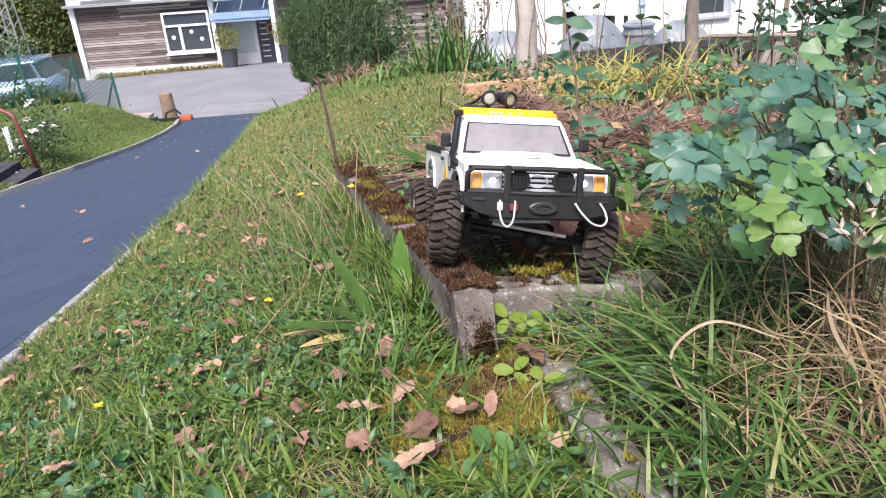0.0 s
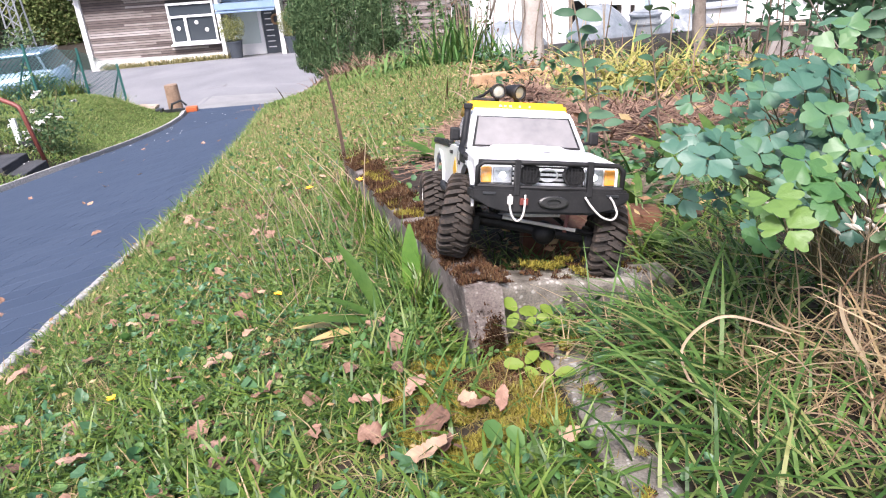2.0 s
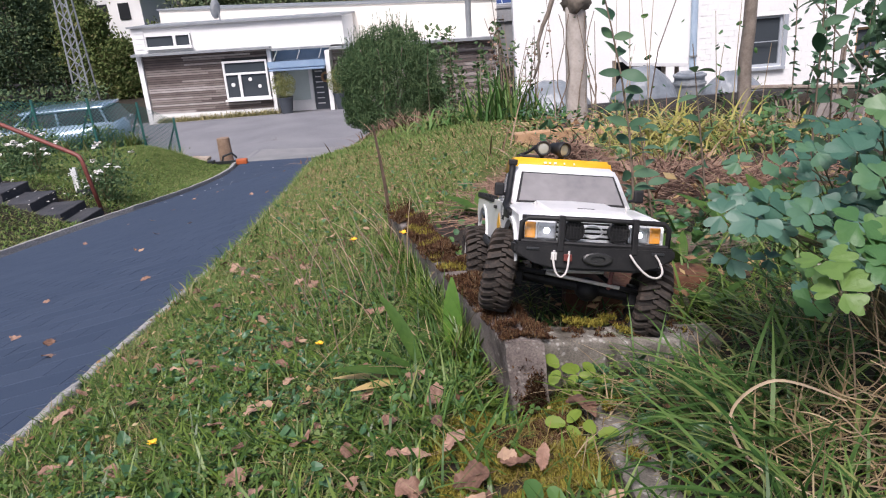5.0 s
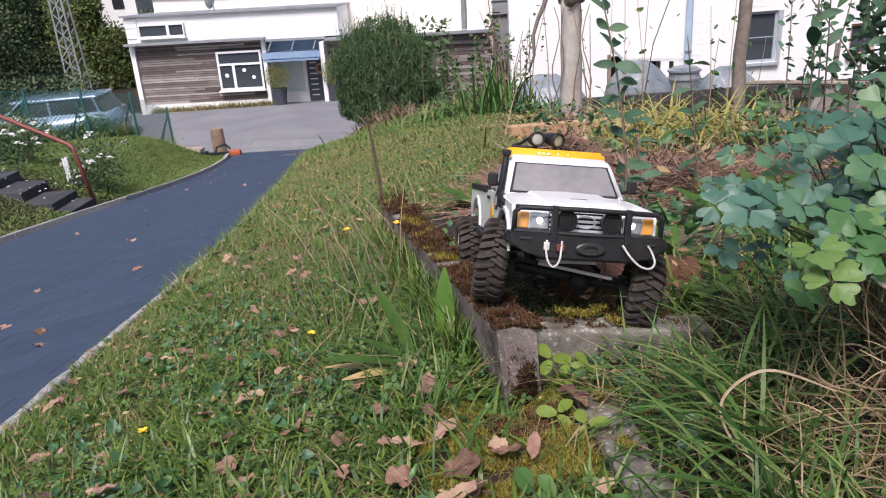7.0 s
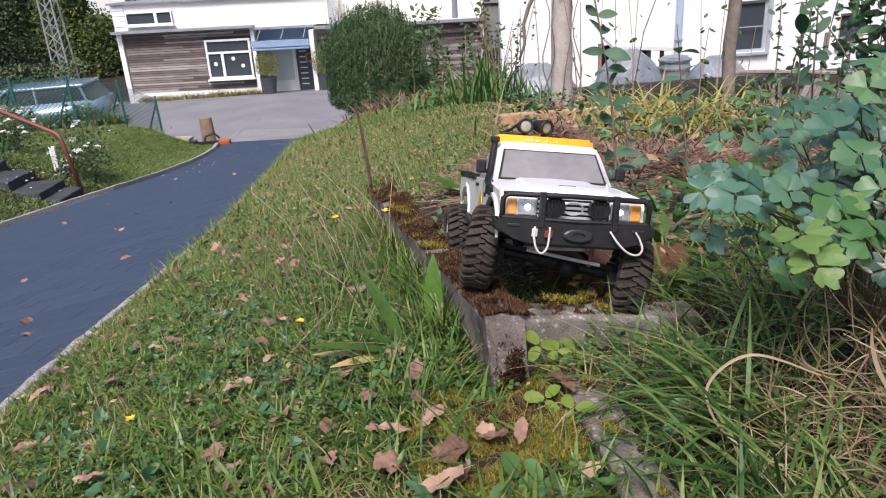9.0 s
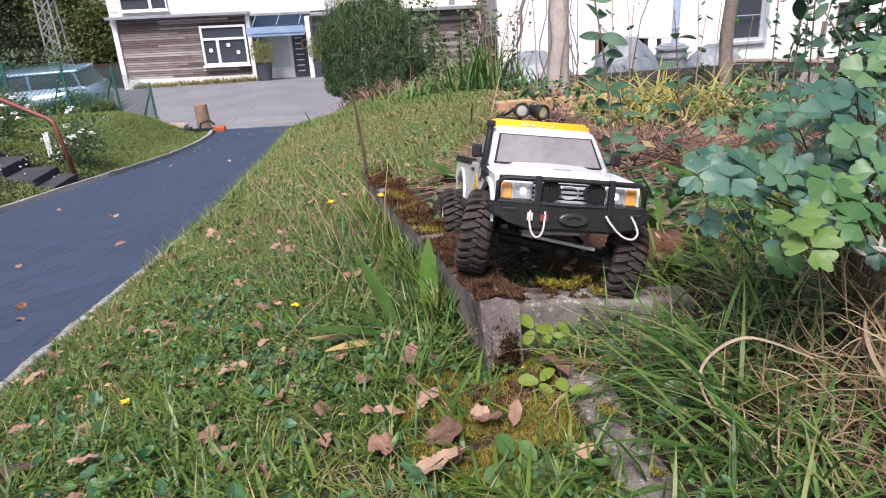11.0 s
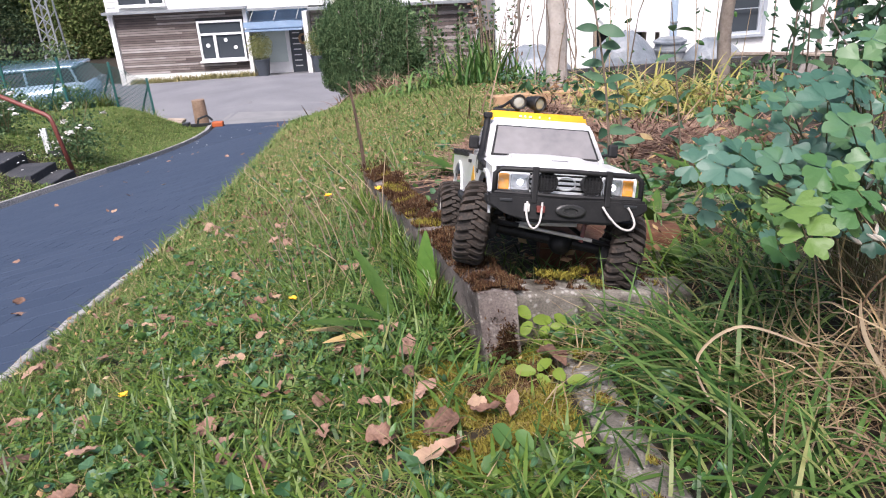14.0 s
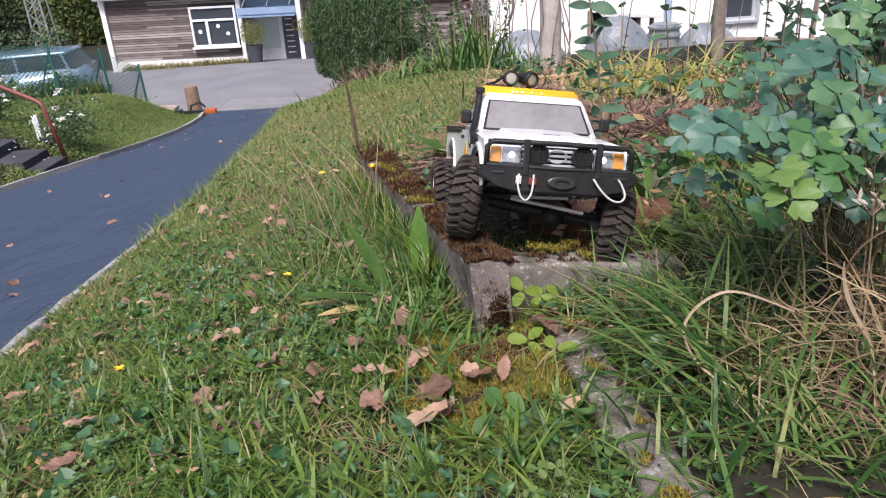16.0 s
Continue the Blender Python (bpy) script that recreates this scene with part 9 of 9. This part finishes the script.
# ---- paving of the drive ----
def pave():
    rows = []
    j = 0
    y = -3.0
    while y < 15.35:
        x = -5.1 + (0.1 if j % 2 else 0.0)
        while x < 0.4:
            cx, cy = x + 0.1, y + 0.05
            if cx - 0.1 > float(road_left(cy)) + 0.0 and cx + 0.1 < float(road_right(cy)) + 0.03:
                rows.append((cx, cy, 0.0999))
            elif cx - 0.1 > float(road_left(cy)) and cx - 0.1 < float(road_right(cy)) + 0.014:
                half = (float(road_right(cy)) + 0.035 - (cx - 0.1)) / 2
                rows.append((cx - 0.1 + half, cy, half - 0.0008))
            x += 0.2015
        y += 0.1015
        j += 1
    return np.array(rows)


P = pave()
keep_near = (P[:, 2] > 0.098) & (P[:, 1] > 0.75) & (P[:, 1] < 3.2) & (P[:, 0] > -3.0)
near = P[keep_near]
near = near[np.argsort(np.hypot(near[:, 0] + 1.0, near[:, 1] - 1.4))][:300]
seen = {tuple(r) for r in near.round(4)}
rest = np.array([r for r in P if tuple(np.round(r, 4)) not in seen])
c = np.stack([rest[:, 0], rest[:, 1], H(rest[:, 0], rest[:, 1]) + rng.uniform(-0.0002, 0.0002, len(rest))], 1)
n = len(c)
e = 0.05
gxv = (H(rest[:, 0] + e, rest[:, 1]) - H(rest[:, 0] - e, rest[:, 1])) / (2 * e)
gyv = (H(rest[:, 0], rest[:, 1] + e) - H(rest[:, 0], rest[:, 1] - e)) / (2 * e)
R_ = np.stack([np.ones(n), np.zeros(n), gxv], 1)
A_ = np.stack([np.zeros(n), np.ones(n), gyv], 1)
U_ = np.stack([-gxv, -gyv, np.ones(n)], 1)
tagged(blocks("far_pavers", (c, R_, A_, U_, rest[:, 2:3], 0.0493, 0.03), road, PAVER_REST), kind="stuff")
pb = bmesh.new()
box(pb, (-0.0999, -0.0493, -0.03), (0.0999, 0.0493, 0.0))
top = [ed for ed in pb.edges if all(v.co.z > -0.001 for v in ed.verts)]
bmesh.ops.bevel(pb, geom=top, offset=0.0009, segments=1, affect="EDGES")
pm = bpy.data.meshes.new("paver")
pb.to_mesh(pm)
pb.free()
pm.materials.append(PAVER)
for x, y, half in near:
    ob = new("paver", pm)
    gx1 = float(H(x + e, y) - H(x - e, y)) / (2 * e)
    gy1 = float(H(x, y + e) - H(x, y - e)) / (2 * e)
    ob.matrix_basis = pose(x, y, float(H(x, y)) + random.uniform(-0.0002, 0.0002), math.degrees(math.atan(gy1)), -math.degrees(math.atan(gx1)), random.uniform(-0.25, 0.25))
    ob.parent = road
